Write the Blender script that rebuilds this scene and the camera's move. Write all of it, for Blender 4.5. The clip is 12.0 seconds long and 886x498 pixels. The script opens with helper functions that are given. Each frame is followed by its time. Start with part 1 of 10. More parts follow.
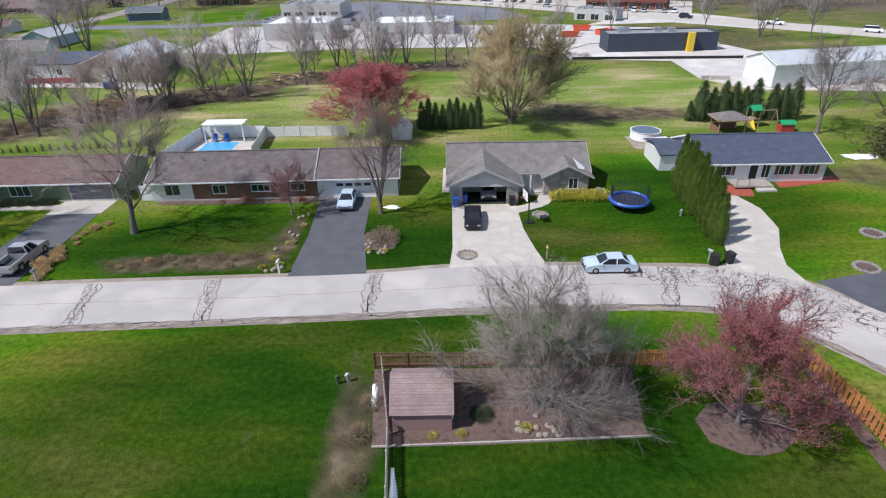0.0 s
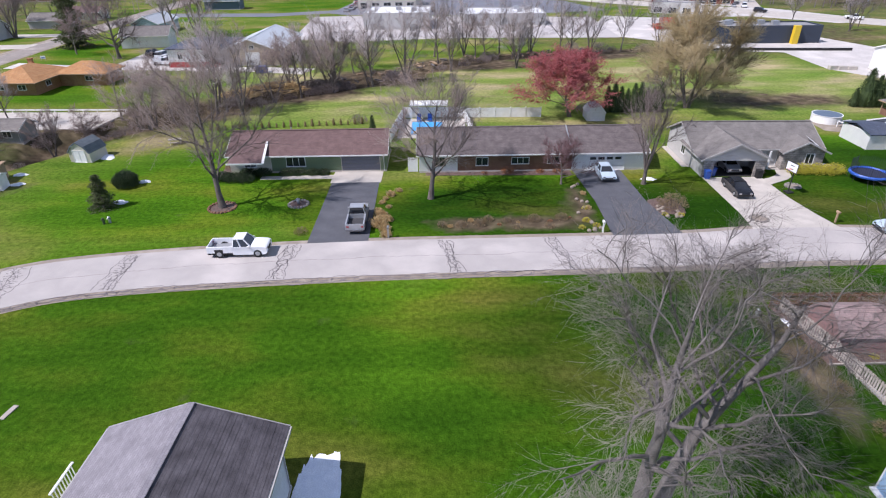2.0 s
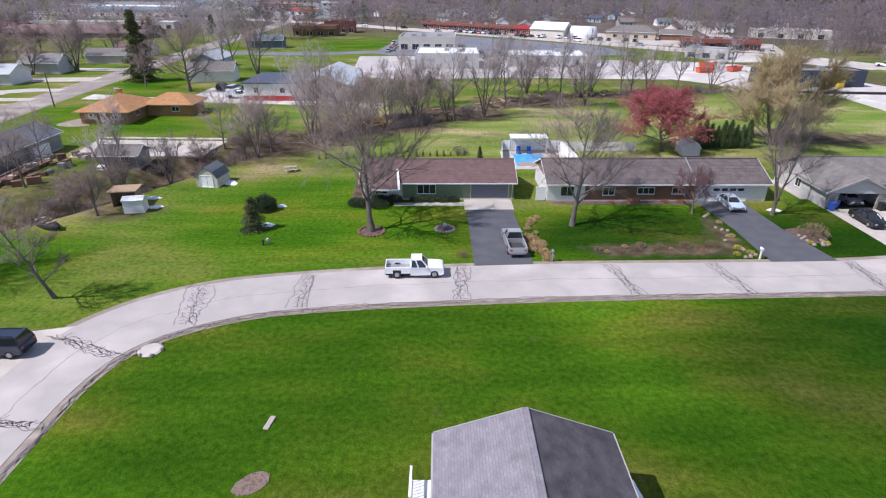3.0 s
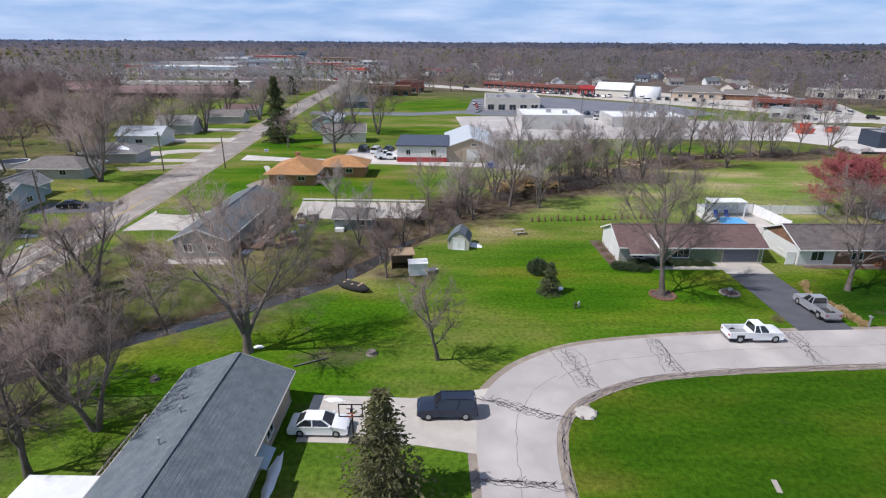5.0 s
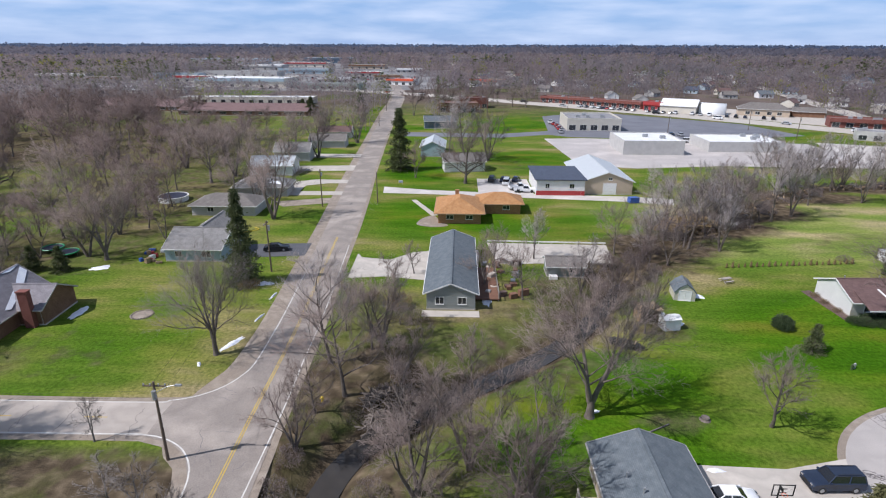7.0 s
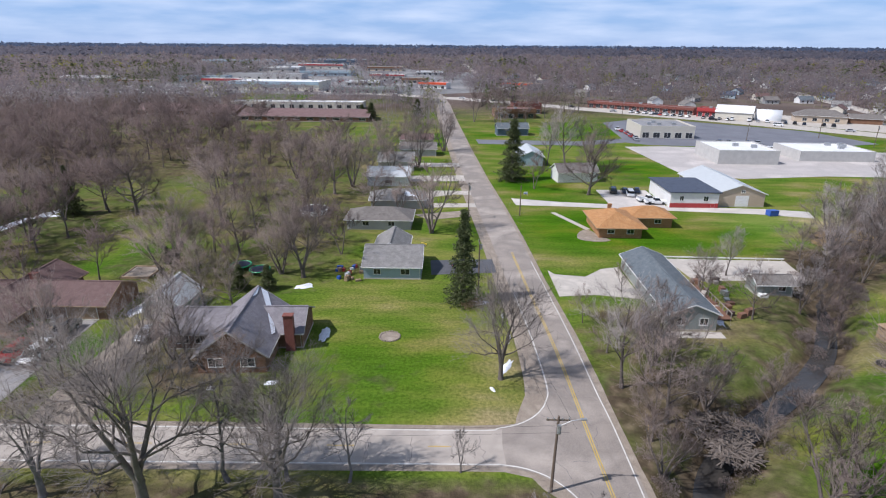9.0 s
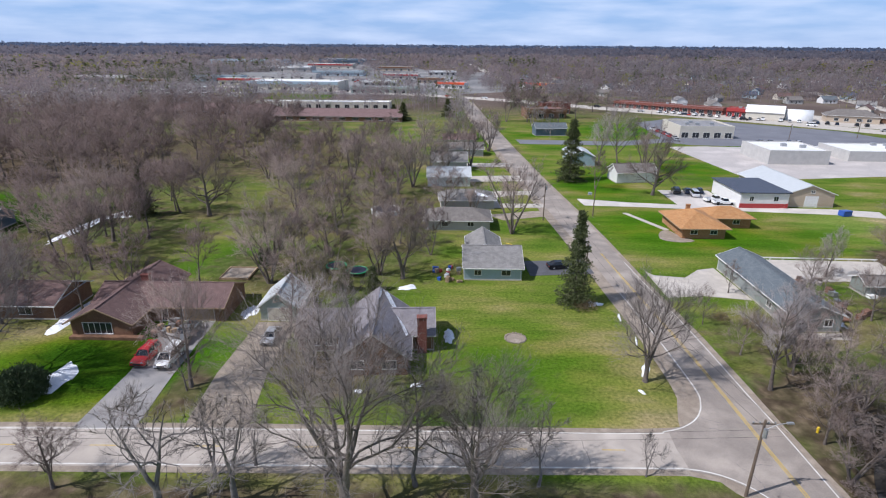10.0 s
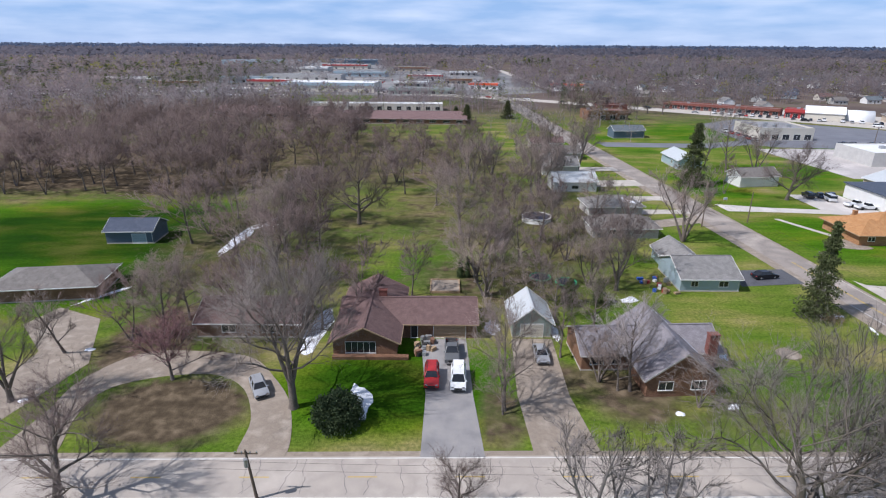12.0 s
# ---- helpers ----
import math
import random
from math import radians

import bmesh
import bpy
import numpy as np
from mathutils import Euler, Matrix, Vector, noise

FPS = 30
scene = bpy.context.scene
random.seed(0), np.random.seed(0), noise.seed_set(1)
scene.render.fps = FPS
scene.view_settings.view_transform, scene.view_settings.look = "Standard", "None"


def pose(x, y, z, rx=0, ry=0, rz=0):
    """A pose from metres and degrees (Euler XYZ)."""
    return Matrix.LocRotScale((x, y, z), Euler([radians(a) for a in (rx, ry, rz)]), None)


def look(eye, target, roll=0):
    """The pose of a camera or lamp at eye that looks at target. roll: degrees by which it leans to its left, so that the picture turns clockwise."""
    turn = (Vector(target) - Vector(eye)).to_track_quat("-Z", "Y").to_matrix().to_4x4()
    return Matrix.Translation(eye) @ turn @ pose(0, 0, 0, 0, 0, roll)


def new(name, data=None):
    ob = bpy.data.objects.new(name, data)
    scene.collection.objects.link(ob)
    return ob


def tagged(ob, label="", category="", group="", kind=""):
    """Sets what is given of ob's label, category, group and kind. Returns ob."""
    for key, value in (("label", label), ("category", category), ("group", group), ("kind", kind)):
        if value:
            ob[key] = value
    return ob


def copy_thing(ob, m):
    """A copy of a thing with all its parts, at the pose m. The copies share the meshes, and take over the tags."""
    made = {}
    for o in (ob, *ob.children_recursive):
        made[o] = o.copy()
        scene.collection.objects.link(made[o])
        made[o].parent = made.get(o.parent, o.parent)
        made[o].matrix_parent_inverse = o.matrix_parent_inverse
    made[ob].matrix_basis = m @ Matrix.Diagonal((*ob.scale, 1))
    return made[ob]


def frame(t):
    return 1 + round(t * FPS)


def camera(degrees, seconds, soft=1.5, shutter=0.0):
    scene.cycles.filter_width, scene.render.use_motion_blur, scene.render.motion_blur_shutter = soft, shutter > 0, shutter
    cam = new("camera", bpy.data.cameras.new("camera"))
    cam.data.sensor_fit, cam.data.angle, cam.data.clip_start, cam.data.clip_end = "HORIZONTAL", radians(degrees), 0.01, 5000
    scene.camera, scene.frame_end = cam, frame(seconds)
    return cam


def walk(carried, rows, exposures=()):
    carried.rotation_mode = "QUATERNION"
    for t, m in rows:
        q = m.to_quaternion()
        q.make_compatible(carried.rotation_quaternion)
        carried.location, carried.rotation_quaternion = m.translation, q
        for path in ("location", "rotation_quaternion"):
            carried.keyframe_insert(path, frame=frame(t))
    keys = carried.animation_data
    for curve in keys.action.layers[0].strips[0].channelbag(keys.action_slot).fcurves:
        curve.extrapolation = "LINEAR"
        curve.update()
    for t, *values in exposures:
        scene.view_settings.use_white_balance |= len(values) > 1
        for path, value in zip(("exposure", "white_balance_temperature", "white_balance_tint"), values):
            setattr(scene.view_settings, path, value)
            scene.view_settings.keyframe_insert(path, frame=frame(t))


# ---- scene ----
# The drone's flight: seconds, place, yaw, pitch and roll
cam = camera(77.4, 12.0, 1.15)
ROWS = [
    (0, 0.56, -0.06, 26.74, 0.62, -28.91, -1.29),
    (0.5, -6.63, -1.88, 26.81, 0.81, -29.06, -1.29),
    (1, -14.17, -3.66, 27.02, 1.24, -29.20, -1.32),
    (1.5, -22.58, -5.25, 27.07, 0.93, -29.37, -1.10),
    (2, -31.82, -6.87, 27.05, 0.18, -29.47, -0.60),
    (2.5, -40.79, -7.52, 26.68, -0.30, -29.38, 0.13),
    (2.7, -44.25, -7.90, 26.48, -0.34, -28.00, 0.25),
    (3, -49.41, -8.45, 26.17, -0.38, -25.50, 0.40),
    (3.2, -52.84, -8.80, 26.20, -0.35, -24.03, 0.34),
    (3.8, -63.10, -9.90, 26.62, -0.05, -20.75, 0.33),
    (4.8, -80.33, -11.49, 28.63, 0.52, -20.48, 0.32),
    (5, -83.69, -11.29, 29.05, 0.77, -20.42, 0.29),
    (5.5, -92.17, -12.00, 30.97, 1.03, -20.37, 0.31),
    (6, -100.81, -12.96, 33.28, 1.31, -20.35, 0.23),
    (6.5, -109.48, -13.66, 35.61, 1.56, -20.32, 0.19),
    (7, -118.29, -13.87, 37.97, 1.68, -20.31, 0.17),
    (7.2, -122.16, -13.89, 38.70, 1.45, -20.27, 0.24),
    (8, -137.30, -14.00, 40.50, 1.15, -20.28, 0.28),
    (8.8, -152.41, -14.04, 40.96, 0.98, -20.29, 0.32),
    (9, -156.15, -14.10, 40.98, 1.01, -20.29, 0.37),
    (9.5, -165.64, -14.10, 40.88, 0.95, -20.29, 0.38),
    (10, -175.00, -13.80, 40.82, 0.88, -20.30, 0.40),
    (10.5, -184.73, -13.07, 40.70, 0.66, -20.31, 0.42),
    (11, -194.37, -12.62, 40.83, 0.55, -20.30, 0.31),
    (11.5, -204.42, -11.75, 41.12, 0.39, -20.32, 0.28),
    (12, -214.91, -10.91, 41.63, 0.19, -20.34, 0.32),
]
walk(cam, [(t, pose(x, y, z, 90 + pitch, 0, yaw) @ pose(0, 0, 0, 0, 0, roll)) for t, x, y, z, yaw, pitch, roll in ROWS],
     [(0, 0.09, 6300, 13), (1, 0.17, 6250, 18), (2.5, 0.18, 6250, 20), (5, -0.06, 6400, 14), (9, -0.04, 6350, 14), (12, -0.02, 6300, 14)])
# ---------------------------------------------------------------- light
SUN_EL, SUN_AZ = radians(51), radians(-110)          # azimuth clockwise from +y
world = bpy.data.worlds.new("sky")
scene.world = world
world.use_nodes = True
wn, wl = world.node_tree.nodes, world.node_tree.links
wn.clear()
w_out = wn.new("ShaderNodeOutputWorld")
w_bg = wn.new("ShaderNodeBackground")
w_sky = wn.new("ShaderNodeTexSky")
w_sky.sky_type = "NISHITA"
w_sky.sun_disc = False
w_sky.sun_elevation, w_sky.sun_rotation = SUN_EL, SUN_AZ
w_sky.air_density, w_sky.dust_density, w_sky.ozone_density = 1.0, 0.1, 3.0
w_bg.inputs["Strength"].default_value = 0.064
# streaky high cloud over the whole sky
w_co = wn.new("ShaderNodeTexCoord")
w_map = wn.new("ShaderNodeMapping")
w_map.inputs["Scale"].default_value = (3.0, 3.0, 17.0)
w_no = wn.new("ShaderNodeTexNoise")
w_no.inputs["Scale"].default_value, w_no.inputs["Detail"].default_value = 2.4, 7.0
w_ra = wn.new("ShaderNodeValToRGB")
w_ra.color_ramp.elements[0].position, w_ra.color_ramp.elements[1].position = 0.38, 0.84
w_mx = wn.new("ShaderNodeMix")
w_mx.data_type = "RGBA"
w_mx.inputs["B"].default_value = (11.0, 13.0, 16.5, 1)
wl.new(w_co.outputs["Generated"], w_map.inputs["Vector"])
wl.new(w_map.outputs["Vector"], w_no.inputs["Vector"])
wl.new(w_no.outputs["Fac"], w_ra.inputs["Fac"])
wl.new(w_ra.outputs["Color"], w_mx.inputs["Factor"])
w_bl = wn.new("ShaderNodeMix")
w_bl.data_type = "RGBA"
w_sep = wn.new("ShaderNodeSeparateXYZ")
w_up = wn.new("ShaderNodeMapRange")                  # paler blue low in the sky, deep blue overhead
w_up.inputs["From Min"].default_value, w_up.inputs["From Max"].default_value = 0.05, 0.6
w_up.inputs["To Min"].default_value, w_up.inputs["To Max"].default_value = 0.65, 0.0
wl.new(w_co.outputs["Generated"], w_sep.inputs["Vector"])
wl.new(w_sep.outputs["Z"], w_up.inputs["Value"])
wl.new(w_up.outputs["Result"], w_bl.inputs["Factor"])
w_bl.inputs["B"].default_value = (5.4, 9.6, 17.5, 1)
wl.new(w_sky.outputs["Color"], w_bl.inputs["A"])
wl.new(w_bl.outputs["Result"], w_mx.inputs["A"])
wl.new(w_mx.outputs["Result"], w_bg.inputs["Color"])
wl.new(w_bg.outputs["Background"], w_out.inputs["Surface"])

sun_data = bpy.data.lights.new("sun", "SUN")
sun_data.energy, sun_data.angle, sun_data.color = 4.9, radians(0.55), (1.0, 0.975, 0.95)
sun = new("sun", sun_data)
sun_from = Vector((math.sin(SUN_AZ) * math.cos(SUN_EL), math.cos(SUN_AZ) * math.cos(SUN_EL), math.sin(SUN_EL)))
sun.matrix_world = look(sun_from * 300, (0, 0, 0))
scene.view_settings.exposure = 0.0


# ---------------------------------------------------------------- materials
def shade(name, *cols, rough=0.8, scale=3.0, fine=40.0, vary=0.25, bump=0.0, metal=0.0, spread=0.5, per_object=0.0, spec=0.5, thin=0.0):
    """A surface of up to three colours mixed by coarse noise, broken up by fine grain."""
    m = bpy.data.materials.new(name)
    m.use_nodes = True
    n, l = m.node_tree.nodes, m.node_tree.links
    b = n["Principled BSDF"]
    b.inputs["Roughness"].default_value, b.inputs["Metallic"].default_value = rough, metal
    b.inputs["Specular IOR Level"].default_value = spec
    co = n.new("ShaderNodeTexCoord")
    n1 = n.new("ShaderNodeTexNoise")
    n1.inputs["Scale"].default_value, n1.inputs["Detail"].default_value = scale, 4.0
    l.new(co.outputs["Object"], n1.inputs["Vector"])
    r = n.new("ShaderNodeValToRGB")
    cols = list(cols) + [tuple(c * (1 - vary) for c in cols[0])] * (len(cols) == 1)
    e = r.color_ramp.elements
    e[0].position, e[1].position = 0.5 - spread * 0.4, 0.5 + spread * 0.4
    e[0].color, e[1].color = (*cols[0], 1), (*cols[-1], 1)
    if len(cols) == 3:
        k = e.new(0.5)
        k.color = (*cols[1], 1)
    l.new(n1.outputs["Fac"], r.inputs["Fac"])
    n2 = n.new("ShaderNodeTexNoise")
    n2.inputs["Scale"].default_value, n2.inputs["Detail"].default_value = fine, 2.0
    l.new(co.outputs["Object"], n2.inputs["Vector"])
    h = n.new("ShaderNodeMapRange")
    h.inputs["From Min"].default_value, h.inputs["From Max"].default_value = 0.25, 0.75
    h.inputs["To Min"].default_value, h.inputs["To Max"].default_value = 1 - vary, 1 + vary
    l.new(n2.outputs["Fac"], h.inputs["Value"])
    value = h.outputs["Result"]
    if per_object:
        oi = n.new("ShaderNodeObjectInfo")
        q = n.new("ShaderNodeMapRange")
        q.inputs["To Min"].default_value, q.inputs["To Max"].default_value = 1 - per_object, 1 + per_object
        l.new(oi.outputs["Random"], q.inputs["Value"])
        mu = n.new("ShaderNodeMath")
        mu.operation = "MULTIPLY"
        l.new(value, mu.inputs[0]), l.new(q.outputs["Result"], mu.inputs[1])
        value = mu.outputs["Value"]
    hs = n.new("ShaderNodeHueSaturation")
    l.new(r.outputs["Color"], hs.inputs["Color"]), l.new(value, hs.inputs["Value"])
    l.new(hs.outputs["Color"], b.inputs["Base Color"])
    if thin:                                                 # fine twigs and leaves pass on part of their light
        tr, ms = n.new("ShaderNodeBsdfTranslucent"), n.new("ShaderNodeMixShader")
        ms.inputs["Fac"].default_value = thin
        l.new(hs.outputs["Color"], tr.inputs["Color"])
        l.new(b.outputs["BSDF"], ms.inputs[1]), l.new(tr.outputs["BSDF"], ms.inputs[2])
        l.new(ms.outputs["Shader"], n["Material Output"].inputs["Surface"])
        b.inputs["Specular IOR Level"].default_value = 0.1
    if bump:
        bp = n.new("ShaderNodeBump")
        bp.inputs["Strength"].default_value, bp.inputs["Distance"].default_value = min(1, bump), 0.05
        l.new(n2.outputs["Fac"], bp.inputs["Height"]), l.new(bp.outputs["Normal"], b.inputs["Normal"])
    return m


def bricky(name, c1, c2, mortar, bw, bh, gap=0.012, rough=0.85, plane="XY", streak=0.0):
    """Coursed pieces (shingle tabs, bricks) at their real size."""
    m = shade(name, c1, c2, rough=rough, scale=1.2, fine=30, vary=0.16)
    n, l = m.node_tree.nodes, m.node_tree.links
    b = n["Principled BSDF"]
    co = n.new("ShaderNodeTexCoord")
    vec = co.outputs["Object"]
    if plane != "XY":
        sp, cb, ad = n.new("ShaderNodeSeparateXYZ"), n.new("ShaderNodeCombineXYZ"), n.new("ShaderNodeMath")
        l.new(vec, sp.inputs[0])
        l.new(sp.outputs["X"], ad.inputs[0]), l.new(sp.outputs["Y"], ad.inputs[1])
        l.new(ad.outputs[0], cb.inputs["X"]), l.new(sp.outputs["Z"], cb.inputs["Y"])
        vec = cb.outputs[0]
    t = n.new("ShaderNodeTexBrick")
    t.inputs["Scale"].default_value = 1.0
    t.inputs["Brick Width"].default_value, t.inputs["Row Height"].default_value = bw, bh
    t.inputs["Mortar Size"].default_value = gap
    t.inputs["Color1"].default_value, t.inputs["Color2"].default_value = (1, 1, 1, 1), (0.84, 0.84, 0.84, 1)
    t.inputs["Mortar"].default_value = (*mortar, 1)
    l.new(vec, t.inputs["Vector"])
    mx = n.new("ShaderNodeMix")
    mx.data_type, mx.blend_type = "RGBA", "MULTIPLY"
    mx.inputs["Factor"].default_value = 1.0
    old = b.inputs["Base Color"].links[0].from_socket
    l.new(old, mx.inputs["A"]), l.new(t.outputs["Color"], mx.inputs["B"])
    l.new(mx.outputs["Result"], b.inputs["Base Color"])
    bp = n.new("ShaderNodeBump")
    bp.inputs["Strength"].default_value, bp.inputs["Distance"].default_value = 0.5, 0.02
    l.new(t.outputs["Fac"], bp.inputs["Height"])
    bp.invert = True
    l.new(bp.outputs["Normal"], b.inputs["Normal"])
    return m


def lapped(name, col, pitch=0.2, rough=0.6, axis="Z"):
    """Boards or ribs that repeat along one axis."""
    m = shade(name, col, rough=rough, scale=0.8, fine=12, vary=0.07)
    n, l = m.node_tree.nodes, m.node_tree.links
    co, sp = n.new("ShaderNodeTexCoord"), n.new("ShaderNodeSeparateXYZ")
    l.new(co.outputs["Object"], sp.inputs[0])
    md, dv = n.new("ShaderNodeMath"), n.new("ShaderNodeMath")
    dv.operation, dv.inputs[1].default_value = "DIVIDE", pitch
    md.operation = "FRACT"
    l.new(sp.outputs[axis], dv.inputs[0]), l.new(dv.outputs[0], md.inputs[0])
    bp = n.new("ShaderNodeBump")
    bp.inputs["Strength"].default_value, bp.inputs["Distance"].default_value = 0.9, 0.03
    l.new(md.outputs[0], bp.inputs["Height"]), l.new(bp.outputs["Normal"], n["Principled BSDF"].inputs["Normal"])
    return m


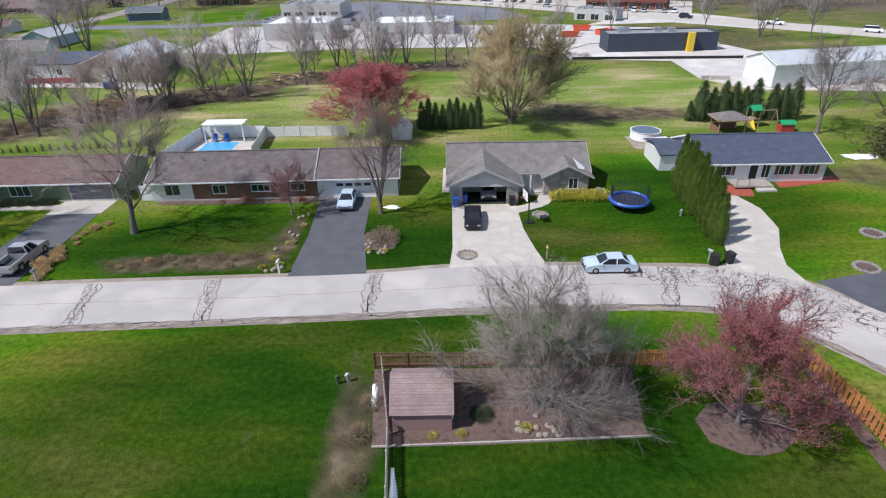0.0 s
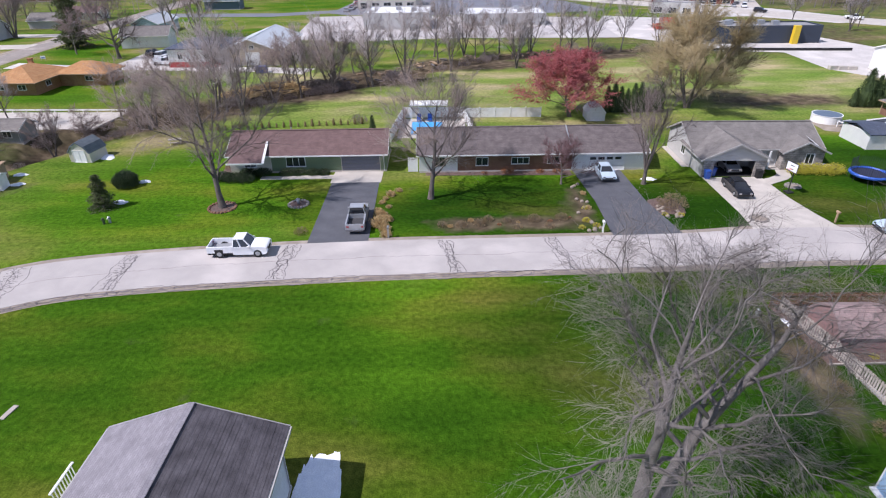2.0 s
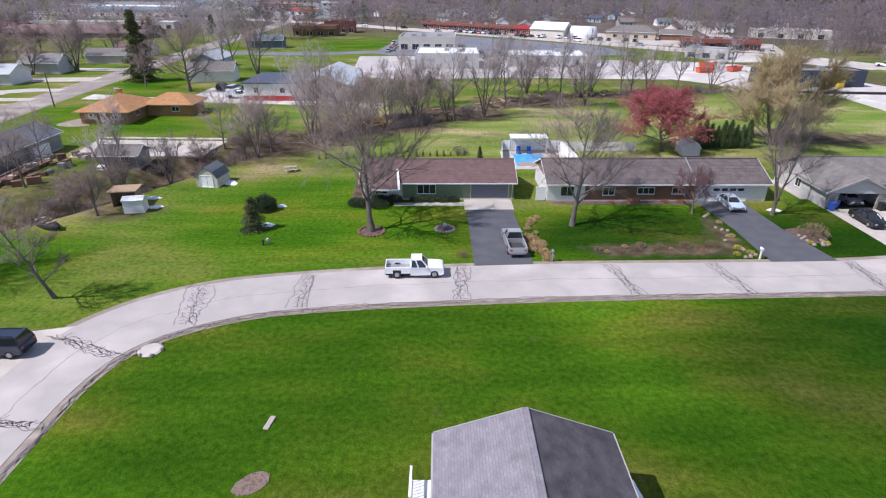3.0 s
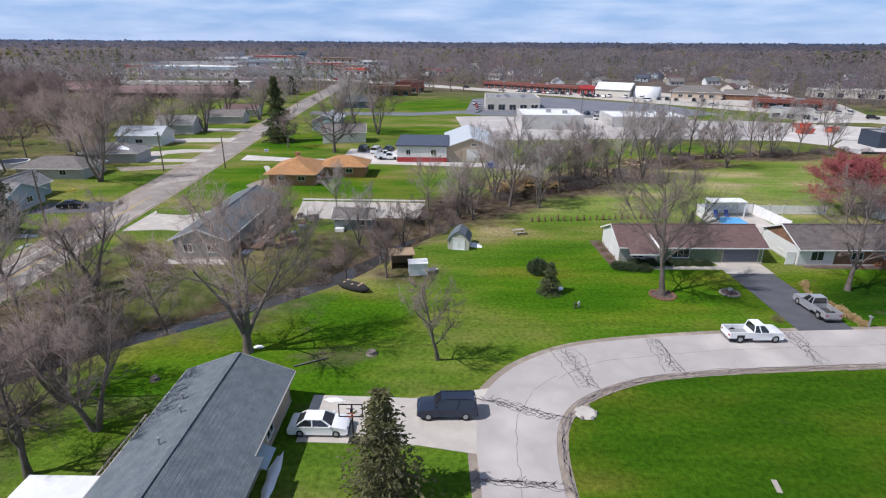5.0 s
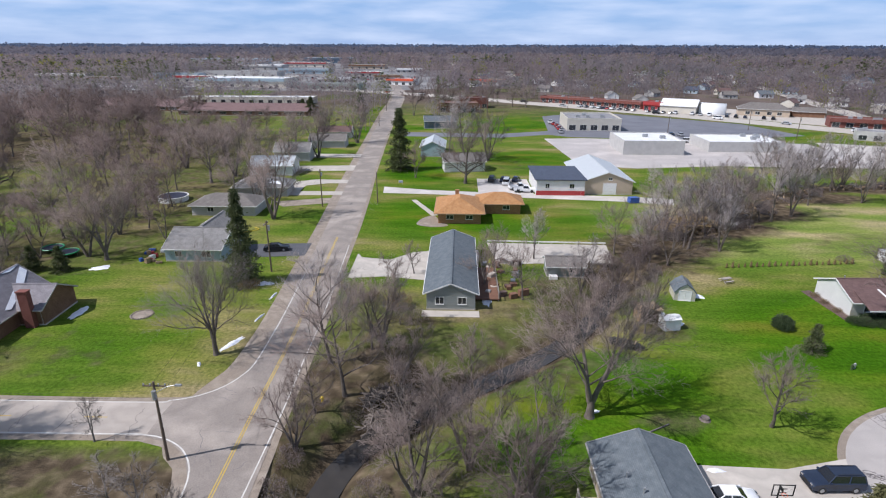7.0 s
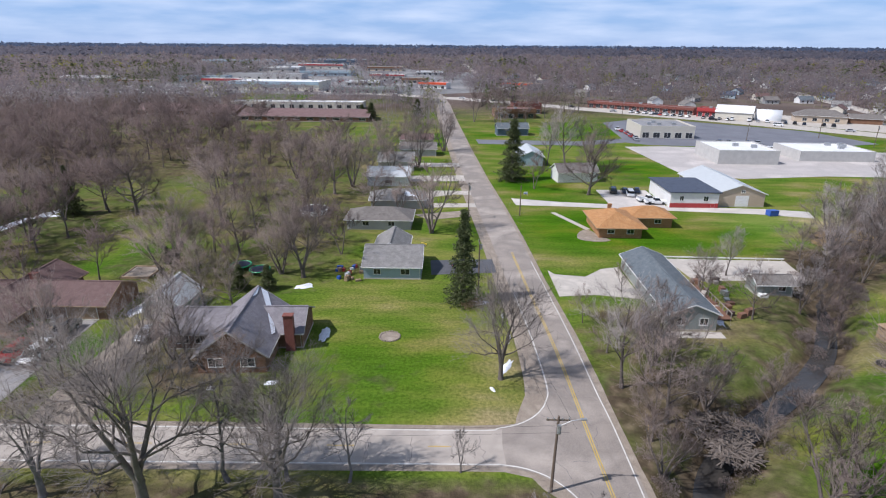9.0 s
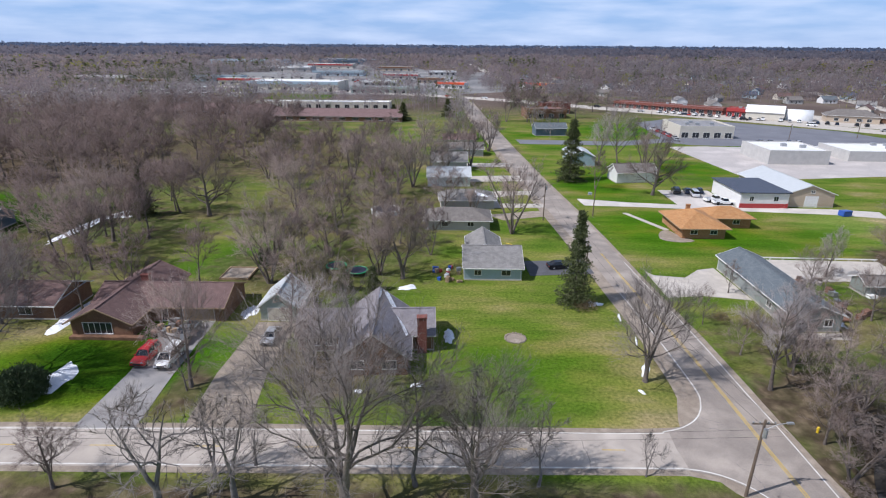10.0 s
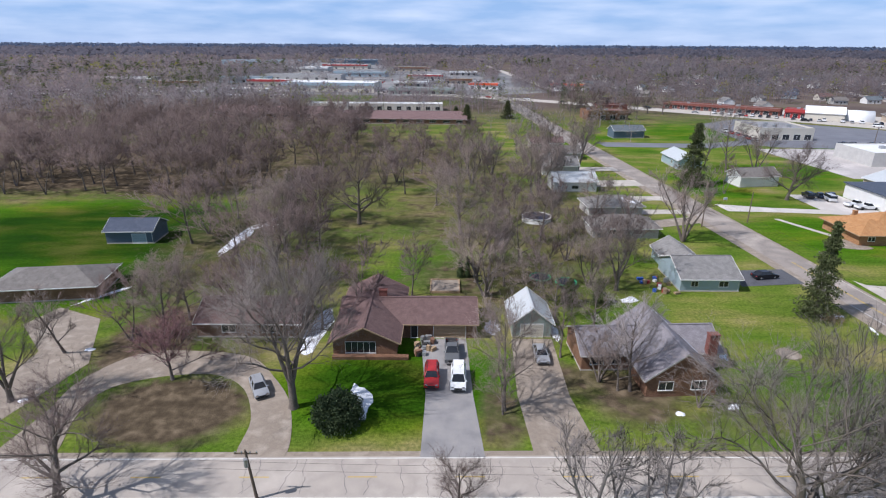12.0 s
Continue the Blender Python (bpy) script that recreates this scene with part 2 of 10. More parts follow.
MORTAR = (0.68, 0.68, 0.68)
M = {
    "roof_brown": bricky("brown_shingles", (0.135, 0.08, 0.075), (0.185, 0.115, 0.108), MORTAR, 0.34, 0.15),
    "roof_tan": bricky("weathered_brown_shingles", (0.105, 0.085, 0.083), (0.175, 0.145, 0.142), MORTAR, 0.34, 0.15),
    "roof_school": bricky("faded_red_brown_shingles", (0.19, 0.115, 0.112), (0.24, 0.155, 0.15), MORTAR, 0.34, 0.15),
    # darker counterpart of roof_lilac: worn shingles with the slope's shade painted in
    "roof_shaded": bricky("shaded_worn_purple_shingles", (0.05, 0.044, 0.05), (0.11, 0.1, 0.11), MORTAR, 0.34, 0.15),
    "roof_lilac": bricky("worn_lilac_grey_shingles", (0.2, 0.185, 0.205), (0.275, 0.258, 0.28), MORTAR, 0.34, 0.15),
    "roof_grey": bricky("grey_shingles", (0.2, 0.195, 0.19), (0.29, 0.28, 0.275), MORTAR, 0.34, 0.15),
    "roof_greybrown": bricky("grey_brown_shingles", (0.16, 0.145, 0.135), (0.235, 0.215, 0.2), MORTAR, 0.34, 0.15),
    "roof_navy": bricky("dark_blue_grey_shingles", (0.058, 0.075, 0.115), (0.082, 0.1, 0.145), MORTAR, 0.34, 0.15),
    "roof_teal": bricky("blue_grey_shingles", (0.105, 0.13, 0.15), (0.16, 0.185, 0.205), MORTAR, 0.34, 0.15),
    "roof_orange": bricky("orange_tan_shingles", (0.42, 0.2, 0.075), (0.5, 0.27, 0.12), MORTAR, 0.9, 0.2),
    "roof_metal": lapped("pale_ribbed_metal", (0.5, 0.53, 0.55), 0.5, 0.4, "X"),
    "roof_flat_white": shade("white_roof_membrane", (0.78, 0.79, 0.8), (0.66, 0.67, 0.68), rough=0.6, scale=0.2, fine=2, vary=0.06),
    "roof_flat_grey": shade("gravel_roof", (0.2, 0.2, 0.21), (0.28, 0.28, 0.29), scale=0.2, fine=6, vary=0.15),
    "roof_flat_red": shade("red_brown_roof", (0.17, 0.085, 0.07), (0.22, 0.12, 0.1), scale=0.1, fine=4, vary=0.12),
    "white_siding": lapped("white_siding", (0.76, 0.76, 0.75)),
    "green_siding": lapped("dull_green_siding", (0.17, 0.23, 0.13)),
    "grey_siding": lapped("grey_green_siding", (0.27, 0.3, 0.29)),
    "blue_siding": lapped("pale_blue_siding", (0.36, 0.46, 0.52)),
    "dblue_siding": lapped("slate_blue_siding", (0.1, 0.14, 0.19)),
    "tan_siding": lapped("tan_siding", (0.52, 0.42, 0.32)),
    "cream_siding": lapped("cream_siding", (0.62, 0.58, 0.5)),
    "sage_siding": lapped("grey_green_boards", (0.3, 0.36, 0.33)),
    "greywall": shade("grey_painted_wall", (0.42, 0.41, 0.4), (0.5, 0.49, 0.47), scale=0.6, vary=0.08),
    "stone": bricky("pale_field_stone", (0.22, 0.2, 0.185), (0.5, 0.46, 0.42), (0.6, 0.58, 0.55), 0.55, 0.24, 0.035, plane="XZ"),
    "brick_brown": bricky("brown_brick", (0.2, 0.1, 0.06), (0.27, 0.15, 0.09), (0.6, 0.55, 0.5), 0.22, 0.08, 0.01, plane="XZ"),
    "brick_orange": bricky("orange_brown_brick", (0.4, 0.2, 0.09), (0.47, 0.26, 0.13), (0.6, 0.55, 0.5), 0.22, 0.08, 0.01, plane="XZ"),
    "brick_red": bricky("red_brick", (0.2, 0.065, 0.052), (0.27, 0.1, 0.08), (0.45, 0.37, 0.33), 0.22, 0.08, 0.01, plane="XZ"),
    "white": shade("white_paint", (0.8, 0.8, 0.79), (0.7, 0.7, 0.69), rough=0.5, scale=1.5, vary=0.05),
    "red": shade("red_paint", (0.4, 0.045, 0.045), rough=0.5, vary=0.12),
    "black": shade("black_rubber", (0.018, 0.018, 0.019), rough=0.75, vary=0.2),
    "dark": shade("dark_interior", (0.03, 0.028, 0.027), rough=0.9),
    "glass": shade("window_glass", (0.03, 0.035, 0.042), rough=0.06, vary=0.1, spec=0.8),
    "carglass": shade("tinted_car_glass", (0.018, 0.02, 0.024), rough=0.05, vary=0.05, spec=0.8),
    "bed_dark": shade("dark_bed_liner", (0.05, 0.05, 0.055), rough=0.8, vary=0.2),
    "chrome": shade("bright_metal", (0.6, 0.6, 0.61), rough=0.25, metal=1.0, vary=0.06),
    "galv": shade("dull_galvanised_metal", (0.42, 0.43, 0.44), rough=0.5, metal=0.6, vary=0.1),
    "asphalt": shade("dark_asphalt", (0.07, 0.073, 0.085), (0.1, 0.102, 0.115), scale=0.6, fine=60, vary=0.2, bump=0.3),
    "asphalt_lot": shade("worn_asphalt", (0.13, 0.135, 0.16), (0.175, 0.18, 0.205), scale=0.1, fine=20, vary=0.12),
    "driveway_grey": shade("cracked_grey_asphalt", (0.2, 0.195, 0.2), (0.26, 0.25, 0.25), (0.3, 0.285, 0.275), scale=0.4, fine=30, vary=0.15, bump=0.2),
    "lot_grey": shade("sun_bleached_asphalt", (0.11, 0.112, 0.122), (0.19, 0.188, 0.19), (0.29, 0.28, 0.27), scale=0.02, fine=0.3, vary=0.3),
    "redsoil": shade("reddish_bare_soil", (0.13, 0.08, 0.062), (0.2, 0.145, 0.115), (0.1, 0.062, 0.05), scale=2.5, fine=12, vary=0.4, bump=0.8),
    "stone_grey": shade("weathered_grey_stone", (0.19, 0.17, 0.155), (0.3, 0.275, 0.25), scale=2, fine=14, vary=0.25, bump=0.5),
    "straw": shade("dry_straw_stems", (0.62, 0.48, 0.27), (0.5, 0.36, 0.18), (0.66, 0.53, 0.33), scale=1, fine=10, vary=0.3, thin=0.4),
    "dry_olive": shade("dull_brown_seedlings", (0.15, 0.115, 0.05), (0.2, 0.14, 0.06), scale=1, fine=10, vary=0.3),
    "twig_grey": shade("light_grey_garden_twigs", (0.27, 0.24, 0.215), (0.35, 0.315, 0.28), scale=0.5, fine=6, vary=0.2, thin=0.45),
    "trim_grey": shade("dull_grey_trim", (0.42, 0.4, 0.385), (0.36, 0.345, 0.33), rough=0.5, scale=1.5, vary=0.06),
    "navy_siding": lapped("dark_navy_cladding", (0.028, 0.042, 0.068)),
    "lot_pale": shade("pale_bare_gravel", (0.57, 0.53, 0.5), (0.47, 0.44, 0.415), (0.64, 0.6, 0.57), scale=0.12, fine=3, vary=0.12, bump=0.2),
    "road_side": shade("pale_worn_asphalt", (0.44, 0.388, 0.34), (0.355, 0.315, 0.28), (0.48, 0.428, 0.38), scale=0.22, fine=40, vary=0.12, bump=0.2),
    "concrete": shade("pale_concrete", (0.5, 0.457, 0.41), (0.42, 0.385, 0.345), (0.55, 0.505, 0.452), scale=0.35, fine=25, vary=0.08, bump=0.15),
    "road": shade("sun_bleached_chip_seal", (0.45, 0.415, 0.392), (0.375, 0.347, 0.33), (0.49, 0.452, 0.427), scale=0.16, fine=45, vary=0.12, bump=0.25),
    "road_main": shade("worn_grey_brown_asphalt", (0.33, 0.285, 0.25), (0.24, 0.21, 0.188), (0.4, 0.35, 0.308), scale=0.14, fine=12, vary=0.2, bump=0.2),
    "gravel": shade("tan_gravel", (0.32, 0.27, 0.22), (0.25, 0.205, 0.165), (0.38, 0.325, 0.27), scale=0.5, fine=30, vary=0.3, bump=0.5),
    "tar": shade("crack_sealing_tar", (0.15, 0.132, 0.134), (0.22, 0.198, 0.198), rough=0.7, scale=4, vary=0.3),
    "line_white": shade("worn_white_road_paint", (0.68, 0.67, 0.64), (0.5, 0.48, 0.45), scale=1.2, fine=12, vary=0.15),
    "line_yellow": shade("worn_yellow_road_paint", (0.56, 0.38, 0.05), (0.46, 0.34, 0.12), scale=1.2, fine=12, vary=0.15),
    "mulch": shade("brown_mulch", (0.078, 0.048, 0.04), (0.135, 0.09, 0.075), (0.048, 0.03, 0.027), scale=1.6, fine=18, vary=0.4, bump=0.8),
    "redmulch": shade("red_mulch", (0.38, 0.085, 0.05), (0.28, 0.06, 0.04), scale=3, fine=20, vary=0.35, bump=0.8),
    "snow": shade("old_snow", (0.84, 0.86, 0.9), (0.72, 0.75, 0.82), rough=0.5, scale=1.5, fine=14, vary=0.12, bump=0.6),
    "lot_grit": shade("dull_pinkish_gravel", (0.47, 0.435, 0.42), (0.4, 0.372, 0.36), (0.54, 0.5, 0.48), scale=0.08, fine=2, vary=0.14, bump=0.2),
    "water": shade("brown_creek_water", (0.035, 0.034, 0.034), (0.055, 0.05, 0.046), rough=0.12, scale=0.4, vary=0.1),
    "pool": shade("pool_water", (0.06, 0.34, 0.72), (0.1, 0.42, 0.78), rough=0.08, scale=0.8, vary=0.06),
    "bark": shade("grey_brown_bark", (0.1, 0.081, 0.07), (0.175, 0.147, 0.128), scale=1.5, fine=18, vary=0.3, per_object=0.2),
    "bark_pale": shade("pale_grey_bark", (0.12, 0.105, 0.1), (0.2, 0.18, 0.17), scale=1.5, fine=18, vary=0.25, per_object=0.15),
    "twig": shade("brown_grey_twigs", (0.265, 0.213, 0.196), (0.35, 0.29, 0.268), scale=0.5, fine=6, vary=0.25, per_object=0.18, thin=0.5),
    # far crowns: twig colours greyed and blued to carry distance haze
    "twig_far": shade("haze_greyed_brown_twigs", (0.285, 0.235, 0.235), (0.2, 0.172, 0.19), scale=0.012, fine=0.12, vary=0.18, spread=0.3, thin=0.5),
    "twig_far2": shade("haze_tinted_grey_twigs", (0.2, 0.182, 0.2), (0.29, 0.26, 0.262), scale=0.012, fine=0.12, vary=0.18, spread=0.3, thin=0.5),
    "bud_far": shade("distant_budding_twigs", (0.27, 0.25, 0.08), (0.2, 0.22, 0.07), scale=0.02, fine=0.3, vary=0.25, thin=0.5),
    # horizon woods: distance haze put into the base colour as blue-grey
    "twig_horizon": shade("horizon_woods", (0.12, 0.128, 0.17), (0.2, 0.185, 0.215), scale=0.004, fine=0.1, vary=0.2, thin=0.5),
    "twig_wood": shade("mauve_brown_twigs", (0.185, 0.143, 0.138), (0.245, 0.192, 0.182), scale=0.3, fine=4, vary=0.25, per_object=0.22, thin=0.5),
    # farthest ridge: stronger haze blue in the base colour
    "twig_ridge": shade("haze_blue_ridge_woods", (0.09, 0.125, 0.21), (0.125, 0.16, 0.24), scale=0.003, fine=0.1, vary=0.2, thin=0.5),
    "twig_pale": shade("pale_grey_twigs", (0.33, 0.295, 0.288), (0.43, 0.39, 0.382), scale=0.5, fine=6, vary=0.2, per_object=0.12, thin=0.4),
    "twig_near": shade("dull_grey_fine_twigs", (0.21, 0.185, 0.175), (0.28, 0.25, 0.238), scale=0.5, fine=6, vary=0.2, thin=0.4),
    "twig_rust": shade("dull_red_brown_twigs", (0.32, 0.17, 0.17), (0.25, 0.135, 0.14), scale=0.5, fine=6, vary=0.3, thin=0.45),
    "twig_red": shade("red_budding_twigs", (0.46, 0.19, 0.19), (0.38, 0.16, 0.165), scale=0.5, fine=6, vary=0.3, thin=0.45),
    "bud_red": shade("red_buds", (0.52, 0.17, 0.17), (0.42, 0.13, 0.14), scale=0.5, fine=6, vary=0.3, thin=0.5),
    "twig_willow": shade("yellow_green_willow_twigs", (0.47, 0.385, 0.23), (0.4, 0.335, 0.205), scale=0.5, fine=6, vary=0.25, thin=0.5),
    "twig_plum": shade("dusky_purple_twigs", (0.2, 0.115, 0.125), (0.26, 0.16, 0.165), scale=0.5, fine=6, vary=0.25, thin=0.5),
    "bud_green": shade("pale_green_new_leaves", (0.2, 0.26, 0.05), (0.14, 0.19, 0.04), scale=0.5, fine=6, vary=0.3, thin=0.5),
    "needle": shade("dark_spruce_needles", (0.075, 0.096, 0.042), (0.125, 0.14, 0.066), scale=1.2, fine=10, vary=0.4, per_object=0.15, thin=0.25),
    "needle_pale": shade("dusty_green_needles", (0.11, 0.115, 0.05), (0.165, 0.155, 0.08), scale=1.2, fine=10, vary=0.35, per_object=0.1, thin=0.3),
    "arbor": shade("green_arborvitae", (0.065, 0.11, 0.018), (0.115, 0.165, 0.03), scale=1.4, fine=12, vary=0.4, per_object=0.12, thin=0.25),
    "arbor_dark": shade("dark_arborvitae", (0.035, 0.062, 0.018), (0.062, 0.096, 0.028), scale=1.4, fine=12, vary=0.4, per_object=0.12),
    "shrub": shade("dry_brown_shrub", (0.27, 0.2, 0.12), (0.35, 0.265, 0.16), scale=1, fine=10, vary=0.3, per_object=0.15, thin=0.4),
    "shrub_green": shade("dark_green_shrub", (0.032, 0.055, 0.02), (0.05, 0.078, 0.028), scale=1, fine=10, vary=0.35),
    "shrub_yellow": shade("yellow_green_shrub", (0.52, 0.44, 0.035), (0.36, 0.35, 0.04), scale=1, fine=10, vary=0.3),
    "shrub_rust": shade("rust_brown_shrub", (0.33, 0.13, 0.05), (0.26, 0.12, 0.06), scale=1, fine=10, vary=0.3),
    "fence_grey": shade("weathered_grey_wood", (0.33, 0.29, 0.255), (0.42, 0.375, 0.335), scale=1.2, fine=14, vary=0.2, per_object=0.2),
    "fence_orange": shade("orange_stained_wood", (0.42, 0.165, 0.055), (0.34, 0.13, 0.045), scale=1.2, fine=14, vary=0.2, per_object=0.2),
    "fence_brown": shade("red_brown_wood", (0.17, 0.085, 0.055), (0.22, 0.115, 0.075), scale=1.2, fine=14, vary=0.2, per_object=0.2),
    "shed_pink": lapped("faded_mauve_boards", (0.27, 0.165, 0.155), 0.25, 0.7, "X"),
    "shed_roof": bricky("faded_mauve_shingles", (0.27, 0.19, 0.18), (0.33, 0.245, 0.235), MORTAR, 0.34, 0.15),
    "wood": shade("raw_wood", (0.38, 0.27, 0.17), (0.3, 0.21, 0.13), scale=2, fine=16, vary=0.2),
    "polewood": shade("dark_pole_wood", (0.12, 0.088, 0.065), (0.16, 0.12, 0.09), scale=2, fine=16, vary=0.2),
    "plastic_blue": shade("blue_plastic", (0.03, 0.1, 0.42), rough=0.4, vary=0.08),
    "plastic_green": shade("green_plastic", (0.02, 0.3, 0.12), rough=0.4, vary=0.08),
    "plastic_yellow": shade("yellow_plastic", (0.7, 0.48, 0.03), rough=0.4, vary=0.08),
    "trampoline_mat": shade("dark_trampoline_mat", (0.02, 0.024, 0.05), rough=0.7, vary=0.1),
    # greenhouse panes: the sky's reflection is the base colour of both films
    "pale_sky_film": shade("pale_sky_reflection_film", (0.42, 0.6, 0.78), (0.36, 0.53, 0.72), rough=0.18, scale=1.0, vary=0.08, thin=0.3),
    "deep_sky_film": shade("deep_sky_reflection_film", (0.055, 0.1, 0.27), (0.045, 0.085, 0.22), rough=0.15, scale=1.0, vary=0.08),
    "dumpster": shade("orange_red_paint", (0.65, 0.1, 0.04), rough=0.5, vary=0.1),
}


def paint(name, col, rough=0.28, metal=0.0):
    return shade(name, col, rough=rough, metal=metal, vary=0.05, scale=0.8, fine=4)


M["clear"] = shade("clear_acrylic", (0.95, 0.96, 0.97), rough=0.05, vary=0.02)
M["clear"].node_tree.nodes["Principled BSDF"].inputs["Transmission Weight"].default_value = 1.0
M["clear"].node_tree.nodes["Principled BSDF"].inputs["IOR"].default_value = 1.05
P_WHITE = paint("white_car_paint", (0.78, 0.79, 0.8))
P_BLACK = paint("black_car_paint", (0.012, 0.013, 0.017), 0.18)
P_NAVY = paint("dark_blue_car_paint", (0.02, 0.03, 0.055), 0.2)
P_PALE = paint("pale_blue_silver_car_paint", (0.5, 0.6, 0.68), 0.25, 0.15)
P_SILVER = paint("silver_car_paint", (0.44, 0.45, 0.47), 0.28, 0.4)
P_RED = paint("red_car_paint", (0.45, 0.03, 0.03), 0.25)
P_BLUE = paint("blue_car_paint", (0.05, 0.12, 0.28), 0.25)
P_GREY = paint("grey_car_paint", (0.16, 0.165, 0.17), 0.28, 0.3)


# ---------------------------------------------------------------- mesh helpers
class MB:
    """Collects points and faces for one mesh."""

    def __init__(self):
        self.v, self.f = [], []

    def add(self, pts, faces):
        k = len(self.v)
        self.v += [tuple(p) for p in pts]
        self.f += [tuple(k + i for i in f) for f in faces]
        return self

    def quad(self, a, b, c, d):
        return self.add((a, b, c, d), ((0, 1, 2, 3),))

    def box(self, x0, x1, y0, y1, z0, z1):
        p = [(x, y, z) for z in (z0, z1) for x, y in ((x0, y0), (x1, y0), (x1, y1), (x0, y1))]
        return self.add(p, ((3, 2, 1, 0), (4, 5, 6, 7), (0, 1, 5, 4), (1, 2, 6, 5), (2, 3, 7, 6), (3, 0, 4, 7)))

    def bar(self, a, b, w, h):
        """A beam from a to b, w wide, h high."""
        a, b = Vector(a), Vector(b)
        d = (b - a).normalized()
        s = d.cross(Vector((0, 0, 1)))
        s = Vector((1, 0, 0)) if s.length < 1e-4 else s.normalized()
        u = s.cross(d)
        s, u = s * w / 2, u * h / 2
        p = [q + i * s + j * u for q in (a, b) for i, j in ((-1, -1), (1, -1), (1, 1), (-1, 1))]
        return self.add(p, ((0, 1, 2, 3), (7, 6, 5, 4), (0, 4, 5, 1), (1, 5, 6, 2), (2, 6, 7, 3), (3, 7, 4, 0)))

    def tube(self, pts, radii, n=6, cap=True):
        rings = []
        for i, p in enumerate(pts):
            p = Vector(p)
            d = (Vector(pts[min(i + 1, len(pts) - 1)]) - Vector(pts[max(i - 1, 0)])).normalized()
            s = d.cross(Vector((0.13, 0.97, 0.2)))
            s = (s if s.length > 1e-3 else Vector((1, 0, 0))).normalized()
            u = s.cross(d)
            rings.append([p + radii[i] * (math.cos(a) * s + math.sin(a) * u) for a in (2 * math.pi * j / n for j in range(n))])
        faces = [(i * n + j, i * n + (j + 1) % n, (i + 1) * n + (j + 1) % n, (i + 1) * n + j) for i in range(len(pts) - 1) for j in range(n)]
        if cap:
            faces += [tuple(range(n - 1, -1, -1)), tuple((len(pts) - 1) * n + j for j in range(n))]
        return self.add([q for r in rings for q in r], faces)

    def cyl(self, x, y, z0, z1, r, n=16, r1=None):
        return self.tube([(x, y, z0), (x, y, z1)], [r, r if r1 is None else r1], n)

    def prism(self, poly, z0, z1):
        """A flat slab with the outline poly (counter-clockwise)."""
        n = len(poly)
        p = [(x, y, z0) for x, y in poly] + [(x, y, z1) for x, y in poly]
        return self.add(p, [tuple(range(n - 1, -1, -1)), tuple(range(n, 2 * n))] + [(i, (i + 1) % n, n + (i + 1) % n, n + i) for i in range(n)])

    def mesh(self, name, mat, smooth=False, round_at=None):
        if round_at:                                         # every blade faces out of the crown
            p, f = np.array(self.v), np.array(self.f)
            a, b, c = p[f[:, 0]], p[f[:, 1]], p[f[:, 2]]
            turned = np.einsum("ij,ij->i", np.cross(b - a, c - a), (a + b + c) / 3 - np.array(round_at) + np.array((0, 0, 4.0))) < 0
            f[turned] = f[turned][:, ::-1]
            self.f = [tuple(q) for q in f.tolist()]
        me = bpy.data.meshes.new(name)
        me.from_pydata(self.v, [], self.f)
        me.materials.append(mat)
        if smooth or round_at:
            me.polygons.foreach_set("use_smooth", [True] * len(me.polygons))
        me.update()
        if round_at:                                         # twigs shaded as the rounded crown that they make up
            c = np.array(self.v) - np.array(round_at)
            c = c / (np.linalg.norm(c, axis=1)[:, None] + 1e-6) + np.array((0, 0, 0.9))
            me.normals_split_custom_set_from_vertices((c / np.linalg.norm(c, axis=1)[:, None]).tolist())
        return me

    def part(self, name, mat, parent, label="", smooth=False, round_at=None):
        ob = new(name, self.mesh(name, mat, smooth, round_at))
        ob.parent = parent
        return tagged(ob, label) if label else ob

    def thing(self, name, mat, label, category, m=None, group="", kind="", smooth=False, round_at=None):
        ob = new(name, self.mesh(name, mat, smooth, round_at))
        if m is not None:
            ob.matrix_world = m
        return tagged(ob, label, category, group, kind)


def base(name, x, y, rot=0, z=0.0, label="", category="", group=""):
    """The empty at the foot of a thing made of parts."""
    ob = new(name)
    ob.empty_display_size = 0.3
    ob.matrix_world = pose(x, y, z, 0, 0, rot)
    return tagged(ob, label, category, group)


def curve(pts, step=1.5):
    """A smooth line through the points, as evenly spaced points."""
    p = [Vector((*q, 0)) if len(q) == 2 else Vector(q) for q in pts]
    p = [2 * p[0] - p[1]] + p + [2 * p[-1] - p[-2]]
    out = []
    for i in range(1, len(p) - 2):
        n = max(1, int((p[i + 1] - p[i]).length / step))
        for k in range(n):
            t = k / n
            a, b, c, d = p[i - 1 : i + 3]
            out.append(0.5 * ((2 * b) + (c - a) * t + (2 * a - 5 * b + 4 * c - d) * t * t + (3 * b - a - 3 * c + d) * t**3))
    return out + [p[-2]]


def resample(pts, n):
    d = np.array([[q[0], q[1]] for q in pts])
    s = np.r_[0, np.cumsum(np.hypot(*np.diff(d, axis=0).T))]
    at = np.linspace(0, s[-1], n)
    return np.stack([np.interp(at, s, d[:, 0]), np.interp(at, s, d[:, 1])], 1)
# ---------------------------------------------------------------- ground
CREEK = [(-130, -30), (-131.5, 8), (-131.5, 22), (-129.5, 31), (-125, 37), (-118.8, 42.6), (-112.5, 47.5), (-107, 52), (-100, 59.5), (-93.5, 70), (-87, 82),
         (-76, 94), (-62, 106), (-50, 114), (-36, 127), (-22, 138), (2, 146), (40, 152)]
CREEK_SOUTH = [(-136, -230), (-131, -150), (-128, -80)]
creek_pts = np.array([[q.x, q.y] for q in curve(CREEK, 2.0)])
creek_all = np.concatenate([creek_pts, [[q.x, q.y] for q in curve(CREEK_SOUTH + CREEK[:1], 4.0)]])


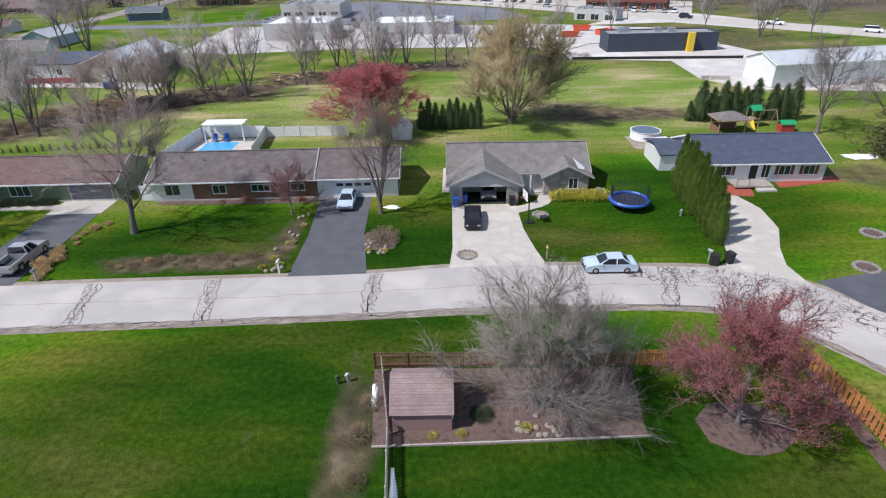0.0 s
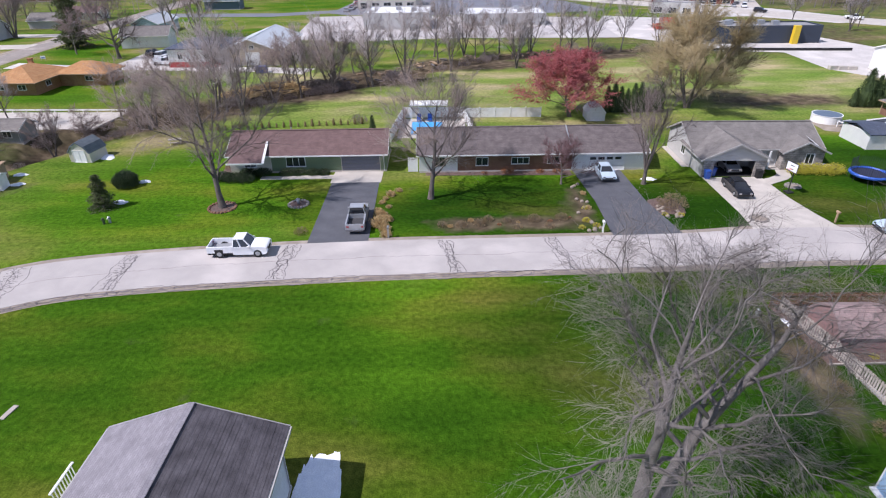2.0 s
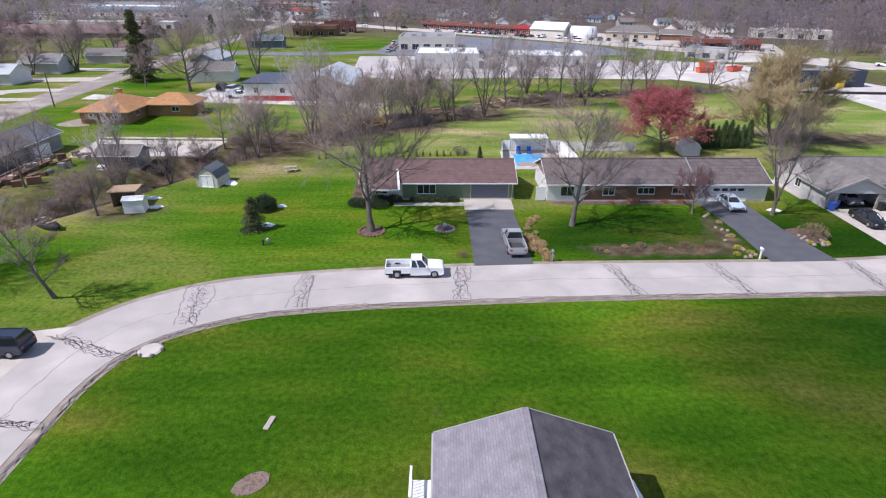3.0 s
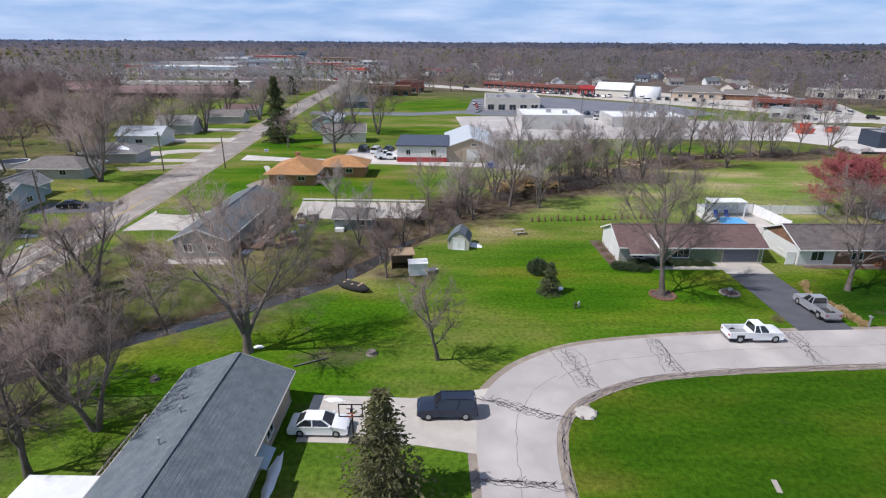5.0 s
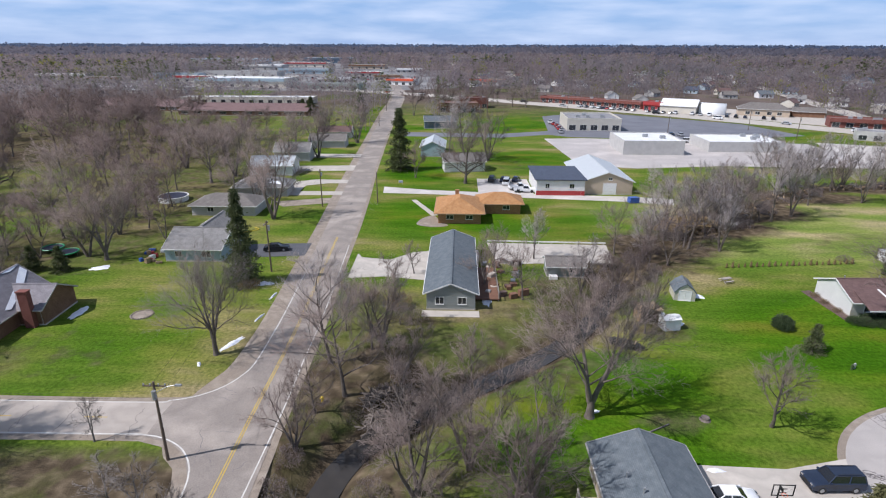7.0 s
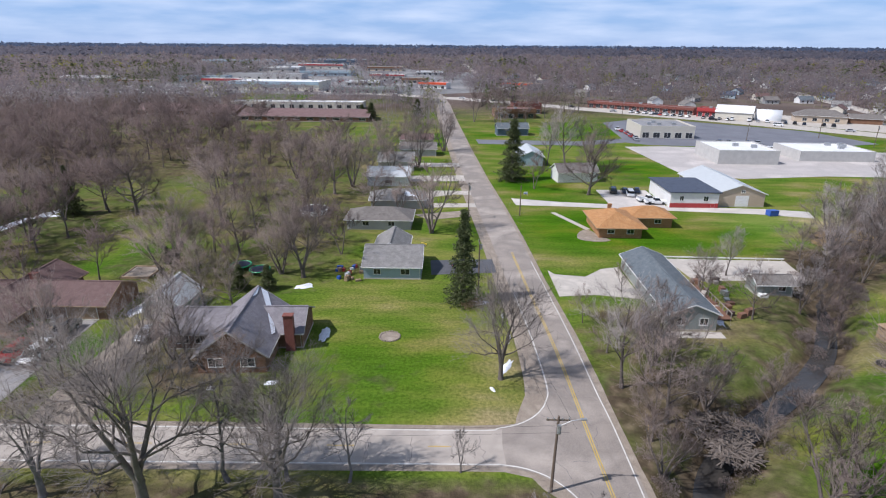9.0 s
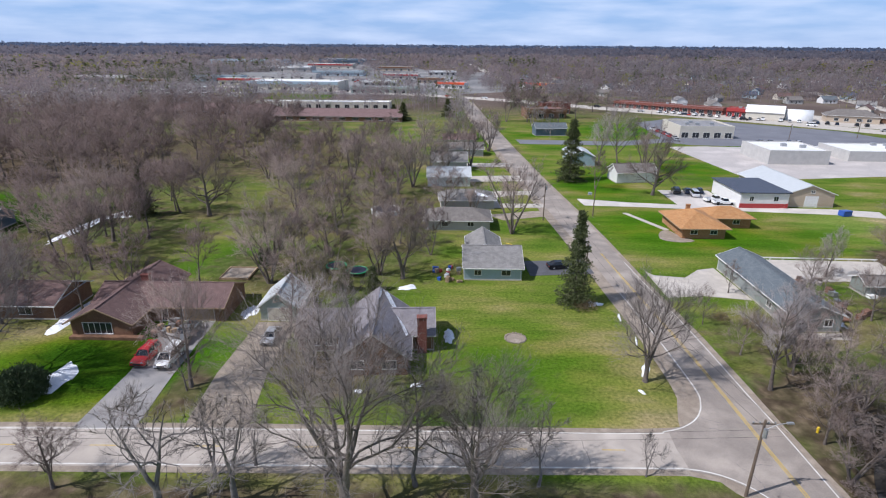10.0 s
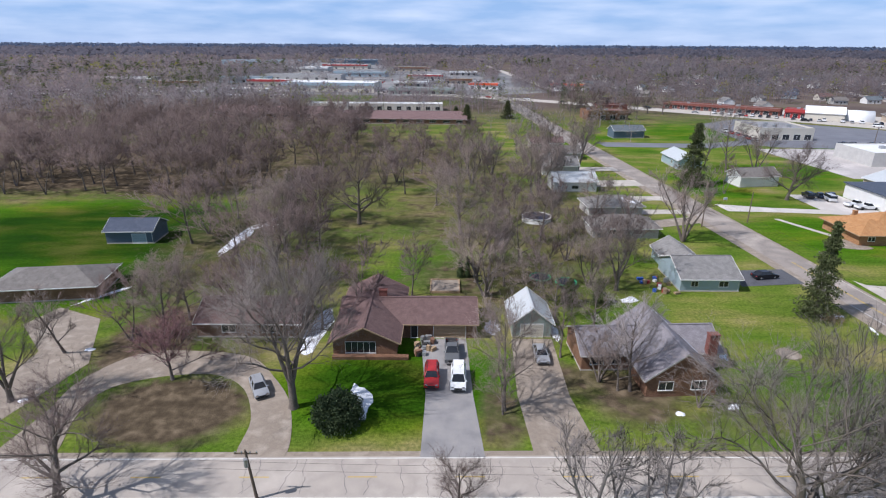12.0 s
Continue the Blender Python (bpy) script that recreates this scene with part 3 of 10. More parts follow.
def creek_gap(x, y):
    """Distance from the creek's middle line."""
    out = np.full(np.shape(x), 1e9)
    for cx, cy in creek_all:
        out = np.minimum(out, np.hypot(x - cx, y - cy))
    return out


def ground_z(x, y, gap):
    far = np.hypot(x + 110, y - 100)
    ridge = np.clip((far - 1500) / 2800, 0, 1) ** 1.3 * 20
    bank = np.clip(1 - gap / 6.2, 0, 1)
    return ridge - 2.9 * bank * bank * (3 - 2 * bank) * np.clip((150 - y) / 90, 0.15, 1)


# blobs of leaf litter and bare soil: x, y, half-widths, amount
LITTER = [(-149, 25, 8, 4, 0.85), (-158, 26, 10, 4, 0.7), (-113, 49, 15, 10, 0.5), (-106, 24, 4, 9, 0.4), (-250, 120, 30, 40, 0.45), (-128, 44, 8, 9, 0.75), (-119, 51, 6, 7, 0.5), (-126, 56, 8, 5, 0.55), (-109, 59, 9, 9, 0.5), (-100, 66, 9, 12, 0.6), (-92, 78, 9, 10, 0.75), (-128, 24, 8, 10, 0.7),
          (-78, 92, 12, 9, 0.9), (-62, 106, 14, 9, 0.95), (-46, 118, 12, 9, 0.95), (-26, 132, 16, 7, 0.95), (2, 142, 20, 6, 0.9), (30, 96, 16, 5, 0.75), (22, 100, 12, 6, 0.6),
          (-84, 84, 12, 8, 0.7), (-196, 52, 8, 4, 0.7), (-248, 45, 9.5, 7, 1.0), (-208, 44, 3, 7, 0.65), (-258, 62, 7, 13, 0.9), (-190, 50, 6, 4, 0.8), (-172, 110, 9, 8, 0.3), (-121, 19, 6, 10, 0.5), (-128, 58, 10, 12, 0.5), (-118, 53, 9, 6, 0.3), (-160, 27.6, 60, 2.6, 0.6), (-220, 27, 60, 3.0, 0.7),
          (-250, 85, 22, 22, 0.5), (-205, 85, 18, 14, 0.6), (-200, 130, 35, 40, 0.55), (-270, 210, 80, 70, 0.65), (-300, 200, 60, 50, 0.7), (-60, 240, 20, 10, 0.4), (30, 190, 60, 30, 0.5),
          (-171, 47, 12, 7, 0.25), (-90, 57, 5, 4, 0.6),  (-95, 36, 4, 2, 0.55), (-30, 95, 20, 8, 0.3), (54, 66, 7, 3.5, 0.6), (62, 64, 8, 6, 0.7), (-5.7, 24, 1.1, 8, 0.8), (60, 180, 50, 40, 0.6),
          (-144, 50, 3, 14, 0.6), (-29, 46.4, 4.5, 1.5, 0.75), (-21.5, 46.8, 6, 1.7, 0.8), (-16.3, 51, 1.3, 5, 0.8), (-135, 24, 5, 16, 0.7), (-127, 33, 9, 9, 0.6), (-134, 42, 4, 9, 0.75), (-125, 31, 6, 7, 0.45), (-255, 100, 22, 42, 0.55), (-228, 185, 42, 36, 0.6), (-190, 100, 14, 30, 0.5), (-246, 66, 14, 12, 0.5), (-300, 170, 40, 30, 0.8), (-340, 190, 50, 50, 0.9), (-220, 190, 40, 30, 0.6), (-191, 47, 6, 5, 0.7), (-180, 45, 9, 6, 0.4), (-133, 60, 4, 25, 0.25), (-100, 170, 10, 10, 0.3), (20, 165, 40, 14, 0.4)]
# mown lawn: up to 0.5 a brighter green, towards 1.0 a dark deep green
# (-222, 50) and (-295, 112) paint shadow on the lawn as deep green
LUSH_AND_SHADED = [(-104, 33, 16, 13, 0.5), (-97, 44, 12, 8, 0.5), (-282, 90, 26, 22, 0.8), (-222, 50, 15, 9, 0.85), (-10, 50, 40, 10, 1.0), (-56, 25, 26, 18, 0.76), (-34, 13, 26, 10, 0.82), (-63, 55, 22, 16, 0.5), (-5, 26, 32, 16, 1.0), (-120, 112, 24, 18, 0.5), (-90, 105, 24, 12, 0.4), (-130, 160, 12, 22, 0.5), (-95, 180, 16, 16, 0.5), (-90, 270, 30, 25, 0.5),
        (12, 16, 20, 14, 1.0), (25, 58, 25, 16, 0.9), (-215, 46, 8, 6, 0.6), (-210, 90, 12, 16, 0.4), (-165, 52, 14, 10, 0.3), (-295, 112, 46, 26, 1.0), (-268, 88, 12, 14, 0.9), (-255, 70, 12, 20, 0.4), (-300, 460, 40, 16, 0.5), (-70, 300, 16, 12, 0.5), (-92, 298, 14, 12, 0.45), (-140, 256, 10, 10, 0.5), (-134, 228, 10, 8, 0.45), (70, 186, 26, 9, 0.5), (96, 250, 20, 8, 0.5), (-160, 245, 6, 20, 0.45), (-168, 330, 8, 20, 0.45), (-185, 385, 9, 14, 0.5), (30, 240, 20, 7, 0.5), (70, 150, 18, 6, 0.4)]



# unmown meadow behind the gardens, drier, and paler partly for painted-in haze
MEADOW = [(-30, 104, 46, 22, 0.7), (-62, 92, 20, 10, 0.6), (30, 112, 36, 26, 0.8), (-70, 118, 18, 10, 0.6)]


def blobs(x, y, rows):
    out = np.zeros(np.shape(x))
    for cx, cy, rx, ry, k in rows:
        d = np.hypot((x - cx) / rx, (y - cy) / ry)
        out = np.maximum(out, k * np.clip(1.35 - d, 0, 0.7) / 0.7)
    return out


def spaced(lo, hi, fine, edge):
    a = list(np.arange(lo, hi + fine, fine))
    out, k = [], fine
    v = a[-1]
    while v < edge:
        k *= 1.22
        v += k
        out.append(min(v, edge))
    low, k, v = [], fine, a[0]
    while v > -edge:
        k *= 1.22
        v -= k
        low.append(max(v, -edge))
    return np.array(low[::-1] + a + out)


gx, gy = np.meshgrid(spaced(-320, 80, 1.6, 6500), spaced(-20, 200, 1.6, 6500))
gap = creek_gap(gx, gy)
gz = ground_z(gx, gy, gap)
rows_n, cols_n = gx.shape
ground_me = bpy.data.meshes.new("ground")
idx = np.arange(rows_n * cols_n).reshape(rows_n, cols_n)
ground_me.from_pydata(np.stack([gx, gy, gz], -1).reshape(-1, 3).tolist(), [],
                      np.stack([idx[:-1, :-1], idx[:-1, 1:], idx[1:, 1:], idx[1:, :-1]], -1).reshape(-1, 4).tolist())
far_d = np.hypot(gx + 110, gy + 10)
litter = np.maximum(blobs(gx, gy, LITTER), np.clip(1.25 - gap / 4.4, 0, 1) * (gy < 160))
litter = np.maximum(litter, np.clip((far_d - 250) / 200, 0, 0.85) * (blobs(gx, gy, LUSH_AND_SHADED) < 0.4))
wood_floor = np.clip((far_d - 300) / 160, 0, 1)
for key, val in (("litter", litter), ("lush", blobs(gx, gy, LUSH_AND_SHADED)), ("wood_floor", wood_floor), ("meadow", blobs(gx, gy, MEADOW))):
    ground_me.attributes.new(key, "FLOAT", "POINT").data.foreach_set("value", val.astype(np.float32).ravel())
ground_me.polygons.foreach_set("use_smooth", [True] * len(ground_me.polygons))


def ground_material():
    m = shade("lawn_and_leaf_litter", (0.1, 0.16, 0.02), rough=1.0, scale=0.1, spec=0.04)
    n, l = m.node_tree.nodes, m.node_tree.links
    b = n["Principled BSDF"]
    co = n.new("ShaderNodeTexCoord")

    def noise_node(scale, detail=4.0, stretch=None):
        t = n.new("ShaderNodeTexNoise")
        t.inputs["Scale"].default_value, t.inputs["Detail"].default_value = scale, detail
        v = co.outputs["Object"]
        if stretch:
            mp = n.new("ShaderNodeMapping")
            mp.inputs["Scale"].default_value = stretch
            l.new(v, mp.inputs["Vector"])
            v = mp.outputs["Vector"]
        l.new(v, t.inputs["Vector"])
        return t.outputs["Fac"]

    def ramp(fac, *stops):
        r = n.new("ShaderNodeValToRGB")
        e = r.color_ramp.elements
        e[0].position, e[0].color = stops[0][0], (*stops[0][1], 1)
        e[1].position, e[1].color = stops[-1][0], (*stops[-1][1], 1)
        for p, c in stops[1:-1]:
            e.new(p).color = (*c, 1)
        l.new(fac, r.inputs["Fac"])
        return r.outputs["Color"]

    def mix(fac, a, c, kind="MIX"):
        x = n.new("ShaderNodeMix")
        x.data_type, x.blend_type = "RGBA", kind
        if isinstance(fac, float):
            x.inputs["Factor"].default_value = fac
        else:
            l.new(fac, x.inputs["Factor"])
        l.new(a, x.inputs["A"]), l.new(c, x.inputs["B"])
        return x.outputs["Result"]

    def math_node(op, a, c):
        x = n.new("ShaderNodeMath")
        x.operation, x.use_clamp = op, op in ("ADD", "SUBTRACT")
        for i, q in enumerate((a, c)):
            if isinstance(q, float):
                x.inputs[i].default_value = q
            else:
                l.new(q, x.inputs[i])
        return x.outputs[0]

    def attr(key):
        a = n.new("ShaderNodeAttribute")
        a.attribute_name = key
        return a.outputs["Fac"]

    patches = noise_node(0.075, 6.0, (0.75, 1.5, 1.0))
    lush = ramp(patches, (0.32, (0.036, 0.11, 0.004)), (0.48, (0.056, 0.14, 0.006)), (0.56, (0.086, 0.148, 0.01)), (0.7, (0.145, 0.15, 0.022)))
    olive = ramp(patches, (0.32, (0.066, 0.135, 0.014)), (0.48, (0.112, 0.165, 0.026)), (0.58, (0.178, 0.19, 0.055)), (0.7, (0.265, 0.23, 0.125)))
    deep = ramp(patches, (0.32, (0.009, 0.038, 0.002)), (0.46, (0.016, 0.053, 0.003)), (0.55, (0.032, 0.064, 0.005)), (0.68, (0.072, 0.085, 0.018)))
    grass = mix(math_node("MULTIPLY", attr("lush"), 2.0), olive, lush)
    grass = mix(math_node("MULTIPLY", math_node("SUBTRACT", attr("lush"), 0.5), 2.0), grass, deep)
    # dry grass, its tone lifted and blued to include distance haze
    dry = ramp(patches, (0.32, (0.135, 0.225, 0.04)), (0.5, (0.205, 0.26, 0.075)), (0.66, (0.38, 0.335, 0.2)))
    grass = mix(attr("meadow"), grass, dry)
    streaks = noise_node(0.5, 3.0, (0.16, 1.0, 1.0))
    grass = mix(0.55, grass, ramp(streaks, (0.35, (0.72, 0.76, 0.7)), (0.65, (1.22, 1.15, 1.1))), "MULTIPLY")
    tufts = noise_node(2.2, 5.0)
    grass = mix(0.8, grass, ramp(tufts, (0.3, (0.55, 0.6, 0.5)), (0.7, (1.42, 1.34, 1.4))), "MULTIPLY")
    grass = mix(0.6, grass, ramp(noise_node(11.0, 3.0), (0.32, (0.55, 0.6, 0.5)), (0.68, (1.45, 1.38, 1.4))), "MULTIPLY")
    soil = ramp(noise_node(0.6, 6.0), (0.3, (0.05, 0.038, 0.026)), (0.5, (0.09, 0.069, 0.046)), (0.72, (0.18, 0.14, 0.095)))
    ragged = math_node("ADD", attr("litter"), math_node("MULTIPLY", math_node("ADD", noise_node(0.35, 6.0), -0.5), 1.3))
    cover = n.new("ShaderNodeMapRange")
    cover.inputs["From Min"].default_value, cover.inputs["From Max"].default_value = 0.22, 0.78
    l.new(ragged, cover.inputs["Value"])
    floor_far = ramp(noise_node(0.02, 6.0), (0.35, (0.105, 0.082, 0.075)), (0.55, (0.15, 0.118, 0.105)), (0.68, (0.1, 0.115, 0.04)))
    soil = mix(attr("wood_floor"), soil, floor_far)
    l.new(mix(cover.outputs["Result"], grass, soil), b.inputs["Base Color"])
    bp = n.new("ShaderNodeBump")
    bp.inputs["Strength"].default_value, bp.inputs["Distance"].default_value = 0.7, 0.12
    l.new(noise_node(5.0, 4.0), bp.inputs["Height"]), l.new(bp.outputs["Normal"], b.inputs["Normal"])
    return m


ground_me.materials.append(ground_material())
tagged(new("ground", ground_me), "green spring lawn with bare soil and leaf litter", "ground", kind="structure")


def ribbon(left, right, z, n):
    a, b = resample(left, n), resample(right, n)
    mb = MB()
    mb.add([(x, y, z) for x, y in a] + [(x, y, z) for x, y in b], [(i, n + i, n + i + 1, i + 1) for i in range(n - 1)])
    mb.add([(x, y, z - 0.2) for x, y in a] + [(x, y, z) for x, y in a], [(i, n + i, n + i + 1, i + 1) for i in range(n - 1)])
    mb.add([(x, y, z - 0.2) for x, y in b] + [(x, y, z) for x, y in b], [(i, i + 1, n + i + 1, n + i) for i in range(n - 1)])
    return mb


def offset(pts, d):
    """The line moved d metres to its right."""
    p = np.array([[q[0], q[1]] for q in pts])
    t = np.gradient(p, axis=0)
    t /= np.linalg.norm(t, axis=1)[:, None] + 1e-9
    return p + d * np.stack([t[:, 1], -t[:, 0]], 1)


creek_line = curve(CREEK_SOUTH + CREEK, 2.0)
ribbon(offset(creek_line, -1.5), offset(creek_line, 1.5), -2.25, 240).thing("water", M["water"], "narrow brown creek between leafy banks", "creek", kind="structure")

FAR_KERB = curve([(64, -6), (50, 16), (40, 31), (35.6, 36.3), (31.7, 41.0), (25.4, 43.7), (18.3, 44.3), (9.3, 44.8), (1.1, 44.7), (-7.3, 43.8), (-21, 43.3), (-40, 42.7), (-55.5, 41.4),
                  (-65, 40), (-71, 38.5), (-75.6, 36), (-78.9, 32.8), (-80.9, 29), (-81.5, 23.4), (-81.3, 17.4), (-81, 0), (-80, -30)])
NEAR_KERB = curve([(54, -10), (44, 10), (36, 22.5), (31.2, 29.9), (28.6, 33.5), (25.8, 36.2), (21.9, 37.7), (15, 38.2), (2.7, 38), (-6.7, 37.5), (-20, 36.9), (-37, 36.2), (-52.6, 35),
                   (-62.2, 33.8), (-67.3, 32.4), (-71.9, 29.8), (-74.2, 27.1), (-75.3, 23.6), (-75.6, 17.5), (-75.4, 0), (-74.6, -30)])
ribbon(offset(FAR_KERB, 0.7), offset(NEAR_KERB, -0.9), 0.02, 220).thing("road_shoulder", M["gravel"], "tan gravel shoulder along the residential road", "shoulder", kind="structure")
ribbon(FAR_KERB, NEAR_KERB, 0.05, 220).thing("road", M["road"], "pale sun-bleached residential road with sealed cracks", "road", kind="structure")

MAIN_W = [(-142.4, -40), (-142.2, 10), (-142.4, 22), (-143.2, 26.2), (-144.8, 29.2), (-147.2, 31.0), (-150.2, 31.8), (-150.4, 35), (-150.2, 38.2), (-147.4, 39.4), (-145.6, 41.2), (-144.4, 43.4), (-144.0, 46.5), (-144.4, 60), (-146, 80), (-147.6, 103), (-149.6, 127), (-152.3, 162), (-156.2, 217), (-163.4, 318), (-168, 400), (-176, 480), (-190, 560)]
MAIN_E = [(-136.4, -40), (-136.4, 10), (-136.6, 22), (-136.8, 26.2), (-136.9, 29.2), (-137.0, 31.0), (-137.1, 31.8), (-137.2, 35), (-137.3, 38.2), (-137.4, 39.4), (-137.4, 41.2), (-137.5, 43.4), (-137.5, 46.5), (-138, 60), (-139.5, 80), (-140.7, 103), (-142.4, 127), (-145.4, 162), (-149.2, 217), (-155.4, 318), (-159.6, 400), (-167, 480), (-180, 560)]
SHOULDER_W = curve([(-143.4, -40), (-143.3, 10), (-143.6, 22), (-145.2, 27.4), (-147.6, 29.6), (-149, 35), (-148.2, 40.8), (-146.9, 44), (-146.6, 49), (-146.9, 60), (-148.3, 80), (-149.9, 103), (-151.9, 127), (-154.6, 162), (-158.4, 217), (-165.6, 318), (-170, 400), (-178, 480), (-192, 560)], 2.0)
ribbon(SHOULDER_W, offset(MAIN_E, 0.8), 0.02, 260).thing("street_shoulder", M["gravel"], "tan gravel shoulder of the through street", "shoulder", kind="structure")


def ribbon_rows(left, right, z):
    n = len(left)
    return MB().add([(x, y, z) for x, y in left] + [(x, y, z) for x, y in right], [(i, n + i, n + i + 1, i + 1) for i in range(n - 1)])


ribbon_rows(MAIN_W, MAIN_E, 0.05).thing("street", M["road_main"], "worn grey-brown through street with yellow centre line", "road", kind="structure")
SIDE_N = [(-147.0, 38.2), (-152.6, 37.6), (-201.7, 37.4), (-262, 36.3), (-330, 35), (-420, 33)]
SIDE_S = [(-147.0, 31.0), (-150.7, 32.0), (-199.4, 31.2), (-258, 30.4), (-330, 29), (-420, 27)]
ribbon(offset(SIDE_N, 0.8), offset(SIDE_S, -0.8), 0.016, 80).thing("side_street_shoulder", M["gravel"], "thin gravel edge of the side street", "shoulder", kind="structure")
ribbon(SIDE_N, SIDE_S, 0.046, 80).thing("side_street", M["road_side"], "worn grey-brown side street with white edge lines", "road", kind="structure")


def stripe(pts, w, z, name, mat, label, dash=0.0, gap_len=0.0):
    p = resample(pts, max(8, int(sum(math.dist(a, b) for a, b in zip(pts, pts[1:])) / 0.5)))
    a, b = offset(p, -w / 2), offset(p, w / 2)
    mb, s = MB(), 0.0
    for i in range(len(p) - 1):
        s += math.dist(p[i], p[i + 1])
        if dash and s % (dash + gap_len) > dash:
            continue
        mb.quad((*a[i], z), (*b[i], z), (*b[i + 1], z), (*a[i + 1], z))
    mb.thing(name, mat, label, "road marking", kind="structure")


def along(pts):
    return [(q.x, q.y) for q in curve(pts, 1.0)]


for dx in (-0.13, 0.13):
    stripe(along([(-139.6 + dx, -30), (-139.9 + dx, 15), (-140.5 + dx, 35), (-141.1 + dx, 55), (-142.4 + dx, 75), (-143.6 + dx, 95)]), 0.12, 0.058, "centre_line", M["line_yellow"], "worn double yellow centre line")
stripe(along([(-137.2, -30), (-137.3, 30), (-137.8, 46), (-138.4, 62), (-140.2, 90)]), 0.14, 0.058, "edge_line", M["line_white"], "worn white edge line")
stripe(along([(-145.2, 75), (-144.2, 60), (-143.8, 47), (-144.3, 43.6), (-145.6, 41.0), (-147.7, 39.1), (-150.6, 38.0), (-156, 37.5), (-200, 37.1), (-262, 36.0), (-330, 34.7)]), 0.16, 0.058, "edge_line", M["line_white"], "worn white edge line")
stripe(along([(-142.3, 20), (-143.1, 26.1), (-144.8, 29.3), (-147.2, 31.2), (-150.4, 32.1), (-156, 32.1), (-199.4, 31.5), (-258, 30.7), (-330, 29.3)]), 0.16, 0.058, "edge_line", M["line_white"], "worn white edge line")
stripe(along([(-156, 34.8), (-200, 34.3), (-262, 33.4), (-330, 32)]), 0.12, 0.056, "centre_line", M["line_yellow"], "worn dashed yellow centre line", 3.0, 8.0)


def slab(name, mat, pts, label, z=0.035, smooth=False, category="driveway"):
    """A paved or bare patch with the outline pts."""
    q = [(v.x, v.y) for v in curve(list(pts) + [pts[0]], 1.0)[:-1]] if smooth else list(pts)
    if sum(a[0] * b[1] - b[0] * a[1] for a, b in zip(q, q[1:] + q[:1])) < 0:
        q = q[::-1]
    return MB().prism(q, z - 0.3, z).thing(name, mat, label, category, kind="structure")


slab("road", M["road"], [(-80, -30), (-74.6, -30), (-69, -320), (-75, -320)], "residential road running on to the south", 0.05, category="road")
slab("road", M["road"], [(64, -6), (54, -10), (104, -130), (114, -126)], "residential road running on to the south", 0.05, category="road")
slab("street", M["road_main"], [(-142.6, -40), (-136.6, -40), (-136.6, -420), (-142.6, -420)], "worn through street running on to the south", 0.05, category="road")
slab("driveway", M["asphalt"], [(-14.4, 43.4), (-7.0, 43.4), (-8.3, 52), (-8.6, 62.4), (-14.9, 62.4), (-14.2, 52)], "freshly sealed black asphalt driveway")
slab("driveway", M["concrete"], [(0.6, 44.4), (9.9, 44.6), (9.2, 48.1), (8.6, 52.5), (8.5, 58.9), (1.1, 58.9), (1.0, 48.4)], "pale concrete driveway with a flared mouth")
slab("walkway", M["concrete"], [(8.5, 56.4), (10.2, 57.3), (12.4, 58.8), (13.2, 61.9), (11.9, 62.1), (11.1, 59.9), (9.5, 58.6), (8.5, 58.2)], "curved pale concrete front walk", 0.045, True, "walkway")
slab("driveway", M["concrete"], [(25.0, 43.6), (32.2, 40.6), (31.9, 44.1), (33.0, 47.3), (35.1, 51.5), (35.7, 56.4), (34.6, 60.4), (31.5, 63), (29.5, 60), (29.0, 54), (28.1, 48.6), (27, 45)], "curving pale concrete driveway")
slab("driveway", M["asphalt"], [(33.0, 41.2), (37, 42.2), (48, 44), (48, 38), (36.6, 34.0)], "dark asphalt driveway by the road bend")
slab("driveway", M["asphalt"], [(-45.8, 42.4), (-39.6, 42.7), (-40, 58.3), (-46, 58.2)], "dark asphalt driveway with a concrete apron")
slab("apron", M["concrete"], [(-46.2, 58.2), (-39.8, 58.3), (-39.8, 62.0), (-46.2, 62.0)], "pale concrete garage apron", 0.04)
slab("walkway", M["concrete"], [(-46.2, 59.6), (-46.2, 60.9), (-55.5, 60.6), (-55.5, 59.5)], "narrow concrete front walk", 0.042, False, "walkway")
slab("driveway", M["concrete"], [(-95.5, 29.6), (-86.7, 29.3), (-79.8, 31), (-80.9, 26), (-80.4, 22.2), (-86, 23.3), (-95.5, 23.5)], "wide stained concrete driveway", 0.045)
slab("driveway", M["concrete"], [(-137.6, 85.5), (-136.5, 83.5), (-131, 82.5), (-127, 86.5), (-123.5, 87.5), (-123.2, 73), (-131, 74.5), (-137.4, 73.6)], "bright concrete driveway beside a grey house", 0.045)
slab("pad", M["concrete"], [(-112.5, 92.6), (-88.5, 92.0), (-89.5, 82.5), (-111, 81.0)], "long bare concrete pad with a low rail", 0.04, False, "concrete pad")
slab("lane", M["lot_pale"], [(-139.5, 139), (-126.4, 135.6), (-104.9, 132.8), (-72.5, 130.6), (-62, 128.5), (-64, 122.5), (-76, 125.6), (-105, 128.8), (-126, 131.2), (-138.9, 132)], "pale gravel lane to the workshops", 0.04, False, "lane")
slab("yard", M["lot_pale"], [(-113, 150), (-98, 150), (-98, 131.5), (-113, 132)], "gravel parking yard beside a white workshop", 0.045, False, "yard")
# western driveways
slab("driveway", M["gravel"], [(-148.3, 127.5), (-148.2, 122.2), (-162, 117.5), (-166, 122)], "pale gravel driveway", 0.035)
slab("driveway", M["concrete"], [(-149, 147), (-149, 142.5), (-156, 142.5), (-162, 139.5), (-162, 133), (-148.8, 133), (-148.7, 129.5), (-165, 128.5), (-168.5, 134), (-168, 143), (-161, 147)], "pale looped concrete driveway", 0.043)
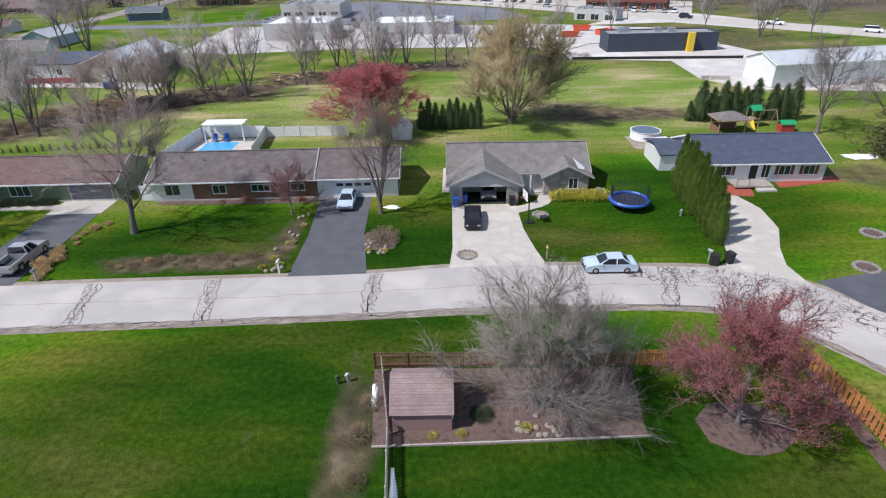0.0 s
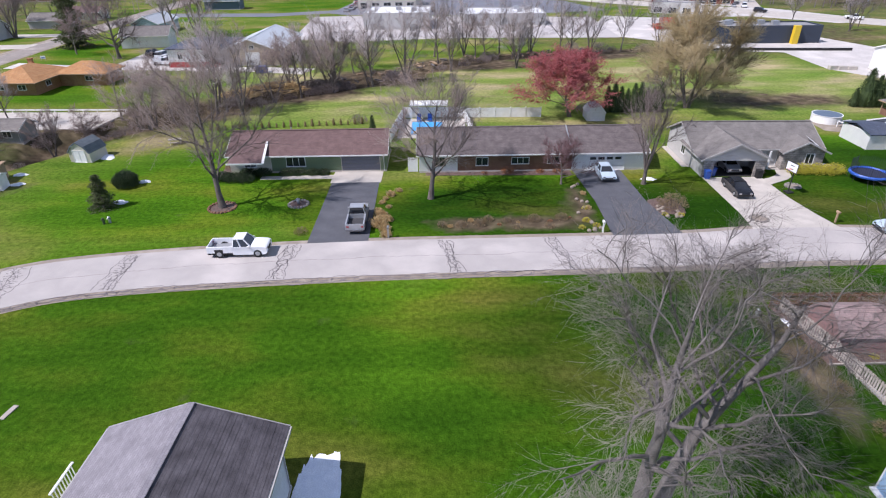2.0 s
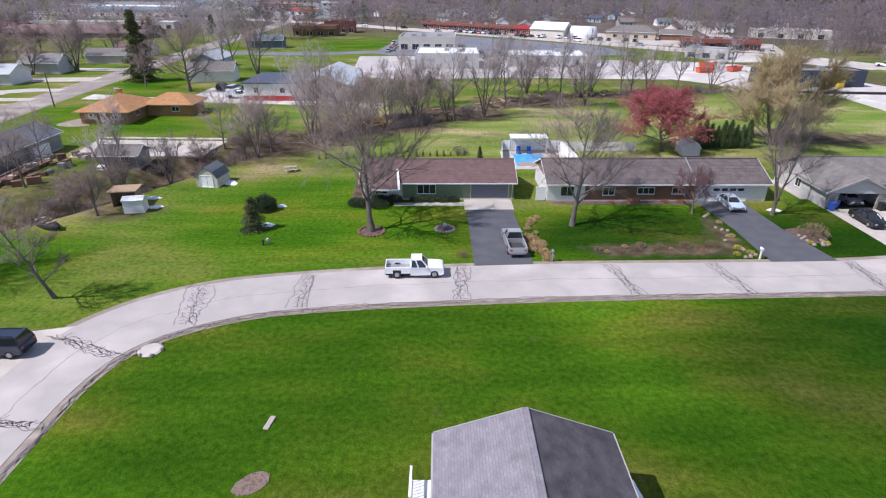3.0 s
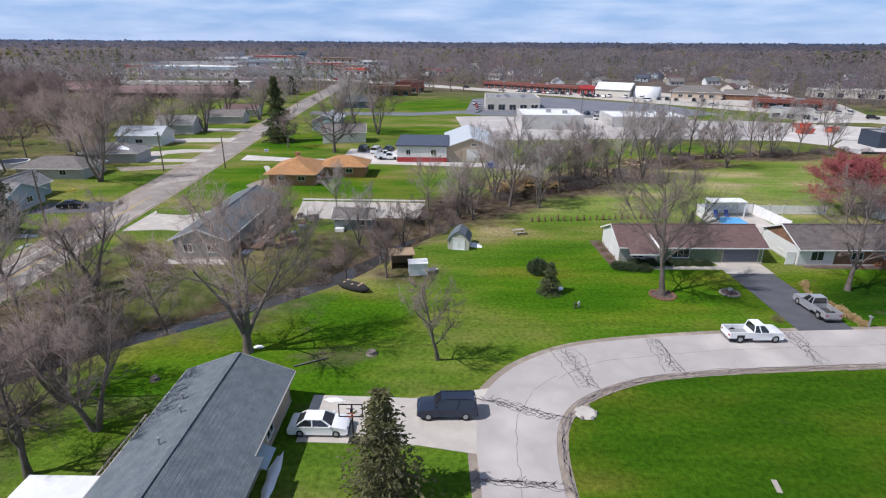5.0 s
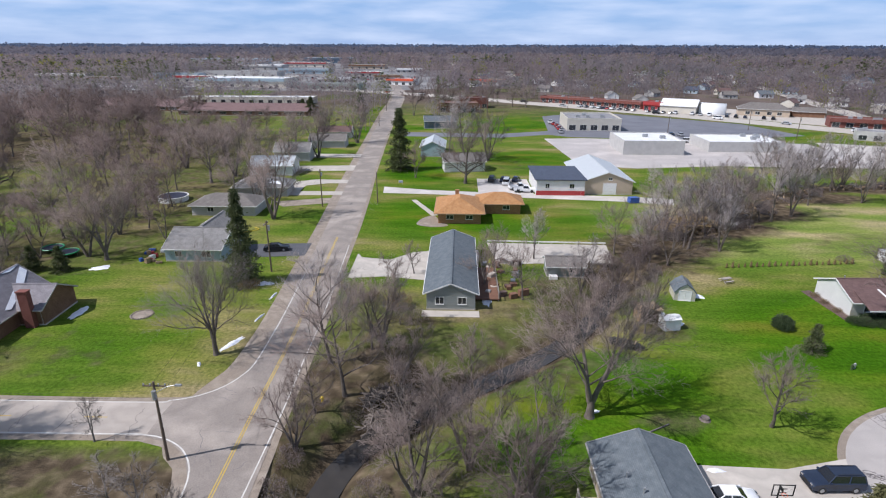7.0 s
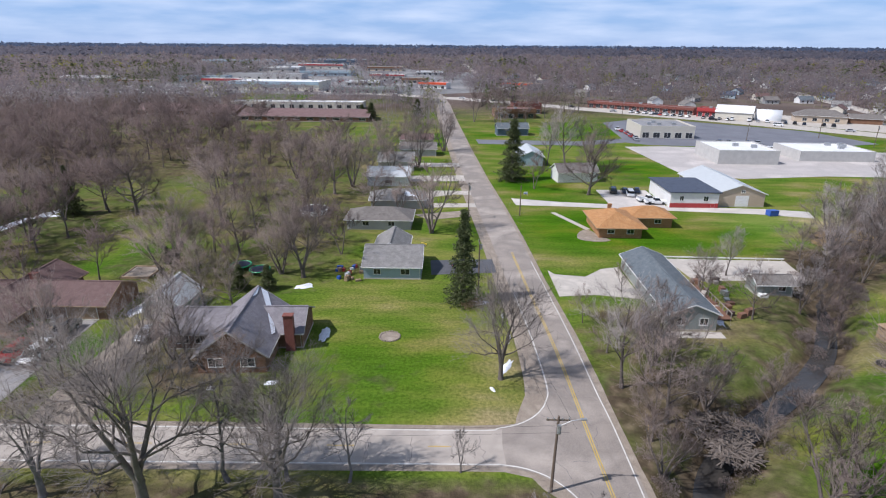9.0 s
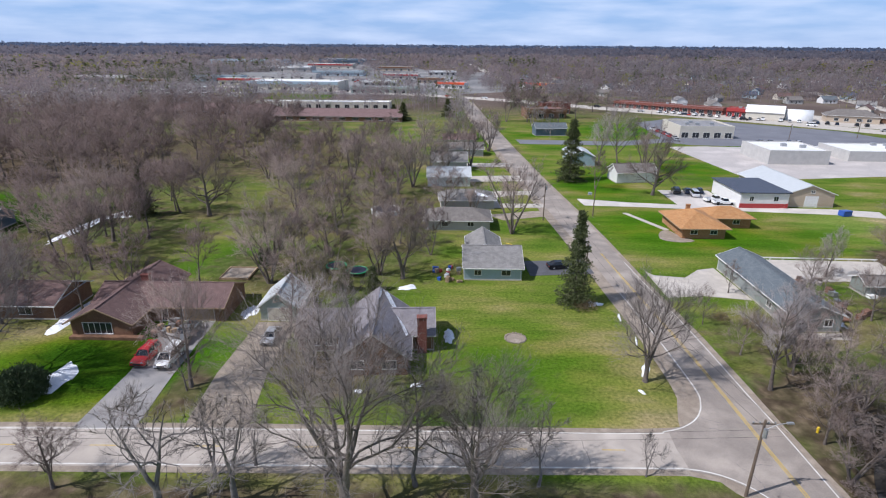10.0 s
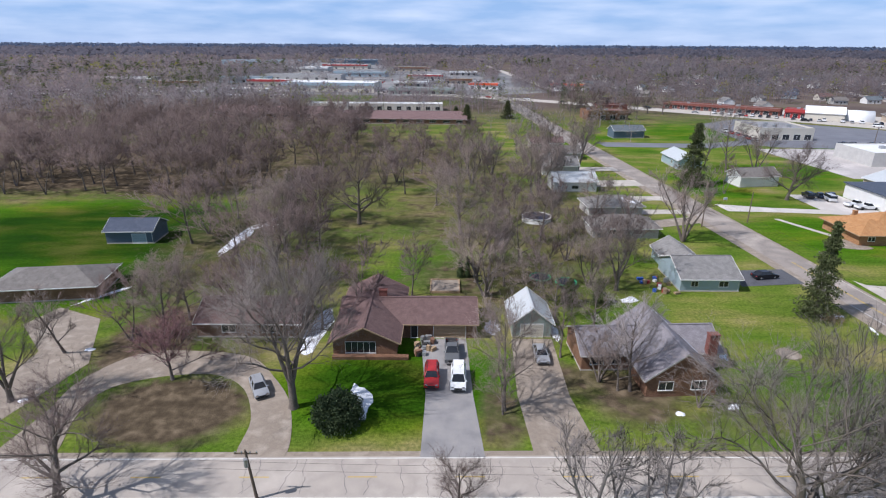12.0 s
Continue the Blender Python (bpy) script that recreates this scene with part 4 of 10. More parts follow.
slab("driveway", M["concrete"], [(-150, 168), (-150, 160), (-172, 158), (-174, 166)], "pale concrete driveway", 0.04)
slab("driveway", M["concrete"], [(-151, 188), (-151, 182), (-172, 181), (-174, 188)], "pale concrete driveway", 0.04)
slab("driveway", M["asphalt"], [(-148, 91), (-147.6, 84), (-160, 82.5), (-160.5, 90)], "dark asphalt driveway", 0.04)
slab("driveway", M["driveway_grey"], [(-217.4, 36.8), (-210.4, 36.9), (-211.2, 48.2), (-211.6, 62.4), (-218.4, 62.4), (-217.2, 48.2)], "cracked grey asphalt driveway", 0.05)
slab("driveway", M["gravel"], [(-205, 36.9), (-197.6, 36.9), (-199.0, 48.4), (-198.7, 62.6), (-204.8, 62.6), (-205.6, 48.3)], "stony pale driveway to a small garage", 0.045)
slab("driveway", M["gravel"], [(-263.6, 36.1), (-257, 36.4), (-258.4, 43), (-258.2, 48.5), (-253.5, 51.5), (-246, 52.5), (-240.8, 49.5), (-237.6, 43), (-237, 36.6), (-232, 36.8), (-233.6, 45.6), (-237.5, 52),
                               (-242.1, 56.8), (-250, 58.4), (-258, 57.6), (-262.5, 51), (-262.6, 44)], "horseshoe gravel driveway round a brown lawn", 0.045, True)
slab("driveway", M["gravel"], [(-272, 35), (-268.5, 35.4), (-264, 55), (-270, 68), (-279, 72), (-281, 66), (-273, 58)], "dusty brown dirt driveway", 0.03)
# mulch and garden beds
slab("garden_bed", M["mulch"], [(-34.2, 60.4), (-15.2, 60.2), (-15.2, 61.8), (-34.2, 61.9)], "brown planting strip under the windows", 0.03, False, "garden bed")
slab("garden_bed", M["mulch"], [(-8.0, 48.4), (-8.1, 52.2), (-5.2, 52.3), (-4.9, 48.6)], "brown planting bed with a bare shrub", 0.03, True, "garden bed")
slab("garden_plot", M["mulch"], [(-4.3, 23.5), (2.3, 23.6), (7.5, 23.8), (12.6, 24.1), (13.4, 30.4), (-4.9, 30.6)], "bare fenced vegetable plot", 0.03, False, "garden plot")
slab("tree_bed", M["mulch"], [(16.0, 25.4), (16.2, 23.6), (17.8, 22.6), (20.2, 22.8), (21.9, 24.5), (21, 26.4), (17.4, 26.8)], "brown mulched bed round a red tree", 0.03, True, "garden bed")
slab("garden_bed", M["redmulch"], [(33.8, 60.2), (34.6, 63.3), (37.4, 63.4), (37.2, 61.4), (36.6, 59.8)], "red mulch bed by the front deck", 0.04, False, "garden bed")
slab("garden_bed", M["redmulch"], [(40.9, 62.2), (41.2, 64), (49.2, 65.8), (49.6, 64.0)], "red mulch bed under the windows", 0.04, False, "garden bed")
slab("garden_bed", M["mulch"], [(25.4, 30.6), (26.2, 30.4), (26.2, 20), (25.1, 20)], "bare strip along the orange fence", 0.03, False, "garden bed")
slab("garden_bed", M["mulch"], [(-61.8, 71), (-60.2, 71.2), (-59.6, 61), (-61.2, 60.6)], "mulched strip beside the gable wall", 0.03, False, "garden bed")
slab("tree_bed", M["redsoil"], [(-61.2, 14.7), (-61.3, 14.1), (-60.8, 13.8), (-60.1, 13.9), (-59.6, 14.3), (-59.3, 14.8), (-59.4, 15.4), (-59.9, 15.6), (-60.6, 15.4)], "bare reddish soil patch in the lawn", 0.03, True, "garden bed")
# town paving
slab("parking_lot", M["asphalt_lot"], [(-78, 238), (-72, 306), (-40, 330), (26, 278), (36, 240), (-12, 226), (-70, 232)], "wide blue-grey asphalt parking lot", 0.03, False, "parking lot")
slab("yard", M["lot_grit"], [(-82, 227), (-78, 172), (-60, 167), (-30, 172), (22, 170), (24, 218), (-12, 225), (-66, 229)], "pale gravel yard by the warehouses", 0.026, False, "yard")
slab("lane", M["asphalt_lot"], [(-145, 231), (-100, 229), (-75, 240), (-76, 250), (-100, 240), (-146, 243)], "asphalt lane to the parking lot", 0.028, False, "lane")
slab("yard", M["lot_pale"], [(33, 148.5), (57, 143.4), (55.8, 122.5), (62, 112), (90, 108), (130, 118), (126, 140), (86, 146), (80, 166), (44, 172), (33, 160)], "pale bare construction yard", 0.026, False, "yard")
slab("forecourt", M["lot_pale"], [(52, 214), (84, 250), (104, 240), (124, 200), (104, 196), (84, 216)], "pale forecourts beside the highway", 0.028, False, "forecourt")
slab("yard", M["lot_pale"], [(22, 172), (33, 161), (44, 173), (80, 168), (84, 198), (52, 213), (30, 222), (22, 200)], "pale trampled yard with building debris", 0.022, False, "yard")
HIGHWAY = [(-420, 560), (-300, 520), (-160, 452), (-60, 372), (10, 312), (60, 262), (120, 196), (200, 110), (320, 0)]
ribbon(offset(curve(HIGHWAY, 8), -9), offset(curve(HIGHWAY, 8), 9), 0.035, 160).thing("highway", M["concrete"], "wide pale highway through the town", "road", kind="structure")
slab("parking_lot", M["concrete"], [(-60, 360), (-50, 420), (30, 380), (70, 330), (120, 290), (100, 240), (60, 280), (10, 325)], "pale paved forecourts along the highway", 0.03, False, "parking lot")
slab("parking_lot", M["lot_grey"], [(-470, 500), (-480, 960), (-690, 1180), (-690, 1330), (-330, 1330), (-200, 900), (-120, 900), (-120, 520), (-200, 470)], "broad shopping centre parking lot", 0.025, False, "parking lot")
slab("road_far", M["concrete"], [(-114, 560), (-104, 560), (-130, 1300), (-142, 1300)], "far street running out of town", 0.04, False, "road")
slab("road_far", M["concrete"], [(88, 262), (100, 256), (180, 560), (168, 560)], "far side street", 0.04, False, "road")


def cracks():
    """Tar-sealed cracks: wandering bands across the road and along its edge."""
    rng = random.Random(5)
    mb = MB()

    def wander(a, b, w, sway):
        n = max(4, int(math.dist(a, b) / 0.35))
        d = np.array(b) - np.array(a)
        s = np.array((d[1], -d[0])) / (np.linalg.norm(d) + 1e-9)
        o, pts = 0.0, []
        for i in range(n + 1):
            o = o * 0.86 + rng.gauss(0, sway)
            pts.append(np.array(a) + d * i / n + s * o)
        for p, q in zip(pts, pts[1:]):
            t = (q - p) / (np.linalg.norm(q - p) + 1e-9)
            k = np.array((t[1], -t[0])) * w * rng.uniform(0.35, 0.6)
            mb.quad((*(p - k), 0.054), (*(p + k), 0.054), (*(q + k), 0.054), (*(q - k), 0.054))

    bands = [((-31.9, 42.8), (-30.6, 36.6), 1.1), ((-20.9, 43.2), (-19.8, 36.9), 1.0), ((-6.0, 43.7), (-6.2, 37.5), 1.0), ((12.4, 44.4), (11.8, 38.2), 1.2), ((20.8, 44.1), (19.2, 37.9), 1.4),
             ((-72.2, 38.1), (-70.8, 31.2), 1.6), ((-62.4, 40.2), (-62.0, 34), 1.3), ((-47.1, 42), (-47.3, 35.6), 1.1), ((-80.6, 29.5), (-74.6, 26.6), 1.6), ((-81.2, 19.8), (-75.6, 19.4), 1.5), ((-81.2, 13), (-75.6, 14), 1.2), ((28.5, 41.8), (24.5, 37.5), 1.4)]
    for a, b, w in bands:
        for k in range(4):
            s = (k / 3 - 0.5) * w
            wander((a[0] + s * 1.3, a[1]), (b[0] + s + rng.uniform(-0.3, 0.3), b[1]), 0.085, 0.13)
        rows_c = int(math.dist(a, b) / 0.42)
        for i in range(rows_c):                                # the web of small cells between the long cracks
            t = (i + 0.5) / rows_c
            x, y = a[0] + (b[0] - a[0]) * t, a[1] + (b[1] - a[1]) * t
            for k in range(4):
                u = (k / 4 - 0.5) * w + rng.gauss(0, 0.08)
                wander((x + u, y + rng.gauss(0, 0.1)), (x + u + w / 4, y + rng.gauss(0, 0.22)), 0.075, 0.05)
    edge = [tuple(q) for q in resample(offset(NEAR_KERB, 0.6 * -1), 90)]
    for i in range(14, 86):
        for k in range(3):
            o = k * 0.3 - 0.1
            wander((edge[i][0], edge[i][1] + o), (edge[i + 1][0], edge[i + 1][1] + o), 0.085, 0.09)
        for k in range(3):
            q, o = rng.random(), rng.uniform(-0.15, 0.2)
            x, y = (edge[i][j] + (edge[i + 1][j] - edge[i][j]) * q for j in (0, 1))
            wander((x, y + o), (x + rng.uniform(-0.3, 0.3), y + o + 0.4), 0.08, 0.05)
    mid = [tuple((np.array(p) + np.array(q)) / 2) for p, q in zip(resample(FAR_KERB, 60), resample(NEAR_KERB, 60))]
    for i in range(12, 56):
        wander(mid[i], mid[i + 1], 0.045, 0.05)
    outer = resample(FAR_KERB, 400)
    for k in range(330):                                       # a web of cells on the outside of the bend
        q = rng.randrange(50, 140)
        if not 15 < outer[q][0] < 44:
            continue
        d = outer[q + 1] - outer[q]
        d = d / np.linalg.norm(d)
        wide = min(1.0, max(0.25, (outer[q][0] - 14) / 7))
        p = outer[q] + np.array((-d[1], d[0])) * rng.uniform(0.3, 0.5 + 2.6 * wide)
        r = rng.uniform(0.22, 0.5)
        ring = [(p[0] + r * math.cos(a) * rng.uniform(0.75, 1.25), p[1] + r * math.sin(a) * rng.uniform(0.75, 1.25)) for a in (m * 1.257 + q for m in range(5))]
        for m in range(4):
            wander(ring[m], ring[m + 1], 0.07, 0.02)
    for k in range(70):                                        # long cracks on the street and side street
        y = rng.uniform(25, 150)
        x = rng.uniform(-145, -138.5)
        wander((x, y), (x + rng.uniform(-2, 2), y + rng.uniform(-4, 4)), 0.06, 0.12)
    for k in range(30):
        x = rng.uniform(-265, -150)
        wander((x, 31.6), (x + rng.uniform(-0.8, 0.8), 36.6), 0.06, 0.12)
    mb.thing("crack_sealing", M["tar"], "dark tar sealing over road cracks", "road cracks", kind="stuff")


cracks()
# ---------------------------------------------------------------- houses
def courses(mb, a, b, c, d, lift=0.014, run=0.32):
    """A roof slope: eave a-b, ridge d-c, laid in stepped courses over a deck."""
    a, b, c, d = map(Vector, (a, b, c, d))
    nrm = (b - a).cross(d - a).normalized()
    if nrm.z < 0:
        nrm = -nrm
    n = max(2, int(max((d - a).length, (c - b).length) / run))
    low, up, deck = nrm * lift, nrm * 0.004, nrm * -0.14
    pts = [a + deck, b + deck]
    for i in range(n):
        s, t = i / n, (i + 1) / n
        pts += [a.lerp(d, s) + low, b.lerp(c, s) + low, a.lerp(d, t) + up, b.lerp(c, t) + up]
    pts += [d + deck, c + deck]
    rows = len(pts) // 2
    mb.add(pts, [(2 * i, 2 * i + 1, 2 * i + 3, 2 * i + 2) for i in range(rows - 1)] + [(2 * rows - 2, 2 * rows - 1, 1, 0)]
           + [tuple(range(0, 2 * rows, 2)), tuple(range(2 * rows - 1, 0, -2))])


def slopes(parent, mat, name, *quads):
    """Each slope of a roof is a part of its own; the first one is returned."""
    first = None
    for q in quads:
        mb = MB()
        courses(mb, *q)
        ob = mb.part(name, mat, parent)
        first = first or ob
    return first


def each(name, mat, parent, boxes=(), bars=(), label=""):
    """Boxes and beams, each one a part of its own."""
    for q in boxes:
        MB().box(*q).part(name, mat, parent, label)
    for q in bars:
        MB().bar(*q).part(name, mat, parent, label)


def side_point(face, w, d, u, out=0.0):
    """A place on a wall, u metres along it from its middle: face S, N, E or W."""
    return {"S": ((u, -d / 2 - out), 0), "N": ((-u, d / 2 + out), 180), "E": ((w / 2 + out, u), 90), "W": ((-w / 2 - out, -u), -90)}[face]


def opening(parent, name, xy, turn, z, w, h, fill, frame_mat, panes=2, panels=0, shutters=None, label=""):
    """A framed window or door set into a wall: frame proud of the wall, fill set back in it."""
    t = 0.07
    mb = MB()
    mb.box(-w / 2 - t, -w / 2, -0.06, 0.02, -t, h + t).box(w / 2, w / 2 + t, -0.06, 0.02, -t, h + t)
    mb.box(-w / 2, w / 2, -0.06, 0.02, h, h + t).box(-w / 2 - t - 0.03, w / 2 + t + 0.03, -0.1, 0.02, -t - 0.04, -0.002)
    for k in range(1, panes):
        x = -w / 2 + w * k / panes
        mb.box(x - 0.025, x + 0.025, -0.05, 0.0, 0, h)
    fr = mb.part(name, frame_mat, parent, label)
    fr.matrix_local = pose(*xy, z, 0, 0, turn)
    inner = MB()
    if panels:
        for k in range(panels):
            z0, z1 = h * k / panels, h * (k + 1) / panels - 0.025
            inner.box(-w / 2, w / 2, -0.03, -0.005, z0, z1)
            m = max(2, int(w / 0.9))
            for j in range(m):
                x0 = -w / 2 + w * j / m + 0.08
                inner.box(x0, x0 + w / m - 0.16, -0.042, -0.028, z0 + 0.1, z1 - 0.1)
        inner.part("panel", fill, fr)
    else:
        inner.quad((-w / 2, -0.012, 0), (w / 2, -0.012, 0), (w / 2, -0.012, h), (-w / 2, -0.012, h))
        inner.part("pane" if "door" not in name else "leaf", fill, fr)
    if shutters:
        for sx in (-1, 1):
            s = MB()
            x0 = sx * (w / 2 + t + 0.22) - 0.2
            s.box(x0, x0 + 0.4, -0.05, 0.0, -0.03, h + 0.03)
            for k in range(6):
                s.box(x0 + 0.05, x0 + 0.35, -0.065, -0.05, 0.06 + k * h / 6, h / 6 * (k + 1) - 0.04)
            s.part("shutter", shutters, fr)
    return fr


def walls(parent, w, d, h, mat, gable=0.0, cut=None, name="wall"):
    """Four walls 0.2 m thick, gable triangles at the x ends; cut = (x0, x1, top) leaves an opening in the front."""
    t = 0.2
    mb = MB()
    if cut:
        x0, x1, top = cut
        mb.box(-w / 2, x0, -d / 2, -d / 2 + t, 0, h).box(x1, w / 2, -d / 2, -d / 2 + t, 0, h).box(x0, x1, -d / 2, -d / 2 + t, top, h)
    else:
        mb.box(-w / 2 + t, w / 2 - t, -d / 2, -d / 2 + t, 0, h)
    mb.part(name, mat, parent)
    MB().box(-w / 2 + t, w / 2 - t, d / 2 - t, d / 2, 0, h).part(name, mat, parent)
    for sx in (-1, 1):
        x0, x1 = (-w / 2, -w / 2 + t) if sx < 0 else (w / 2 - t, w / 2)
        y = d / 2 - 0.001
        prof = [(-y, 0), (y, 0), (y, h)] + ([(0, h + gable)] if gable else []) + [(-y, h)]
        n = len(prof)
        MB().add([(x0, q, r) for q, r in prof] + [(x1, q, r) for q, r in prof], [tuple(range(n - 1, -1, -1)), tuple(range(n, 2 * n))] + [(i, (i + 1) % n, n + (i + 1) % n, n + i) for i in range(n)]).part(name, mat, parent)


def gable_roof(parent, w, d, h, rise, mat, trim, over=0.5, rake=0.35, name="roof", bare=False):
    k = rise / (d / 2)
    ze, x, y = h - over * k + 0.16, w / 2 + rake, d / 2 + over
    zr = h + rise + 0.16
    roof = slopes(parent, mat, name, ((-x, -y, ze), (x, -y, ze), (x, 0, zr), (-x, 0, zr)), ((x, y, ze), (-x, y, ze), (-x, 0, zr), (x, 0, zr)))
    MB().bar((-x, 0, zr + 0.02), (x, 0, zr + 0.02), 0.34, 0.05).part("ridge_cap", mat, roof)
    for sy in () if bare else (-1, 1):
        each("gutter", trim, roof, [(-x, x, sy * (y + 0.05) - 0.05, sy * (y + 0.05) + 0.05, ze - 0.17, ze - 0.02)])
        for sx in (-1, 1):
            each("fascia", trim, roof, (), [((sx * (x + 0.02), sy * y, ze - 0.06), (sx * (x + 0.02), 0, zr - 0.06), 0.04, 0.2)])
        MB().tube([(w / 2 - 0.25, sy * (y + 0.03), ze - 0.1), (w / 2 - 0.25, sy * (d / 2 + 0.05), h - 0.45), (w / 2 - 0.25, sy * (d / 2 + 0.05), 0.1)], [0.04] * 3, 4).part("downspout", trim, roof)
    return roof


def hip_roof(parent, w, d, h, rise, mat, trim, over=0.6, name="roof"):
    x, y = w / 2 + over, d / 2 + over
    ze, zr = h - 0.02, h + rise
    r = max(0.02, x - y)
    roof = slopes(parent, mat, name, ((-x, -y, ze), (x, -y, ze), (r, 0, zr), (-r, 0, zr)), ((x, y, ze), (-x, y, ze), (-r, 0, zr), (r, 0, zr)),
                  ((x, -y, ze), (x, y, ze), (r, 0, zr), (r, 0, zr)), ((-x, y, ze), (-x, -y, ze), (-r, 0, zr), (-r, 0, zr)))
    for sy in (-1, 1):
        each("gutter", trim, roof, [(-x, x, sy * (y + 0.04) - 0.04, sy * (y + 0.04) + 0.04, ze - 0.16, ze - 0.01), (sy * (x + 0.04) - 0.04, sy * (x + 0.04) + 0.04, -y, y, ze - 0.16, ze - 0.01)])
    return roof


def chimney(parent, x, y, z0, z1, mat, w=0.9, d=0.6):
    MB().box(x - w / 2, x + w / 2, y - d / 2, y + d / 2, z0, z1).box(x - w / 2 - 0.08, x + w / 2 + 0.08, y - d / 2 - 0.08, y + d / 2 + 0.08, z1 - 0.15, z1 + 0.02).part("chimney", mat, parent)


def vents(parent, places):
    for x, y, z in places:
        MB().cyl(x, y, z - 0.3, z + 0.45, 0.07, 8).cyl(x, y, z + 0.45, z + 0.52, 0.11, 8).part("vent_pipe", M["galv"], parent)


def window(parent, face, w, d, u, z, ww, hh, **k):
    xy, turn = side_point(face, w, d, u)
    return opening(parent, "window", xy, turn, z, ww, hh, M["glass"], k.pop("frame_mat", M["white"]), **k)


def door(parent, face, w, d, u, mat, ww=0.95, hh=2.05, **k):
    xy, turn = side_point(face, w, d, u)
    return opening(parent, "door", xy, turn, 0.12, ww, hh, mat, M["white"], panes=1, **k)


def garage_door(parent, face, w, d, u, mat, ww=4.9, hh=2.15, **k):
    xy, turn = side_point(face, w, d, u)
    return opening(parent, "garage_door", xy, turn, 0.09, ww, hh, mat, k.pop("frame_mat", M["white"]), panes=1, panels=4, **k)


def ranch(x, y, rot, w, d, h, rise, wall, roof, label, trim=None, hip=False, name="house"):
    ho = base(name, x, y, rot, 0, label, "house")
    walls(ho, w, d, h, M[wall], 0 if hip else rise)
    (hip_roof if hip else gable_roof)(ho, w, d, h, rise, M[roof], M[trim or "white"])
    MB().box(-w / 2 - 0.05, w / 2 + 0.05, -d / 2 - 0.05, d / 2 + 0.05, -0.3, 0.22).part("foundation", M["concrete"], ho)
    return ho


# grey house with an open double garage
hA = base("house", 9.2, 66.8, -1, 0, "grey ranch house with stone piers and an open double garage", "house")
wA, dA = 16.6, 8.6
walls(hA, wA, dA, 2.7, M["greywall"], 2.0)
gable_roof(hA, wA, dA, 2.7, 2.05, M["roof_greybrown"], M["trim_grey"])
# the garage wing, gable to the street
gw = new("garage_wing")
gw.parent = hA
gw.matrix_local = pose(-4.2, -4.6, 0, 0, 0, 0)
each("pier", M["stone"], gw, [(-3.9, -2.55, -3.3, -3.1, 0, 2.55), (2.55, 3.9, -3.3, -3.1, 0, 2.55)], (), "pale stone pier")
mb = MB().box(-3.9, -3.7, -3.1, 3.0, 0, 2.55).box(3.7, 3.9, -3.1, 3.0, 0, 2.55)
mb.add([(-3.9, -3.32, 2.2), (3.9, -3.32, 2.2), (3.9, -3.32, 2.6), (0, -3.32, 4.35), (-3.9, -3.32, 2.6), (-3.9, -3.1, 2.2), (3.9, -3.1, 2.2), (3.9, -3.1, 2.6), (0, -3.1, 4.35), (-3.9, -3.1, 2.6)],
       ((0, 1, 2, 3, 4), (9, 8, 7, 6, 5), (0, 5, 6, 1)))
mb.part("wall", M["greywall"], gw)
slopes(gw, M["roof_greybrown"], "roof", ((-4.4, 4.0, 2.45), (-4.4, -3.75, 2.45), (0, -3.75, 4.5), (0, 4.6, 4.5)), ((4.4, -3.75, 2.45), (4.4, 4.0, 2.45), (0, 4.6, 4.5), (0, -3.75, 4.5)))
mb = MB()
for s in (-1, 1):
    mb.bar((s * 4.42, -3.78, 2.36), (0, -3.78, 4.42), 0.05, 0.22).box(s * 4.45 - 0.05, s * 4.45 + 0.05, -3.75, 3.2, 2.25, 2.4)
mb.part("fascia", M["trim_grey"], gw)
MB().box(-3.7, 3.7, 2.7, 2.9, 0, 2.5).box(-3.7, 3.7, -3.1, 2.9, -0.05, 0.05).part("interior", M["dark"], gw, "dark garage interior")
each("shelf", M["wood"], gw, [(-2.5, -1.2, 2.0, 2.6, 0, 1.7), (1.4, 2.9, 2.1, 2.65, 0, 1.2)], (), "shelf of stored things")
# the right-hand wing, gable to the street
rw = new("front_wing")
rw.parent = hA
rw.matrix_local = pose(5.6, -4.5, 0, 0, 0, 0)
mb = MB().box(-2.6, 2.6, -1.1, -0.9, 0, 2.6).box(-2.6, -2.4, -0.9, 1.5, 0, 2.6).box(2.4, 2.6, -0.9, 1.5, 0, 2.6)
mb.add([(-2.6, -1.1, 2.6), (2.6, -1.1, 2.6), (0, -1.1, 3.75), (-2.6, -0.9, 2.6), (2.6, -0.9, 2.6), (0, -0.9, 3.75)], ((0, 1, 2), (5, 4, 3)))
mb.part("wall", M["stone"], rw, "pale stone front wall")
slopes(rw, M["roof_greybrown"], "roof", ((-3.1, 3.6, 2.45), (-3.1, -1.6, 2.45), (0, -1.6, 3.95), (0, 4.0, 3.95)), ((3.1, -1.6, 2.45), (3.1, 3.6, 2.45), (0, 4.0, 3.95), (0, -1.6, 3.95)))
mb = MB()
for s in (-1, 1):
    mb.bar((s * 3.12, -1.62, 2.38), (0, -1.62, 3.88), 0.05, 0.2)
mb.part("fascia", M["trim_grey"], rw)
opening(rw, "window", (0.8, -1.1), 0, 0.9, 1.0, 1.3, M["glass"], M["white"])
opening(rw, "door", (-3.2, 0.22), 0, 0.12, 0.95, 2.05, M["white"], M["white"], 1)
MB().box(-4.3, -2.4, -0.9, 0.25, -0.1, 0.14).part("step", M["concrete"], rw)
MB().box(-4.3, -4.12, -1.0, -0.82, 0.14, 2.5).part("post", M["white"], rw)
window(hA, "W", wA, dA, 1.5, 1.0, 1.2, 1.1)
